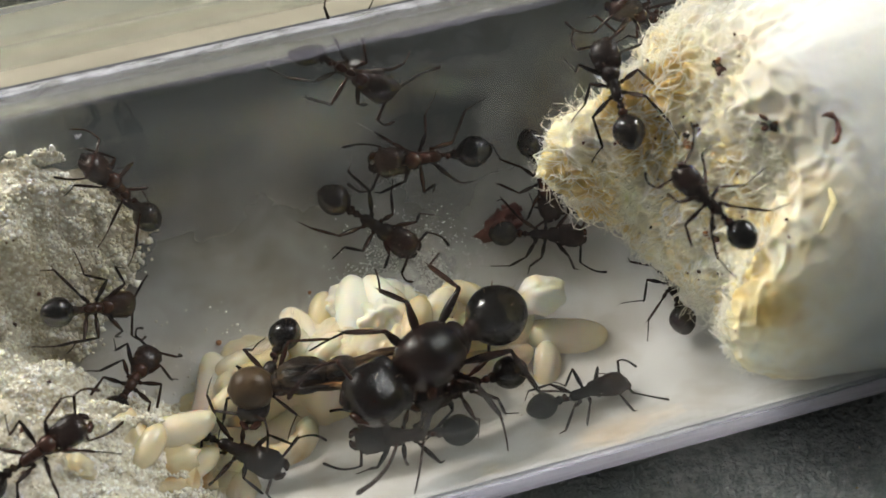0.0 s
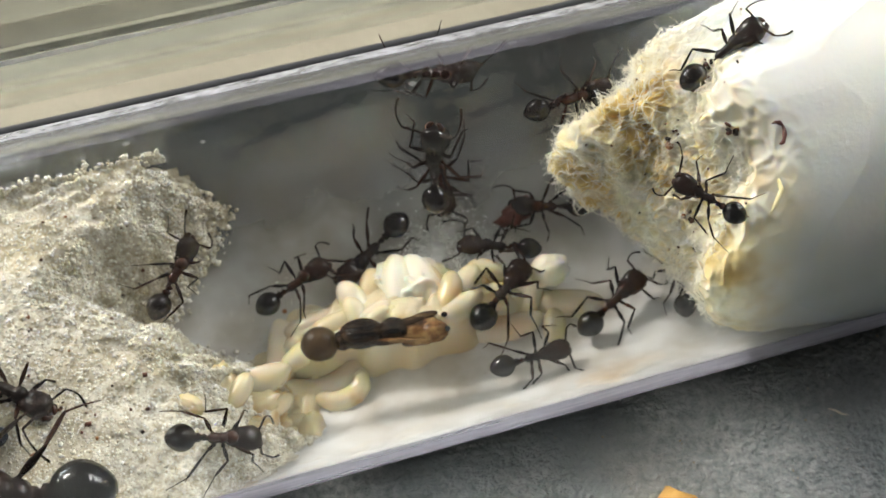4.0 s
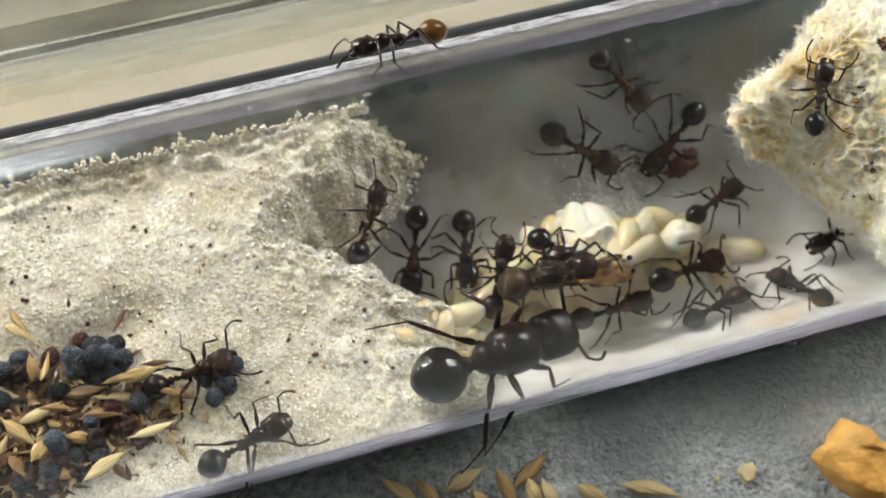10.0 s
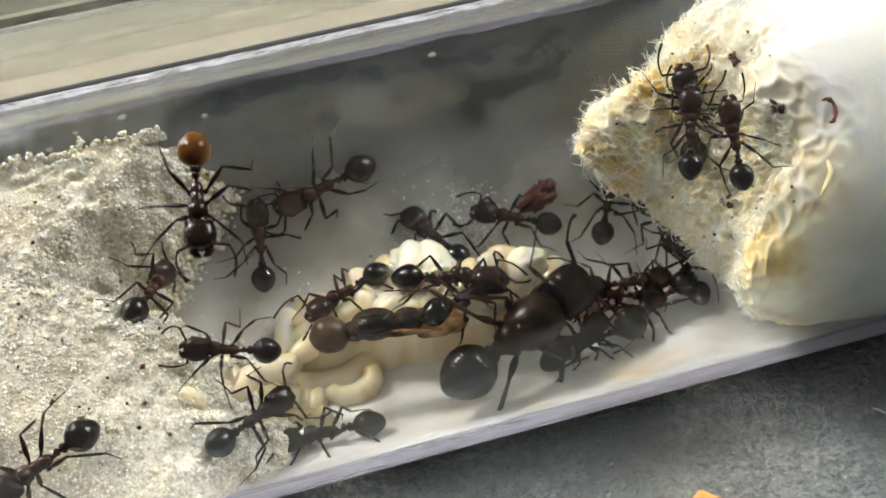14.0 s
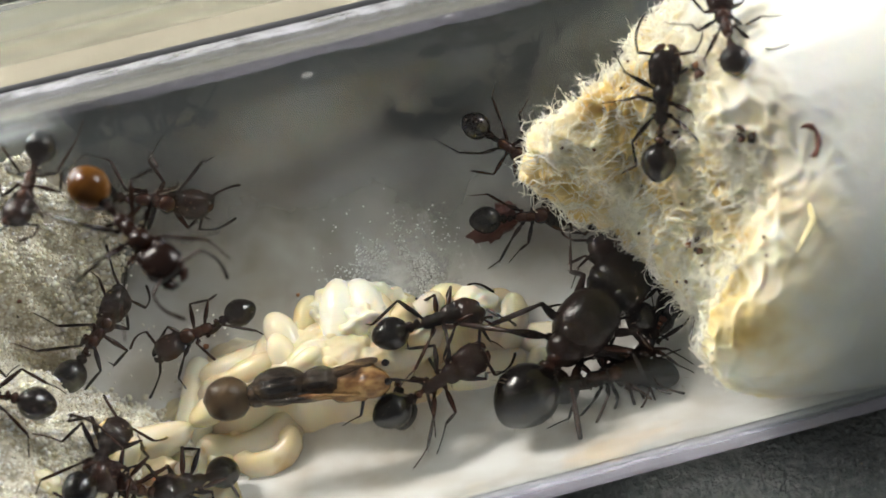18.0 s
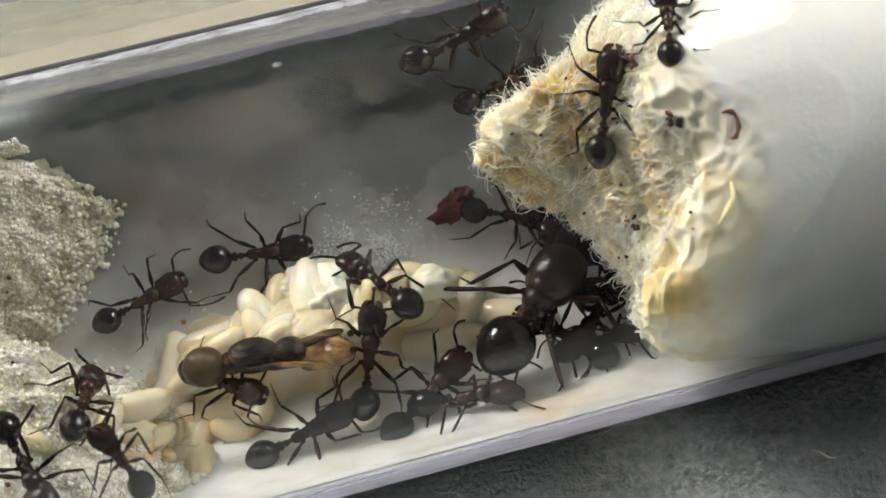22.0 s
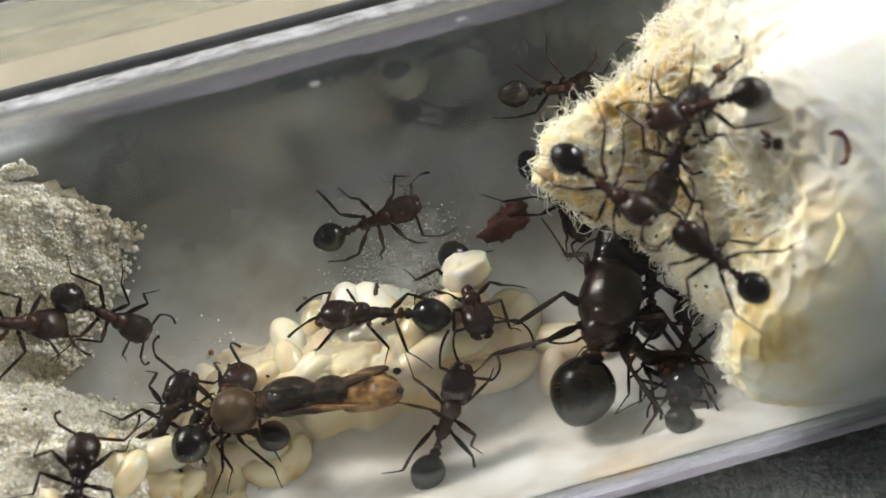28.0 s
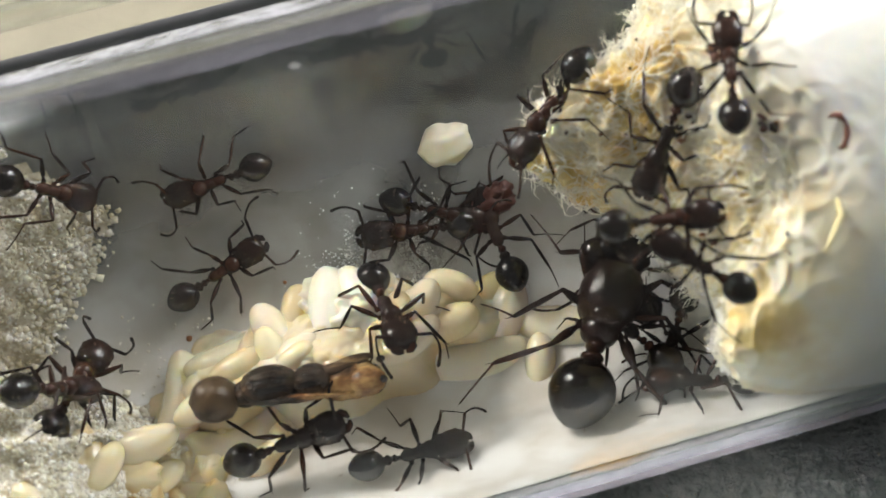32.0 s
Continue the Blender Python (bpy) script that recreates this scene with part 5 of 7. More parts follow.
        antenna = part("antenna", bm, CHITIN["leg"], ant)
        bm = bmesh.new()
        tip = Vector((0.66 + fore + r.uniform(-0.05, 0.05), y * (0.22 + 2.2 * sw), -0.07)) * s
        way = [elbow.lerp(tip, f) + Vector((0, y * 0.03 * math.sin(math.pi * f), 0.02 * math.sin(math.pi * f))) * s for f in (i / 22 for i in range(23))]
        tube(bm, way, [(0.0085 + 0.005 * (i / 22) ** 2) * s * (1.0 if i % 2 else 0.80) if i < 22 else 0.004 * s for i in range(23)], 7)
        part("funiculus", bm, CHITIN["leg"], antenna)
        for k, (base, knee, ankle, tip) in enumerate((((0.20, 0.045, -0.035), (0.30, 0.16, 0.07), (0.37, 0.25, -0.10), (0.48, 0.31, -0.168)),
                                                      ((0.12, 0.045, -0.04), (0.10, 0.20, 0.09), (0.05, 0.31, -0.09), (0.01, 0.43, -0.168)),
                                                      ((0.04, 0.045, -0.04), (-0.11, 0.18, 0.09), (-0.24, 0.28, -0.08), (-0.40, 0.35, -0.168)))):
            jit = lambda p, a: Vector((p[0] + back + r.uniform(-a, a), y * (p[1] * wide + r.uniform(-a, a)), p[2])) * s
            b = Vector((base[0] + back, y * base[1] * (1.8 if queen else 1.0), base[2])) * s
            pts = [b, jit(knee, 0.05), jit(ankle, 0.06), jit(tip, 0.07)]
            q = [p - b for p in pts]
            bm = bmesh.new()
            mid = q[0].lerp(q[1], 0.16)
            dense = [q[0], q[0].lerp(mid, 0.5), mid] + [mid.lerp(q[1], f) for f in (0.12, 0.3, 0.5, 0.7, 0.88, 1.0)]
            tube(bm, dense, [v * s * thick for v in (0.016, 0.020, 0.010, 0.013, 0.0185, 0.0195, 0.016, 0.012, 0.010)], 8)
            leg = part("leg", bm, CHITIN["leg"], ant)
            leg.location = b * CM
            bm = bmesh.new()
            tube(bm, [q[1].lerp(q[2], f) for f in (0, 0.1, 0.35, 0.7, 0.95, 1.0)], [v * s * thick for v in (0.009, 0.0085, 0.0120, 0.0125, 0.010, 0.008)], 7)
            spur = q[2] + (q[2] - q[1]).normalized() * 0.035 * s + Vector((0, y * 0.01 * s, 0))
            tube(bm, [q[1].lerp(q[2], 0.97), spur], [0.0035 * s, 0.0012 * s], 4)
            part("tibia", bm, CHITIN["leg"], leg)
            bm = bmesh.new()
            foot = [q[2].lerp(q[3], f) + Vector((0, 0, 0.012 * s * math.sin(math.pi * f))) for f in (i / 10 for i in range(11))]
            tube(bm, foot, [(0.0068 - 0.0025 * i / 10) * s * (1.0 if i % 2 else 0.78) for i in range(11)], 6)
            part("tarsus", bm, CHITIN["body"], leg)
    return ant


ANT_BASES = [build_ant("ant", "dark brown worker ant with a black shiny gaster", "ant", 0.5, 11 + n) for n in range(4)]
AMBER_BASE = build_ant("ant", "red-brown worker ant with an amber gaster on the outer glass", "ant", 0.5, 31, amber=True)
queen_ant = build_ant("queen_ant", "large dark queen ant with a swollen gaster", "ant", 0.86, 41, queen=True)


def legs_of(ant):
    return [o for o in ant.children if o.name.startswith("leg")]


def stride(ant, rows):
    """Swings the legs while the body goes from row to row."""
    keys = []
    for (t0, m0), (t1, m1) in zip(rows, rows[1:]):
        far = (m1.translation - m0.translation).length / CM
        if far > 0.12 and t1 - t0 < 2.6:
            n = max(2, min(4, round(far / 0.12)))
            keys += [(t0 + (t1 - t0) * (k + 0.5) / n, 1 if k % 2 else -1) for k in range(n)]
    keys = [k for k in keys if 0.1 < k[0] < 31.9]
    if not keys:
        return
    for n, leg in enumerate(legs_of(ant)):
        side = 1 if (n % 2) ^ (n >= 3) else -1
        rest = leg.location / CM
        turn = lambda a: at_cm(rest.x, rest.y, rest.z, 0, 0, a)
        walk(leg, [(0, turn(0))] + [(t, turn(13 * side * d)) for t, d in keys] + [(32, turn(0))])


def go(ant, rows):
    rows = [(t, at_cm(*p)) for t, *p in rows]
    walk(ant, rows)
    stride(ant, rows)


def crawl(ant, rows):
    """Walks an ant over the outside of the nest tube."""
    keys = []
    for t, x, round_deg, heading in rows:
        a, b = math.radians(round_deg), math.radians(heading)
        up = Vector((0, math.cos(a), math.sin(a)))
        ahead = Vector((math.cos(b), 0, 0)) + math.sin(b) * Vector((0, math.sin(a), -math.cos(a)))
        turn = Matrix((ahead, up.cross(ahead), up)).transposed().to_4x4()
        keys.append((t, Matrix.Translation((Vector((x, 0, AXIS_Z)) + 0.99 * up) * CM) @ turn))
    walk(ant, keys)
    stride(ant, keys)


def another(base, size):
    ob = copy_thing(base, Matrix.Identity(4))
    ob.scale = (size,) * 3
    return ob


WORKERS = [
    ANT_BASES[0],
    ANT_BASES[1],
    ANT_BASES[2],
    ANT_BASES[3],
    another(ANT_BASES[0], 1.10),
    another(ANT_BASES[1], 1.11),
    another(ANT_BASES[2], 1.13),
    another(ANT_BASES[3], 1.16),
    another(ANT_BASES[0], 1.10),
    another(ANT_BASES[1], 0.96),
    another(ANT_BASES[2], 0.96),
    another(ANT_BASES[0], 0.78),
    another(ANT_BASES[3], 0.96),
    another(ANT_BASES[0], 1.06),
    another(ANT_BASES[1], 0.96),
    another(ANT_BASES[2], 1.11),
    another(ANT_BASES[3], 1.16),
    another(ANT_BASES[0], 0.96),
    another(ANT_BASES[1], 1.01),
    AMBER_BASE,
    another(ANT_BASES[2], 0.78),
    another(ANT_BASES[3], 0.78),
    another(ANT_BASES[1], 1.08),
    another(ANT_BASES[2], 1.05),
    another(ANT_BASES[0], 1.10),
    another(ANT_BASES[3], 1.0),
]


def motions():
    go(WORKERS[0], [(0, -0.306, 0.649, 0.749, 25, -60, 142), (0.5, -0.538, 0.675, 0.860, -5, -26, 150), (1, -0.770, 0.701, 0.971, -28, 6, 141), (6, -1.822, -0.498, 0.858, -3, -1, 167),
        (7, -1.844, -0.499, 0.856, -3, -1, 169), (8, -1.835, -0.493, 0.856, -3, -0, 171), (8.5, -1.834, -0.417, 0.858, -2, 2, -144), (9, -1.832, -0.340, 0.860, -0, 3, -98),
        (9.5, -1.742, -0.346, 0.861, 2, 2, -45), (10, -1.651, -0.351, 0.862, 3, -0, 8), (11, -0.977, -0.174, 0.874, 3, -0, 2), (12, -0.693, 0.002, 0.729, 3, 26, 18),
        (13, -0.382, 0.324, 0.201, 22, -13, 30), (14, -0.211, 0.449, 0.275, 6, -35, 80), (15.5, -0.154, 0.398, 0.244, -20, -24, 135), (17, -0.097, 0.347, 0.212, -27, -0, 180),
        (18, -0.074, 0.258, 0.234, 11, 2, -167), (19, -0.199, 0.134, 0.254, 9, -9, -101), (21, 0.033, -0.182, 0.390, 14, -19, -39), (22, 0.017, -0.190, 0.387, 15, -18, -40),
        (23, 0.296, -0.288, 0.451, 24, -9, -9), (24, 0.455, -0.285, 0.465, 25, 0, -0), (25, 0.298, -0.304, 0.446, 27, -7, -10), (25.33, 0.223, -0.344, 0.404, 8, -26, 48),
        (25.67, 0.147, -0.385, 0.362, -20, -19, 111), (26, 0.072, -0.426, 0.320, -28, 7, 164), (29, -0.114, 0.058, 0.293, 5, 20, 144), (30, -0.267, 0.284, 0.216, -1, 3, 137),
        (30.5, -0.182, 0.321, 0.217, 6, -12, 87), (31, -0.098, 0.358, 0.218, 23, -16, 33), (32, 0.042, 0.405, 0.245, 29, -10, 17)])
    go(WORKERS[1], [(0, -0.552, 0.304, 0.555, 57, 45, 23), (1, -0.375, 0.435, 0.391, 35, 34, 1), (2, -0.218, 0.486, 0.303, 37, 10, -12), (3.5, -0.113, 0.308, 0.300, 8, 1, 13),
        (5, -0.007, 0.129, 0.297, -22, 6, 39), (6, -0.030, -0.091, 0.369, -9, -23, -9), (7, 0.086, -0.104, 0.416, -16, -20, 2), (8, 0.104, -0.143, 0.429, -8, -22, -1),
        (9, 0.104, -0.167, 0.423, 5, -21, -23), (10, 0.091, -0.102, 0.422, -19, -17, 13), (13, 0.118, -0.119, 0.434, -16, -20, 5), (13.33, 0.128, -0.048, 0.408, 4, -31, -52),
        (13.67, 0.137, 0.024, 0.382, 26, -22, -111), (14, 0.147, 0.095, 0.356, 30, -1, -160), (17, -0.354, -0.615, 0.696, -20, -51, -162), (18.67, -0.335, -0.301, 0.532, 22, -53, 117),
        (20.33, -0.317, 0.012, 0.367, 36, -30, 59), (22, -0.298, 0.326, 0.203, 24, -7, 14), (23, -0.137, 0.460, 0.282, 32, -17, 24), (24, 0.321, 0.634, 0.462, 52, -11, 9),
        (25, 0.540, 0.615, 0.435, 50, -3, 3), (26, 0.406, 0.566, 0.378, 45, -4, 4), (29, 0.742, 0.491, 0.307, 38, -4, 5), (30, 0.843, 0.456, 0.279, 35, 5, -7),
        (31, 0.929, 0.431, 0.262, 30, 15, -25), (32, 0.929, 0.431, 0.262, 30, 15, -25)])
    go(WORKERS[2], [(0, -0.476, 0.028, 0.348, 24, 26, 61), (1, -0.507, -0.078, 0.586, 24, 23, 61), (2, -0.643, 0.138, 0.526, 34, 16, 54), (5, -0.581, 0.314, 0.626, 66, -13, 52),
        (6, -0.574, 0.319, 0.630, 67, -4, 48), (7, -0.572, 0.327, 0.632, 67, -4, 48), (8, -0.583, 0.319, 0.637, 67, -5, 48), (9, -0.659, 0.261, 0.663, 64, -13, 56),
        (10, -0.655, 0.263, 0.665, 64, -16, 57), (11, -0.644, 0.273, 0.659, 64, -13, 55), (12, -0.628, 0.288, 0.657, 64, -19, 56), (13, -0.667, 0.247, 0.662, 63, -8, 57),
        (14, -0.718, 0.148, 0.692, 50, 31, 60), (17, -0.559, -0.109, 0.710, 29, 16, 71), (17.5, -0.641, -0.097, 0.798, 36, 1, 114), (18, -0.723, -0.086, 0.886, 30, -16, 157),
        (18.5, -0.627, -0.154, 0.849, 39, 24, 105), (19, -0.531, -0.222, 0.812, -2, 50, 26), (20, -0.478, -0.193, 0.762, 0, 58, 33), (21, -0.509, 0.003, 0.479, 19, 32, 48),
        (22, -0.440, -0.293, 0.751, 44, 37, 82), (23, -0.453, -0.041, 0.447, 27, 26, 65), (24, -0.477, 0.211, 0.234, 57, -15, 63), (25, -0.307, 0.369, 0.224, 21, -20, 42),
        (25.5, -0.350, 0.356, 0.269, 38, 20, 19), (26, -0.392, 0.344, 0.314, 39, 63, -4), (29, -0.501, 0.385, 0.566, 15, 46, -28), (30, -0.577, 0.412, 0.742, 55, 30, 30),
        (31, -0.550, 0.675, 1.004, 43, 20, -10), (32, -0.396, 0.652, 0.839, 40, 55, 2)])
    go(WORKERS[3], [(0, -0.778, -0.372, 0.864, 3, -1, 22), (1, -0.674, -0.481, 0.859, 3, 0, -4), (2, -0.767, -0.484, 0.859, 3, 0, -4), (5, -0.464, -0.656, 0.803, 6, 46, -3),
        (6, -0.448, -0.669, 0.794, 42, 31, 48), (7, -0.328, -0.611, 0.700, 44, 45, 56), (9, 0.526, -0.517, 0.316, 11, 4, -3), (10, 0.429, -0.399, 0.401, 35, -1, 2),
        (10.33, 0.620, -0.178, 0.345, 25, 8, -51), (10.67, 0.811, 0.043, 0.288, 12, 5, -104), (11, 1.002, 0.265, 0.232, 6, -7, -155), (12, 0.748, 0.198, 0.294, 21, -5, 177),
        (14, 1.051, 0.313, 0.212, -4, -5, 156), (15, 1.015, 0.358, 0.233, -5, 15, -149), (16, 0.980, 0.402, 0.253, 12, 26, -88), (17, 0.945, 0.447, 0.273, 31, 17, -26),
        (18, 1.271, 0.396, 0.240, 30, 5, -8), (19, 1.300, 0.398, 0.241, 31, 1, -1), (20, 1.118, 0.352, 0.215, 27, 5, -9), (21, 1.303, 0.337, 0.208, 26, 4, -9),
        (22, 1.380, 0.316, 0.198, 23, 9, -20), (23, 1.413, 0.328, 0.203, 25, 1, -3), (24, 1.404, 0.268, 0.203, 1, 1, -6), (25, 1.471, 0.221, 0.207, -1, 2, 16),
        (26, 1.461, 0.245, 0.206, -1, 1, 15), (27.5, 1.400, 0.383, 0.270, 7, 22, -39), (29, 1.339, 0.521, 0.333, -9, 40, -104), (30, 1.307, 0.486, 0.302, -17, 34, -118),
        (31, 1.395, 0.533, 0.344, -23, 36, -126), (32, 1.354, 0.279, 1.170, 34, 17, -142)])
    go(WORKERS[4], [(0, -0.171, -0.283, 0.294, 10, 2, -40), (2, 0.007, -0.388, 0.316, 27, -3, -31), (3, 0.341, -0.059, 0.678, 30, -42, -0), (4, 0.675, 0.270, 1.039, -24, -70, 79),
        (5, 1.010, 0.599, 1.400, -79, -42, 159), (6, 0.800, 0.752, 0.966, -85, -5, 176), (7, 0.450, 0.618, 0.467, -55, -5, 176), (8, 0.100, 0.400, 0.260, -20, -5, -140), (9, -0.064, 0.287, 0.233, 1, -9, -75),
        (10, -0.135, 0.243, 0.234, 7, -9, -103), (11, -0.218, 0.147, 0.242, 10, -8, -106), (12, -0.087, 0.174, 0.262, -4, -16, -49), (12.5, -0.087, 0.169, 0.264, -14, -10, -9),
        (13, -0.086, 0.165, 0.266, -17, 1, 30), (13.5, -0.088, -0.201, 0.315, 9, 22, 103), (14, -0.089, -0.566, 0.364, 37, 3, 176), (17, -0.113, -0.312, 0.309, -15, 16, 169),
        (17.5, -0.144, -0.364, 0.353, -4, -20, -170), (18, -0.176, -0.416, 0.397, -8, -58, -145), (18.33, 0.087, -0.447, 0.368, -27, -33, -85), (18.67, 0.349, -0.478, 0.339, -15, -6, -43),
        (19, 0.612, -0.510, 0.310, 11, 5, 3), (20, 0.481, -0.456, 0.361, 34, -11, 18), (21, 0.442, -0.481, 0.335, 31, 17, -27), (22, 0.271, -0.499, 0.308, 19, -11, 11),
        (23, 0.176, -0.557, 0.355, -36, 7, 9), (23.5, 0.057, -0.514, 0.317, -16, -8, -27), (24, -0.062, -0.471, 0.278, 9, -6, -66), (24.5, -0.121, -0.398, 0.284, 1, 15, -19),
        (25, -0.181, -0.325, 0.289, 13, 35, 35), (26, -0.236, -0.105, 0.288, -15, -8, 45), (29, -0.345, -0.234, 0.501, 31, 20, 65), (30, -0.302, -0.328, 0.579, 47, 46, 78),
        (31, -0.147, -0.334, 0.281, 14, 5, 11), (32, 0.163, -0.366, 0.375, 27, -16, 1)])
    go(WORKERS[5], [(0, 0.080, -0.060, 0.408, 26, -8, -121), (1, -0.177, 0.124, 0.257, 14, 5, -165), (2, -0.477, -0.213, 0.689, -13, -28, -153), (3, -0.934, -0.164, 0.751, -20, -15, -96),
        (4, -1.390, -0.116, 0.813, -12, -2, -43), (5, -1.846, -0.068, 0.875, 3, -1, 11), (6, -1.258, -0.005, 0.883, 3, -1, 20), (6.5, -1.299, -0.202, 0.872, 3, 1, -29),
        (7, -1.340, -0.398, 0.861, 1, 3, -77), (7.5, -1.112, -0.338, 0.863, 2, 2, -34), (8, -0.885, -0.277, 0.865, 3, -0, 10), (8.33, -1.072, -0.285, 0.866, 1, -3, 66),
        (8.67, -1.260, -0.293, 0.867, -2, -2, 123), (9, -1.447, -0.301, 0.867, -3, 0, -180), (9.4, -1.998, -0.251, 0.878, -2, -2, 128), (9.8, -2.549, -0.200, 0.889, 1, -3, 76),
        (10.2, -3.100, -0.150, 0.900, 3, -1, 23), (12, -3.100, -0.150, 0.900, 3, -1, 23), (13, -1.393, -0.180, 0.874, 3, -1, 23), (13.6, -1.500, -0.100, 0.878, 2, 2, 100),
        (14.2, -2.000, -0.050, 0.885, -3, 1, 170), (15.5, -3.200, -0.100, 0.900, -3, 1, 175), (32, -3.400, -0.100, 0.900, -3, 1, 175)])
    go(WORKERS[6], [(0, 0.597, 0.526, 0.337, 32, 29, -38), (1, 0.262, 0.518, 0.330, -7, 41, -101), (2, 0.194, 0.340, 0.229, 1, 3, -113), (5, 0.484, 0.426, 0.259, -31, 12, -160),
        (6, 0.417, 0.227, 0.301, 13, -21, -123), (7, 0.305, 0.267, 0.270, 15, -14, -134), (8, 0.193, 0.096, 0.370, 11, -30, -96), (9, 0.175, -0.063, 0.443, 17, -23, -95),
        (10, 0.278, -0.022, 0.463, -6, -33, -65), (11, 0.464, 0.035, 0.449, -34, -13, -22), (12, 0.453, 0.039, 0.445, -34, -11, -17), (13, 0.534, 0.019, 0.454, -35, -5, -16),
        (17, 0.576, -0.076, 0.493, -27, -9, -36), (18, 0.779, -0.036, 0.418, -19, 23, 12), (19, 0.833, 0.256, 0.254, -14, 8, 13), (19.5, 0.724, 0.482, 0.423, 22, -9, 19),
        (20, 0.614, 0.707, 0.592, 60, -25, 14), (21, 0.712, 0.627, 0.452, 52, -1, 1), (22, 1.271, 0.775, 0.958, 86, -25, 2), (23, 1.241, 0.745, 1.131, 98, -34, -4),
        (24, 1.266, 0.776, 0.886, 81, 25, -4), (24.5, 1.138, 0.733, 0.721, 46, 62, -45), (25, 1.010, 0.690, 0.556, -38, 51, -135), (26, 0.888, 0.699, 0.574, -57, 29, -162),
        (26.5, 1.458, 0.466, 0.616, -28, 40, -102), (27, 2.029, 0.233, 0.658, -2, 26, -44), (27.5, 2.600, 0.000, 0.700, 0, -0, 0), (32, 2.600, 0.000, 0.700, 0, -0, 0)])
    go(WORKERS[7], [(0, 0.948, 0.655, 0.493, -55, -5, 176), (1, 0.770, 0.674, 0.525, -57, -10, 174), (2, 0.796, 0.581, 0.394, -41, 26, -153), (3.5, 0.821, 0.620, 0.447, -18, 49, -115),
        (5, 0.845, 0.660, 0.501, 29, 50, -54), (6, 0.893, 0.508, 0.321, 28, 30, -44), (7, 0.831, 0.473, 0.293, 32, 19, -27), (8, 0.760, 0.563, 0.374, 42, 19, -20),
        (9, 0.729, 0.588, 0.402, 44, 21, -21), (10, 0.593, 0.576, 0.388, 39, 28, -31), (11, 0.609, 0.624, 0.448, -13, 51, -107), (12, 0.134, 0.677, 0.531, -58, 7, -176),
        (14, 0.178, 0.623, 0.446, -51, 11, -171), (15.67, 0.032, 0.658, 0.511, -21, 53, -123), (17.33, -0.114, 0.692, 0.575, 52, 42, -35), (19, -0.260, 0.726, 0.639, 66, -4, 2),
        (21, 0.737, -0.503, 0.304, 2, 9, -0), (22, 0.810, -0.477, 0.300, 20, -1, 35), (23, 0.709, -0.468, 0.318, 30, 9, 2), (24, 0.727, -0.487, 0.302, 20, 7, 6),
        (25, 0.882, -0.547, 0.347, -36, 3, 4), (26, 1.067, -0.549, 0.350, -36, 11, 15), (29, -0.506, -0.002, 0.486, 25, 28, 62), (32, -0.506, -0.002, 0.486, 25, 28, 62)])
    go(WORKERS[8], [(0, 0.592, 0.737, 1.157, 64, 40, -20), (1, 0.683, 0.734, 1.165, 67, 33, -17), (2, 0.757, 0.760, 1.075, 64, 28, -18), (5, 0.727, 0.654, 1.325, 105, 3, 1),
        (6, 0.592, 0.601, 1.397, 108, -1, -0), (6.33, 0.516, 0.633, 1.122, 99, 53, -10), (6.67, 0.440, 0.665, 0.846, -39, 69, -149), (7, 0.364, 0.697, 0.570, -60, 17, -170),
        (8, -0.047, 0.673, 0.524, -57, 3, -178), (9, -0.252, 0.490, 0.306, -24, 31, -131), (10, -0.397, 0.316, 0.198, -8, 23, -110), (11, -0.514, -0.023, 0.486, -20, -20, -114),
        (12, -0.634, -0.399, 0.864, -7, -2, -129), (13, -0.869, -0.457, 0.853, -3, -0, 170), (14, -1.194, -0.537, 0.854, -3, 1, -156), (15.5, -1.009, -0.223, 0.852, -22, -11, -118),
        (17, -0.824, 0.091, 0.850, -44, -8, -78), (17.33, -0.720, 0.142, 0.695, -18, 28, -44), (17.67, -0.616, 0.194, 0.541, 33, 35, 12), (18, -0.513, 0.245, 0.386, 68, 5, 53),
        (19, -0.170, 0.534, 0.345, 42, -7, 7), (20, -0.099, 0.476, 0.294, 37, -1, 1), (21, 0.086, 0.450, 0.275, 35, 4, -6), (22, 0.243, 0.408, 0.247, 31, 3, -5),
        (23, 0.415, 0.465, 0.287, 35, 9, -13), (24, 0.626, 0.440, 0.268, 33, 10, -15), (25, 0.863, 0.340, 0.219, 6, 5, -18), (26, 0.904, 0.211, 0.259, -14, -10, -58),
        (29, 0.941, 0.170, 0.272, -8, -17, -89), (30, 0.850, 0.273, 0.247, -5, -14, -86), (31, 0.871, 0.237, 0.256, 1, -17, -111), (31.5, 0.881, 0.305, 0.241, -12, -5, -148),
        (32, 0.892, 0.373, 0.226, -28, -4, 173)])
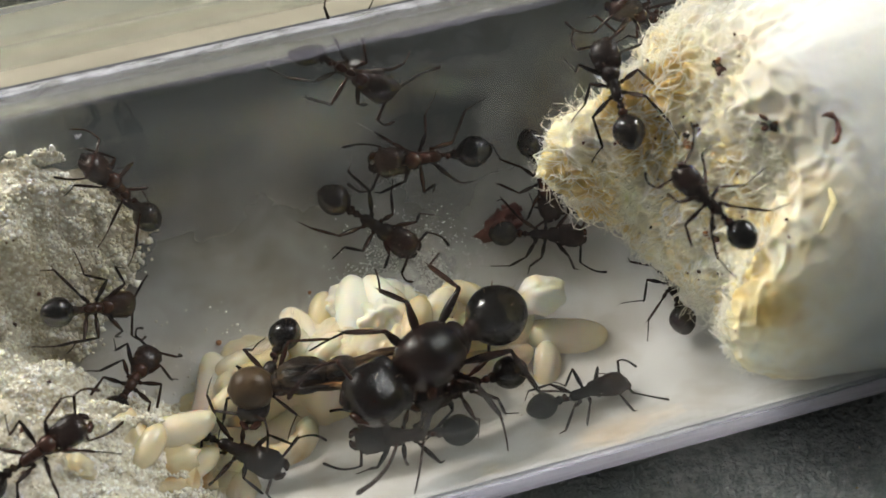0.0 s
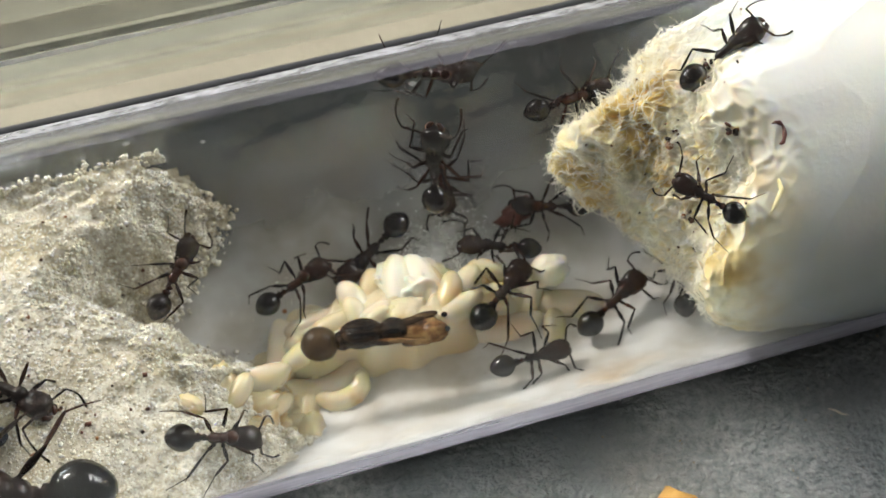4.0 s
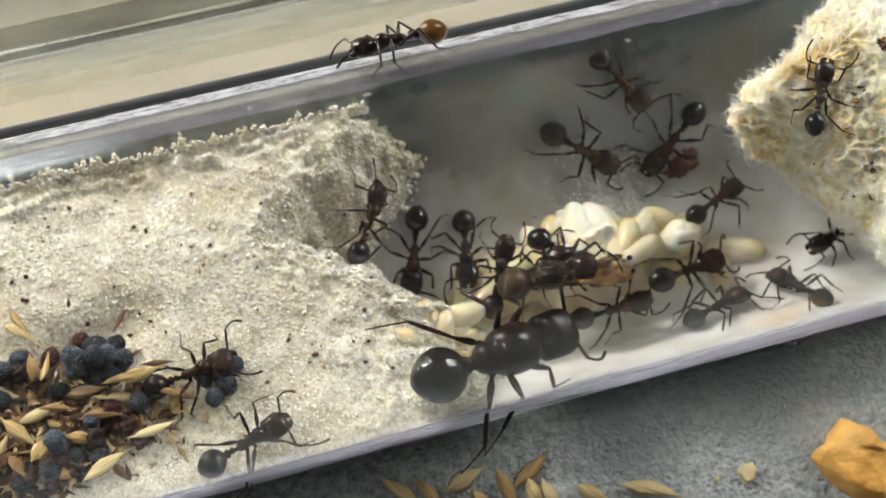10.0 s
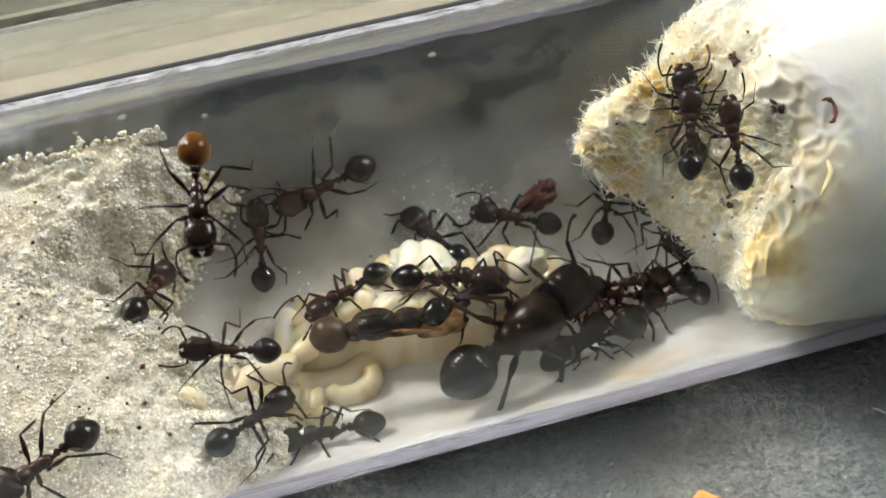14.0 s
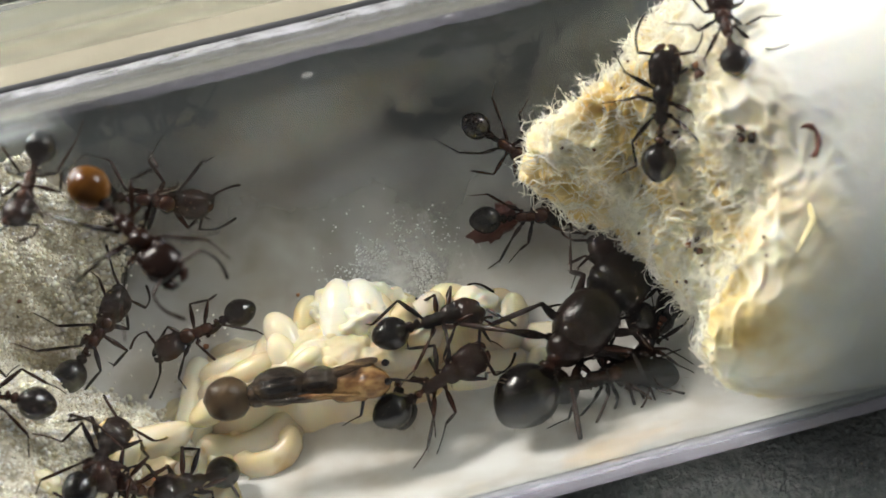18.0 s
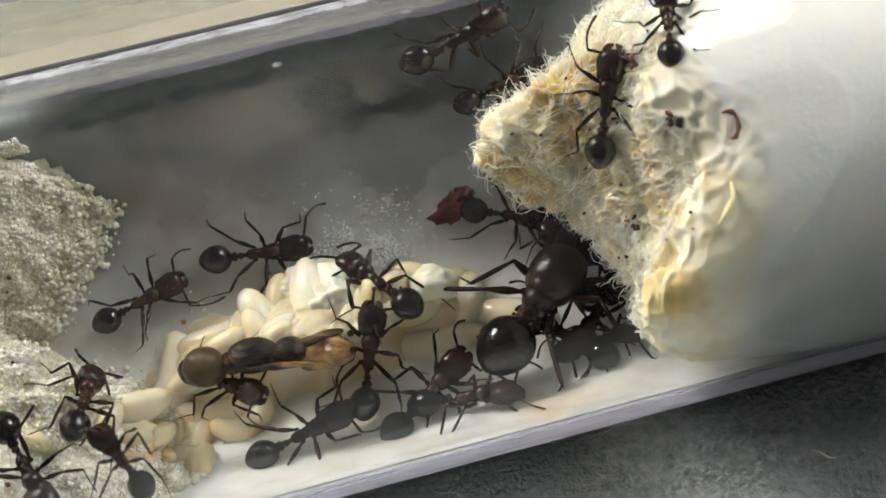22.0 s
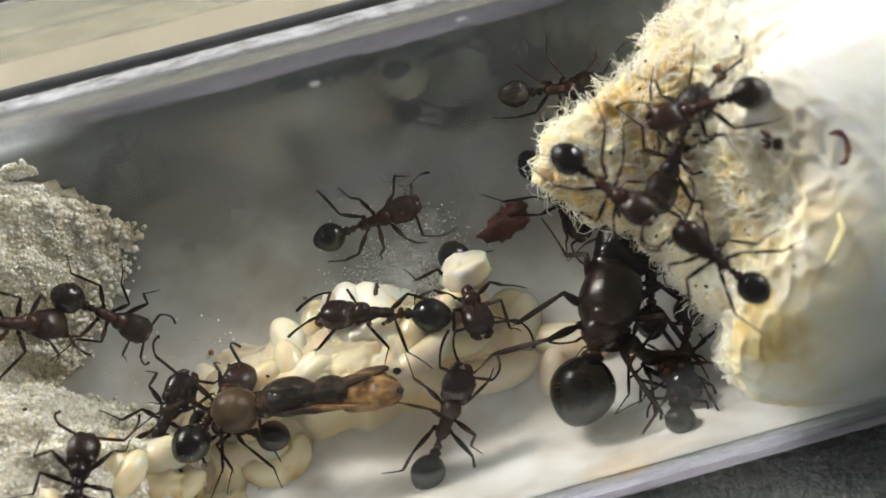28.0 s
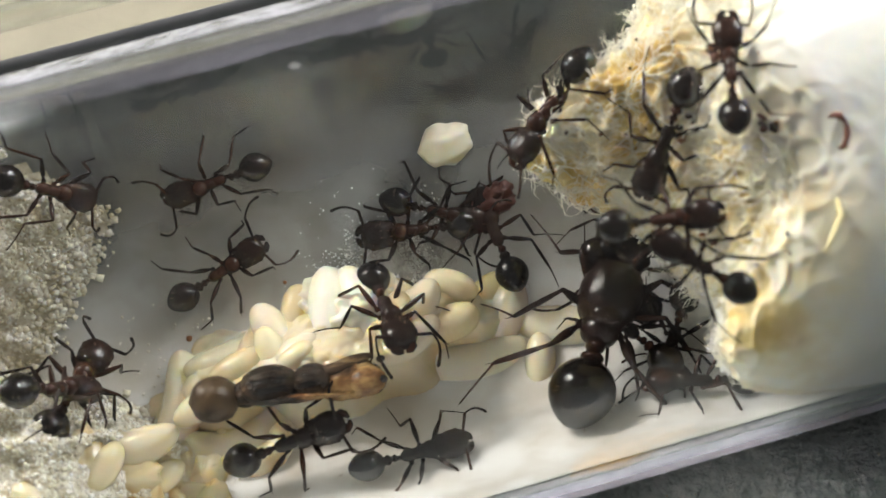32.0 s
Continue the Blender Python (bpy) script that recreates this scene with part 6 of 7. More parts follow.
    go(WORKERS[9], [(0, 1.292, 0.329, 0.204, 25, 7, -14), (1, 1.349, 0.193, 0.214, -4, 1, -20), (1.33, 1.295, 0.203, 0.216, -0, 5, 38), (1.67, 1.241, 0.213, 0.217, 5, 4, 96),
        (2, 1.186, 0.223, 0.219, 7, -1, 155), (5, 1.020, 0.225, 0.242, 11, -3, 167), (6, 0.901, -0.024, 0.360, 2, -25, -139), (7, 0.667, -0.285, 0.438, -21, 16, -103),
        (7.5, 0.757, -0.355, 0.377, -3, 25, -61), (8, 0.847, -0.425, 0.316, 17, 21, -18), (9, 0.907, -0.442, 0.296, 20, 14, -1), (10, 0.988, -0.504, 0.308, -31, 10, 16),
        (10.5, 1.062, -0.438, 0.282, -8, 7, 81), (11, 1.137, -0.372, 0.256, 0, -15, 142), (11.5, 1.203, -0.214, 0.249, 7, -2, 82), (12, 1.270, -0.055, 0.243, -1, 10, 21),
        (13, 1.208, -0.428, 0.248, -2, 11, 29), (14, 1.068, -0.417, 0.265, 16, 6, 27), (17, 1.211, -0.368, 0.245, 9, 9, 11), (18, 1.368, -0.383, 0.220, -4, 6, 3),
        (18.33, 1.405, -0.362, 0.218, -8, 3, -55), (18.67, 1.442, -0.342, 0.216, -7, -2, -113), (19, 1.479, -0.321, 0.213, -2, -4, -171), (19.33, 1.328, -0.397, 0.259, -5, 13, 132),
        (19.67, 1.178, -0.473, 0.304, -22, 19, 71), (20, 1.027, -0.550, 0.349, -36, 8, 11), (21, 1.314, -0.513, 0.317, -32, 11, 18), (22, 1.578, -0.402, 0.238, -25, 1, 2),
        (23, 1.423, -0.510, 0.313, -31, 11, 18), (24, 1.405, -0.549, 0.348, -36, 6, 9), (25, 1.514, -0.549, 0.348, -34, 14, 19), (26, 1.753, -0.258, 0.202, 1, 0, 63),
        (27.5, 2.600, 0.000, 0.700, 0, -0, 0), (32, 2.600, 0.000, 0.700, 0, -0, 0)])
    go(WORKERS[10], [(0, 1.483, 0.214, 1.317, -24, -9, 88), (0.67, 1.550, 0.247, 1.359, -16, -26, 35), (1.33, 1.617, 0.281, 1.402, 5, -28, -25), (2, 1.685, 0.314, 1.445, 18, -14, -80),
        (3.5, 1.829, 0.202, 1.558, 7, -25, -13), (5, 1.974, 0.090, 1.671, -9, -20, 57), (7.5, 1.926, -0.063, 0.935, -11, -7, 127), (10, 1.878, -0.215, 0.199, -0, -0, -164),
        (10.5, 1.783, -0.206, 0.399, -35, -1, 154), (11, 1.687, -0.197, 0.599, -62, -24, 119), (12, 1.600, -0.115, 0.974, -42, -52, 98), (17, 1.619, 0.069, 1.368, -19, -32, 84),
        (18, 1.648, 0.048, 1.381, -11, -36, 71), (19, 1.655, 0.038, 1.385, -12, -36, 72), (20, 1.649, 0.046, 1.382, -13, -36, 74), (21, 1.659, 0.029, 1.378, -9, -38, 67),
        (22, 1.657, 0.025, 1.377, -8, -38, 66), (23, 1.644, -0.021, 1.316, 9, -42, 40), (24, 1.644, -0.029, 1.302, 16, -41, 30), (25, 1.634, -0.021, 1.300, 14, -41, 34),
        (25.33, 1.634, -0.011, 1.312, 41, -14, -22), (25.67, 1.635, -0.001, 1.323, 36, 22, -65), (26, 1.635, 0.009, 1.335, -1, 41, -128), (32, 1.626, 0.006, 1.320, -3, 42, -131)])
    go(WORKERS[11], [(0, 1.555, -0.413, 1.550, 161, -26, 128), (1, 1.573, -0.438, 1.534, 158, -26, 133), (2, 1.561, -0.452, 1.523, 154, -24, 139), (5, 1.655, -0.438, 1.534, 154, -22, 144),
        (5.5, 1.466, -0.468, 1.510, 173, -36, 103), (6, 1.278, -0.499, 1.487, -160, -34, 57), (7, 1.311, -0.383, 1.568, 177, -29, 97), (8, 1.149, -0.280, 1.617, 177, -22, 99),
        (9, 1.258, -0.296, 1.611, -167, -19, 54), (10, 1.298, -0.169, 1.651, -173, -12, 60), (11, 1.329, 0.043, 1.671, -180, -1, 72), (11.5, 1.105, -0.151, 1.630, 170, -11, 115),
        (12, 0.881, -0.345, 1.589, 155, -10, 158), (12.5, 1.113, -0.359, 1.581, 168, -25, 118), (13, 1.345, -0.373, 1.574, -171, -28, 71), (14, 1.426, -0.244, 1.630, -174, -19, 72),
        (16.2, 3.000, -0.100, 1.400, -165, -24, 57), (21.6, 3.000, -0.100, 1.400, -165, -24, 57), (23, 1.309, -0.361, 1.580, -165, -24, 57), (25, 1.474, -0.409, 1.553, -162, -26, 54),
        (26, 1.546, -0.282, 1.617, -178, -22, 84), (29, 1.582, -0.540, 1.451, 148, -28, 143), (30, 1.592, -0.529, 1.461, 153, -32, 134), (31, 1.616, -0.521, 1.468, 164, -37, 116),
        (32, 1.535, -0.505, 1.482, 151, -26, 142)])
    go(WORKERS[12], [(0, 1.782, -0.101, 0.201, 1, 0, 85), (1, 1.811, -0.107, 0.202, 1, 0, 96), (2, 1.793, -0.110, 0.199, 1, -0, 102), (5, 1.826, -0.308, 0.380, -25, -49, 76),
        (7, 0.118, -0.310, 0.391, 15, -24, 16), (7.5, 0.103, -0.377, 0.351, 27, -3, -25), (8, 0.089, -0.444, 0.311, 22, 20, -64), (8.5, 0.106, -0.392, 0.343, 29, -2, -25),
        (9, 0.122, -0.340, 0.375, 19, -23, 16), (10.33, -0.184, -0.051, 0.553, 2, -26, 73), (11.67, -0.489, 0.238, 0.731, -10, -15, 128), (13, -0.795, 0.527, 0.909, -8, 1, 178),
        (14.5, -2.000, 0.450, 0.910, -8, 1, 178), (16, -3.300, 0.300, 0.910, -5, 1, 178), (32, -3.500, 0.300, 0.910, -5, 1, 178)])
    go(WORKERS[13], [(0, 1.891, 0.775, 0.951, -85, -37, 177), (1, 1.631, 0.753, 0.727, 43, -65, 44), (2, 1.655, 0.753, 0.726, 22, -71, 67), (3.5, 1.525, 0.741, 0.687, 68, -18, 5),
        (5, 1.396, 0.730, 0.648, 58, 41, -22), (5.33, 1.261, 0.732, 0.655, -20, 65, -112), (5.67, 1.127, 0.735, 0.662, -65, 26, -168), (6, 0.993, 0.737, 0.670, -66, -23, 170),
        (6.5, 0.951, 0.758, 0.755, -48, 40, -152), (7, 0.909, 0.778, 0.840, 44, 43, -48), (8, 0.821, 0.775, 0.811, 26, 52, -70), (9, 0.755, 0.764, 0.778, 52, 66, -35),
        (10, 0.837, 0.759, 0.720, 41, 37, -46), (11, 1.593, 0.714, 0.607, 20, 62, -68), (11.5, 1.612, 0.270, 0.407, 19, 29, -32), (12, 1.631, -0.174, 0.208, -0, 2, -1),
        (13, 1.466, -0.151, 0.218, -0, 5, 2), (14, 1.408, -0.166, 0.226, -1, 6, -4), (22, 0.955, -0.517, 0.319, -33, -6, -10), (24, -0.860, 0.042, 0.878, -19, 17, -20),
        (25, -0.716, 0.302, 0.769, 53, 27, 29), (26, -0.765, 0.432, 0.895, 5, 12, -27), (29, -0.667, 0.136, 0.640, 13, 57, 22), (30, -0.579, -0.034, 0.653, -3, 36, 11),
        (31, -0.539, 0.078, 0.411, -8, 38, -5), (32, -0.515, -0.038, 0.696, -19, 65, 21)])
    go(WORKERS[14], [(0, 1.206, -0.463, 0.277, -30, 2, 3), (1, 1.248, -0.449, 0.268, -27, 10, 20), (2, 1.377, -0.488, 0.297, -31, 7, 11), (5, 0.797, -0.435, 0.325, 27, 11, 6),
        (6, 1.170, -0.433, 0.251, -7, 9, 5), (7, 1.182, -0.427, 0.247, -4, 10, 11), (8, 1.486, -0.367, 0.219, -4, 5, 25), (9, 1.481, -0.402, 0.238, -22, 12, 27),
        (9.5, 1.474, -0.466, 0.284, -10, 28, 67), (10, 1.467, -0.531, 0.331, 13, 32, 113), (11, 1.656, -0.521, 0.322, 30, 17, 153), (11.5, 1.705, -0.484, 0.294, 3, 31, 93),
        (12, 1.754, -0.446, 0.266, -23, 17, 34), (14, 1.742, -0.173, 0.207, 1, -0, 94), (17, 1.689, -0.091, 0.207, 1, 0, 83), (18, 1.753, -0.069, 0.204, 1, 1, 66),
        (19, 1.744, -0.056, 0.201, 1, 1, 72), (20, 1.780, -0.084, 0.199, 1, 0, 66), (21, 1.749, -0.058, 0.200, 1, 0, 77), (22, 1.745, -0.050, 0.207, 1, 0, 77),
        (23, 1.739, -0.052, 0.201, 1, 1, 75), (24, 1.745, -0.088, 0.201, 1, 1, 71), (24.5, 1.769, -0.239, 0.217, -13, -1, 21), (25, 1.793, -0.390, 0.232, -22, -12, -28),
        (26, 1.702, -0.472, 0.279, -11, -4, 22), (27.5, 1.605, -0.496, 0.302, -7, 19, 65), (29, 1.509, -0.520, 0.324, 15, 32, 118), (30, 1.702, -0.511, 0.317, 29, 19, 150),
        (31, 1.743, -0.526, 0.330, 28, 23, 143), (32, 1.700, -0.567, 0.368, 36, 16, 159)])
    go(WORKERS[15], [(0, 0.576, -0.470, 0.338, -33, -10, 173), (0.33, 0.866, -0.422, 0.298, -18, -19, 121), (0.67, 1.156, -0.375, 0.259, -2, -12, 68), (1, 1.446, -0.327, 0.219, 3, 4, 19),
        (2, 1.481, -0.312, 0.213, 3, 3, 28), (5, 1.455, -0.220, 0.223, 3, 4, 32), (6, 1.604, -0.140, 0.206, 2, 1, 56), (6.5, 1.590, 0.235, 0.317, 27, 1, 20),
        (7, 1.576, 0.609, 0.427, 48, 16, -14), (7.33, 1.495, 0.608, 0.426, 21, 46, -62), (7.67, 1.413, 0.607, 0.425, -31, 40, -133), (8, 1.332, 0.605, 0.423, -49, 6, -175),
        (9, 1.227, 0.674, 0.525, -53, -27, 161), (10, 1.158, 0.527, 0.339, -34, 26, -148), (11, 0.959, 0.473, 0.292, -9, 36, -105), (12, 0.894, 0.569, 0.380, -44, 13, -167),
        (13, 0.671, 0.586, 0.400, -48, 2, -178), (13.5, 0.646, 0.437, 0.329, -17, -0, 146), (14, 0.620, 0.288, 0.258, 9, 15, 113), (25, 0.632, -0.407, 0.374, 20, -28, 67),
        (26, 0.657, -0.454, 0.341, 19, -27, 67), (29, 0.741, -0.367, 0.377, 28, -14, 51), (30, 0.889, -0.145, 0.386, 19, 14, 67), (31, 0.976, -0.084, 0.341, 14, 18, 66),
        (32, 1.153, 0.240, 0.220, 4, 6, 94)])
    go(WORKERS[16], [(0, 0.835, -0.328, 0.364, -22, -17, -172), (0.33, 0.861, -0.313, 0.361, 2, -24, 130), (0.67, 0.886, -0.297, 0.359, 21, -9, 74), (1, 0.911, -0.282, 0.356, 20, 14, 24),
        (2, 0.775, -0.068, 0.391, 6, -1, 81), (5, 1.015, -0.152, 0.329, 6, 20, 27), (6, 1.089, -0.199, 0.298, 10, 15, 32), (7, 1.115, -0.196, 0.291, 10, 13, 38),
        (8, 1.031, -0.210, 0.318, 12, 15, 33), (9, 0.920, -0.253, 0.357, 13, 19, 16), (10, 0.903, -0.277, 0.356, 15, 19, 13), (10.5, 0.786, -0.270, 0.404, 21, -5, 69),
        (11, 0.669, -0.264, 0.451, 4, -23, 129), (12, 0.626, -0.187, 0.474, 7, 2, 86), (13, 0.583, -0.111, 0.497, -8, 22, 41), (17, 0.764, -0.317, 0.394, 26, 12, 16),
        (18, 0.721, -0.298, 0.417, 27, 8, 22), (19, 0.765, -0.222, 0.429, 22, 3, 62), (20, 0.936, -0.077, 0.362, 11, 22, 61), (21, 0.944, 0.008, 0.331, 8, 23, 69),
        (22, 0.763, 0.038, 0.388, 26, 18, 123), (23, 0.623, -0.002, 0.452, 34, 6, 156), (24, 0.603, 0.008, 0.452, 34, 1, 166), (25, 0.582, 0.032, 0.436, 34, 8, 158),
        (26, 0.589, 0.051, 0.423, 34, 8, 158), (29, 0.634, 0.078, 0.398, 33, -3, 171), (30, 0.645, 0.030, 0.425, 7, -33, -119), (31, 0.640, 0.029, 0.428, -8, -33, -92),
        (32, 0.656, 0.053, 0.409, -13, -31, -83)])
    go(WORKERS[17], [(0, 1.374, 0.543, 0.353, 7, 43, -80), (1, 1.374, 0.543, 0.353, 7, 43, -80), (2, 1.365, 0.470, 0.290, 2, 37, -87), (3.5, 1.371, 0.401, 0.248, -29, 13, -165),
        (5, 1.377, 0.332, 0.205, -16, -20, 130), (5.33, 1.386, 0.316, 0.204, -22, -7, -171), (5.67, 1.395, 0.299, 0.202, -13, 6, -113), (6, 1.404, 0.282, 0.200, 2, 4, -54),
        (7, 1.384, 0.244, 0.206, -2, -0, -49), (8, 1.297, 0.240, 0.208, -4, 0, -28), (9, 1.221, 0.290, 0.206, 2, 4, -34), (10, 1.243, 0.124, 0.229, -3, 7, 24),
        (10.33, 1.251, 0.111, 0.228, 5, 6, 84), (10.67, 1.259, 0.098, 0.228, 8, -1, 142), (11, 1.266, 0.085, 0.228, 3, -7, -159), (12, 1.200, 0.124, 0.235, 7, -6, 176),
        (13, 1.326, 0.142, 0.216, 5, -0, 142), (13.5, 1.401, 0.196, 0.210, 3, 1, 102), (14, 1.477, 0.251, 0.204, 0, 1, 63), (15.5, 1.344, 0.439, 0.329, 28, 8, 15),
        (17, 1.211, 0.628, 0.454, 43, 33, -30), (18, 1.263, 0.639, 0.469, 42, 37, -34), (19, 1.261, 0.631, 0.457, 32, 44, -48), (20, 1.236, 0.694, 0.563, 45, 46, -36),
        (20.5, 1.378, 0.710, 0.600, 62, 15, -9), (21, 1.519, 0.726, 0.637, 64, -20, 9), (22, 1.447, 0.719, 0.618, 64, -15, 8), (23, 1.384, 0.229, 1.220, 2, -28, -2),
        (24, 1.360, 0.259, 1.186, -8, -31, -4), (25, 1.387, 0.257, 1.221, -2, -28, -10), (26, 1.545, 0.679, 0.534, 58, 4, -2), (29, 1.209, 0.734, 0.659, 66, 19, -8),
        (29.33, 1.097, 0.718, 0.622, 30, 61, -60), (29.67, 0.985, 0.703, 0.585, -50, 42, -154), (30, 0.874, 0.687, 0.548, -59, -7, 176), (31, 0.533, 0.600, 0.417, -46, 19, -163),
        (32, 0.190, 0.671, 0.519, -57, 5, -177)])
    go(WORKERS[18], [(0, -3.300, -0.550, 0.880, 3, -1, 5), (5.2, -3.300, -0.550, 0.880, 3, -1, 5), (7, -1.769, -0.727, 0.842, 3, -1, 17), (8, -1.645, -0.698, 0.842, 3, -1, 17),
        (9, -1.550, -0.727, 0.848, 3, -1, 17), (10, -1.478, -0.733, 0.844, 3, -1, 16), (11, -1.180, -0.696, 0.844, 3, -1, 15), (12, -0.931, -0.695, 0.845, 3, 0, -1),
        (13, -0.814, -0.686, 0.844, 3, -0, 7), (14, -0.427, -0.560, 0.743, 22, 18, 29), (17, -0.421, -0.355, 0.753, 41, 39, 74), (18, -0.443, -0.378, 0.774, 36, 38, 68),
        (19, -0.508, -0.445, 0.837, 29, 18, 75), (20, -0.499, -0.431, 0.827, 14, 35, 38), (21, -0.487, -0.511, 0.823, -2, 35, 2), (21.5, -0.570, -0.498, 0.841, -6, 18, -36),
        (22, -0.654, -0.484, 0.860, 1, 3, -71), (23, -0.513, -0.518, 0.833, -17, 22, -33), (24, -0.404, -0.485, 0.764, -2, 50, 9), (26.5, -0.483, -0.441, 0.808, 19, 32, 53),
        (29, -0.563, -0.397, 0.852, 20, 7, 85), (29.5, -0.596, -0.362, 0.858, 10, 13, 36), (30, -0.628, -0.328, 0.863, -0, 8, -14), (32, 0.584, -0.516, 0.315, -1, 4, -1)])
    # one ant walks over the outside of the glass: x along the tube, degrees round it, heading
    crawl(WORKERS[19], [(0, 3.6, 62, 180), (6.6, 3.6, 62, 180), (7.3, 1.7, 58, 180), (8, 0.242, 58.2, 185), (9, -0.24, 35.4, 178), (10, -0.358, 51.5, 182), (10.5, -0.37, 62, 225), (11, -0.394, 73.6, 268), (12, -0.258, 83.5, 280), (13, -0.28, 88.6, 275), (14, -0.367, 97.0, 262), (17, -0.087, 92.0, 290), (18, 0.002, 96.7, 300), (19, 0.024, 100.4, 275), (20, -0.26, 105.6, 270), (21, -1.3, 112, 200), (22.5, -3.2, 112, 185), (32, -3.4, 112, 180)])
    go(WORKERS[20], [(0, 3.200, 0.000, 1.450, 180, -0, 0), (9.5, 3.200, 0.000, 1.450, 180, -0, 0), (10.25, 2.378, -0.172, 1.519, 177, 16, -68), (11, 1.556, -0.345, 1.589, 160, 18, -140),
        (12, 1.563, -0.384, 1.566, 153, -13, 161), (13, 1.570, -0.424, 1.543, 179, -33, 92), (14, 1.586, -0.316, 1.602, -178, -24, 85), (17, 1.887, 0.079, 1.668, 180, 2, 72),
        (18, 1.857, 0.127, 1.662, 179, 5, 80), (19, 1.829, 0.081, 1.668, -180, 1, 94), (20, 1.860, 0.108, 1.665, 180, 3, 87), (21, 1.860, 0.123, 1.663, -180, 4, 91),
        (22, 1.887, 0.117, 1.664, 179, 4, 74), (23, 1.876, 0.127, 1.662, 180, 5, 86), (24, 1.856, 0.119, 1.663, 180, 4, 87), (25, 1.851, 0.114, 1.664, 180, 4, 87),
        (26, 1.861, 0.128, 1.662, 179, 5, 78), (27, 1.766, 0.037, 1.660, 175, 4, 128), (28, 1.670, -0.055, 1.658, 172, 6, 179), (29, 1.575, -0.146, 1.656, 172, 9, -131),
        (30, 1.573, -0.151, 1.655, 172, 10, -131), (31, 1.667, -0.324, 1.599, 174, 24, -103), (31.33, 1.690, -0.236, 1.622, -170, 19, -40), (31.67, 1.714, -0.149, 1.645, -167, 4, 18),
        (32, 1.737, -0.061, 1.668, -178, -7, 75)])
    go(WORKERS[21], [(0, 3.200, 0.000, 1.450, 180, -0, 0), (11.5, 3.200, 0.000, 1.450, 180, -0, 0), (12, 2.208, -0.123, 1.492, 173, -12, 58), (12.5, 1.215, -0.247, 1.533, 159, -13, 119),
        (13, 0.223, -0.370, 1.575, 151, -1, 178), (14, -0.379, -0.543, 1.447, 139, -11, 168), (15.5, -0.357, -0.292, 1.558, 160, -16, 128), (17, -0.334, -0.042, 1.670, -180, -6, 89),
        (17.33, -0.319, 0.052, 1.659, -177, -6, 143), (17.67, -0.305, 0.146, 1.648, -176, -8, -163), (18, -0.291, 0.240, 1.637, -176, -11, -109), (18.5, -0.312, 0.168, 1.652, -174, -4, -161),
        (19, -0.334, 0.096, 1.667, -178, 1, 147), (19.5, -0.103, -0.198, 1.580, 173, 21, -147), (20, 0.128, -0.493, 1.492, -169, 36, -71), (21, -0.171, -0.639, 1.333, -138, 34, -32),
        (21.5, -0.194, -0.675, 1.269, -128, -26, 14), (22, -0.217, -0.711, 1.206, 157, -58, 116), (24.33, 0.335, -0.516, 1.357, -152, -45, 27), (26.67, 0.887, -0.321, 1.509, -152, -12, -21),
        (29, 1.439, -0.126, 1.660, -176, 10, -68), (30, 1.438, -0.139, 1.658, -176, 11, -69), (31, 1.455, -0.125, 1.660, -178, 11, -81), (31.5, 1.436, -0.244, 1.620, -164, 11, -43),
        (32, 1.417, -0.363, 1.579, -153, 4, -7)])
    for n, rows in enumerate((((11, 1.95, -0.25, 0.30, 150), (12.5, 1.50, -0.18, 0.22, 175), (14, 1.38, -0.22, 0.22, 160), (17, 1.56, -0.06, 0.24, 110), (19, 1.60, -0.02, 0.24, 95), (22, 1.58, -0.04, 0.24, 100), (26, 1.62, -0.06, 0.24, 80), (30, 1.64, -0.02, 0.26, 70), (32, 1.62, -0.05, 0.25, 85)),
                              ((11.5, 2.0, -0.35, 0.34, 170), (13, 1.62, -0.30, 0.25, 190), (14, 1.55, -0.30, 0.25, 200), (17, 1.62, -0.28, 0.25, 215), (19, 1.66, -0.24, 0.24, 230), (22, 1.64, -0.26, 0.25, 222), (26, 1.70, -0.34, 0.27, 250), (30, 1.66, -0.30, 0.26, 240), (32, 1.68, -0.32, 0.26, 236)),
                              ((12, 1.95, -0.2, 0.35, 160), (13.5, 1.30, -0.40, 0.26, 175), (14.2, 1.20, -0.42, 0.27, 185), (17, 1.45, -0.34, 0.25, 150), (19, 1.50, -0.33, 0.24, 140), (22, 1.48, -0.36, 0.25, 135), (26, 1.56, -0.42, 0.28, 120), (30, 1.50, -0.28, 0.30, 128), (32, 1.52, -0.30, 0.30, 120)),
                              ((13, 1.95, 0.0, 0.5, 120), (14.5, 1.66, 0.05, 0.30, 100), (17, 1.62, 0.12, 0.34, 60), (19, 1.58, 0.10, 0.34, 50), (22, 1.60, 0.11, 0.34, 55), (26, 1.58, 0.12, 0.34, 40), (30, 1.60, 0.14, 0.36, 30), (32, 1.58, 0.12, 0.35, 38)))):
        t, x, y, z, turn = rows[0]
        go(WORKERS[22 + n], [(0, 2.7, y, 0.7, 0, 0, turn), (t - 1.5, 2.7, y, 0.7, 0, 0, turn)] + [(t, x, y, z, 0, 0, turn) for t, x, y, z, turn in rows])
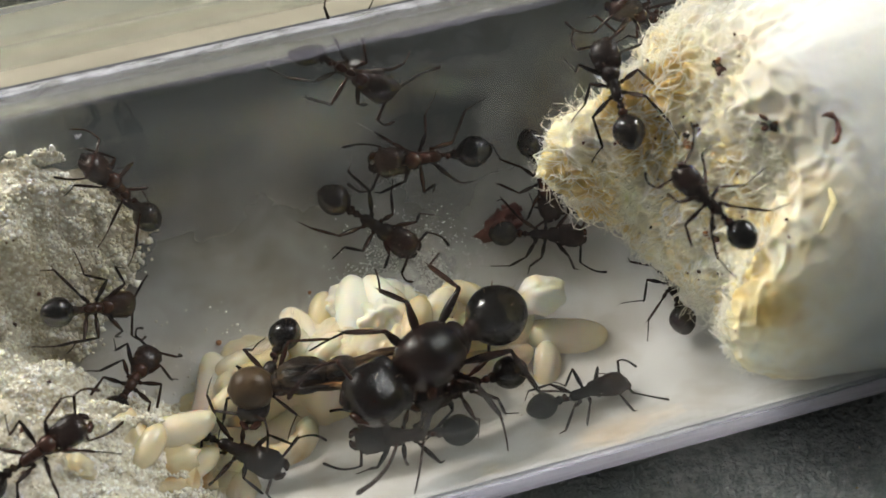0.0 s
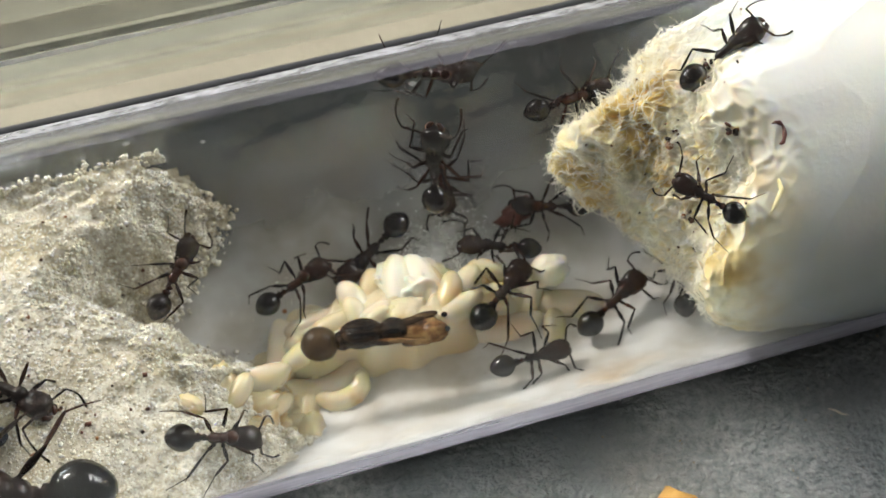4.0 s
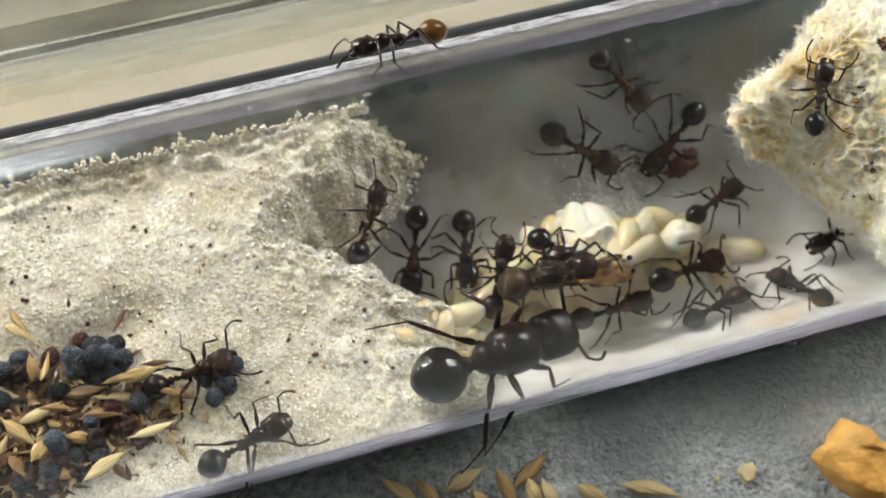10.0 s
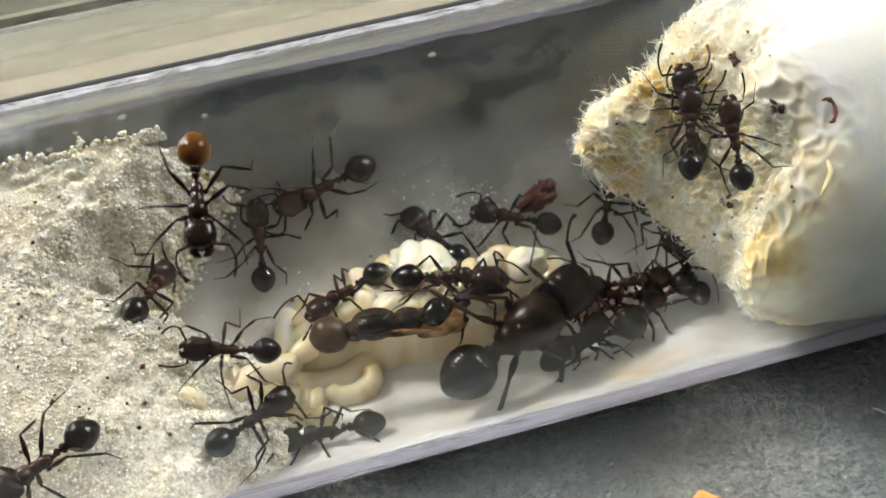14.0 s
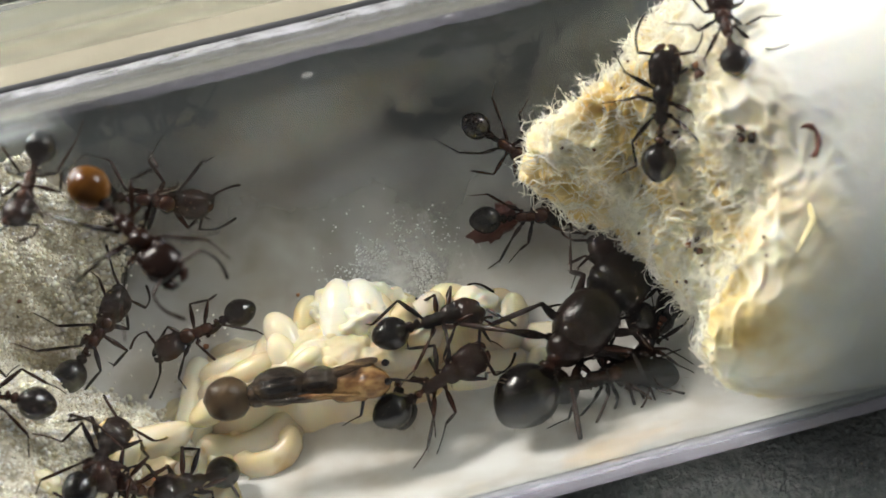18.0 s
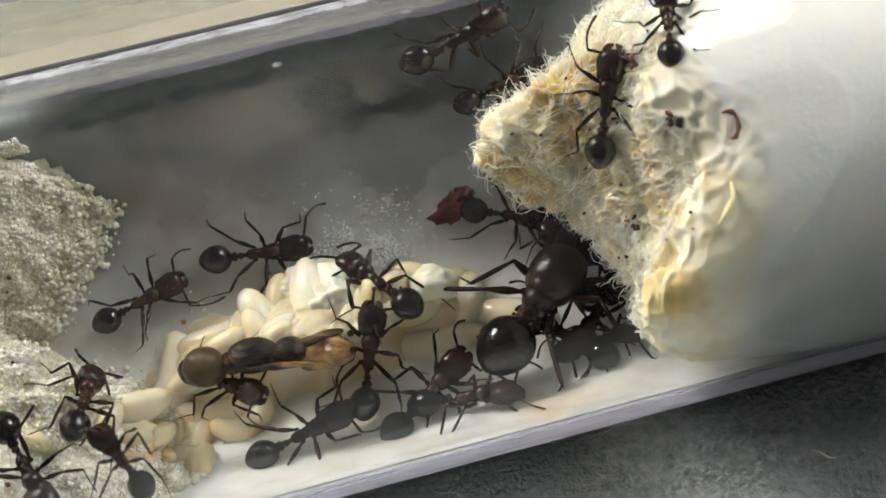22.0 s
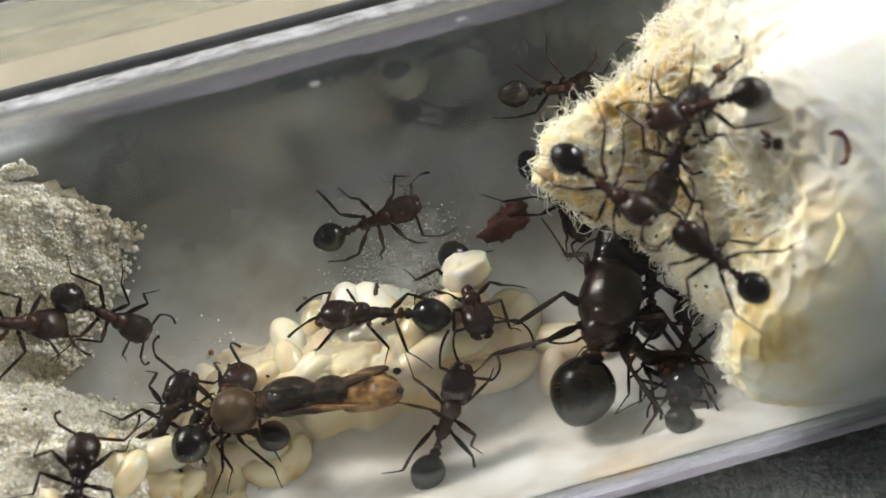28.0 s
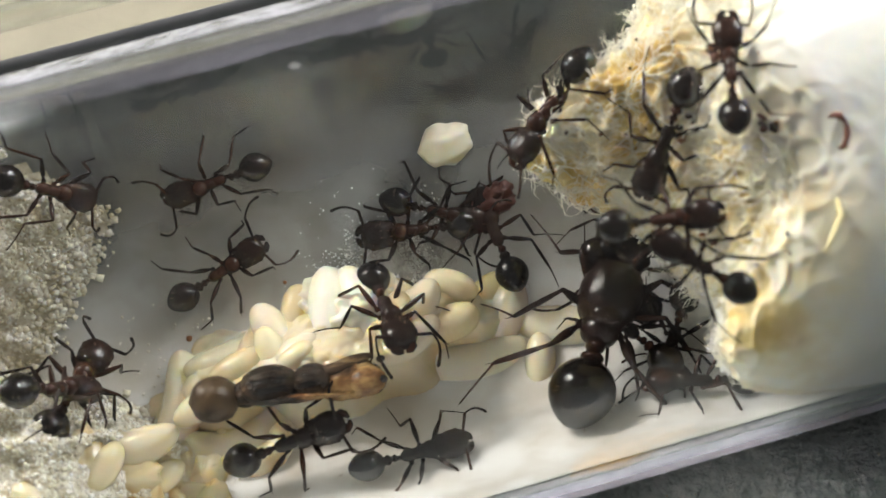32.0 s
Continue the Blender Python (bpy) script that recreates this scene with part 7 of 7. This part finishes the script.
    go(queen_ant, [(0, 0.731, -0.245, 0.595, -9, -19, -154), (1, -0.043, -0.399, 0.505, -8, -28, -160), (2, -0.878, -0.691, 0.979, -3, -0, 172), (5, -1.400, -0.642, 0.979, -3, -1, 170),
        (5.5, -1.165, -0.608, 0.981, -1, -3, 119), (6, -0.930, -0.650, 1.170, 1, -38, 68), (7, -0.772, -0.592, 0.987, 3, -1, 24), (8, -0.624, -0.686, 0.981, 3, -0, 3),
        (9, -0.611, -0.658, 0.987, 3, -1, 10), (10, -0.277, -0.633, 0.868, 16, 18, 11), (11, 0.238, -0.474, 0.491, 33, -11, 2), (12, 0.548, -0.459, 0.525, 35, -0, 12),
        (13, 0.665, -0.447, 0.510, 32, 4, 16), (14, 0.783, -0.392, 0.509, 28, 7, 27), (17, 1.146, -0.274, 0.418, 11, 12, 35), (18, 1.298, -0.248, 0.378, 7, 7, 38),
        (19, 1.351, -0.204, 0.371, 6, 6, 51), (20, 1.387, -0.191, 0.365, 4, 6, 41), (21, 1.408, -0.187, 0.364, 3, 5, 41), (22, 1.411, -0.172, 0.356, 3, 5, 41),
        (23, 1.433, -0.193, 0.357, 3, 4, 44), (24, 1.377, -0.174, 0.365, 4, 5, 49), (25, 1.423, -0.214, 0.359, 4, 4, 48), (26, 1.410, -0.169, 0.360, 4, 5, 47),
        (29, 1.378, -0.177, 0.367, 6, 4, 61), (30, 1.369, -0.193, 0.366, 6, 4, 61), (31, 1.383, -0.190, 0.359, 6, 4, 60), (32, 1.413, -0.236, 0.355, 5, 3, 57)])
    walk(white_pupa, [(t, at_cm(x, y, z, 0, 0, turn)) for t, x, y, z, turn in ((0, 1.228, 0.027, 0.227, 0), (8.5, 1.228, 0.027, 0.227, 16), (9, 1.190, 0.033, 0.239, 8), (10, 0.971, -0.061, 0.317, -11), (11, 0.991, -0.048, 0.306, -20), (12, 0.871, -0.052, 0.356, -11), (13, 0.982, 0.026, 0.292, 8), (17, 0.982, 0.026, 0.292, -19), (25.5, 0.982, 0.026, 0.292, -10), (28, 0.95, 0.22, 0.26, 15), (29, 0.992, 0.346, 0.213, -13), (30, 1.054, 0.320, 0.214, -20), (31, 1.150, 0.324, 0.208, -8), (32, 1.050, 0.628, 0.400, 11))])


motions()
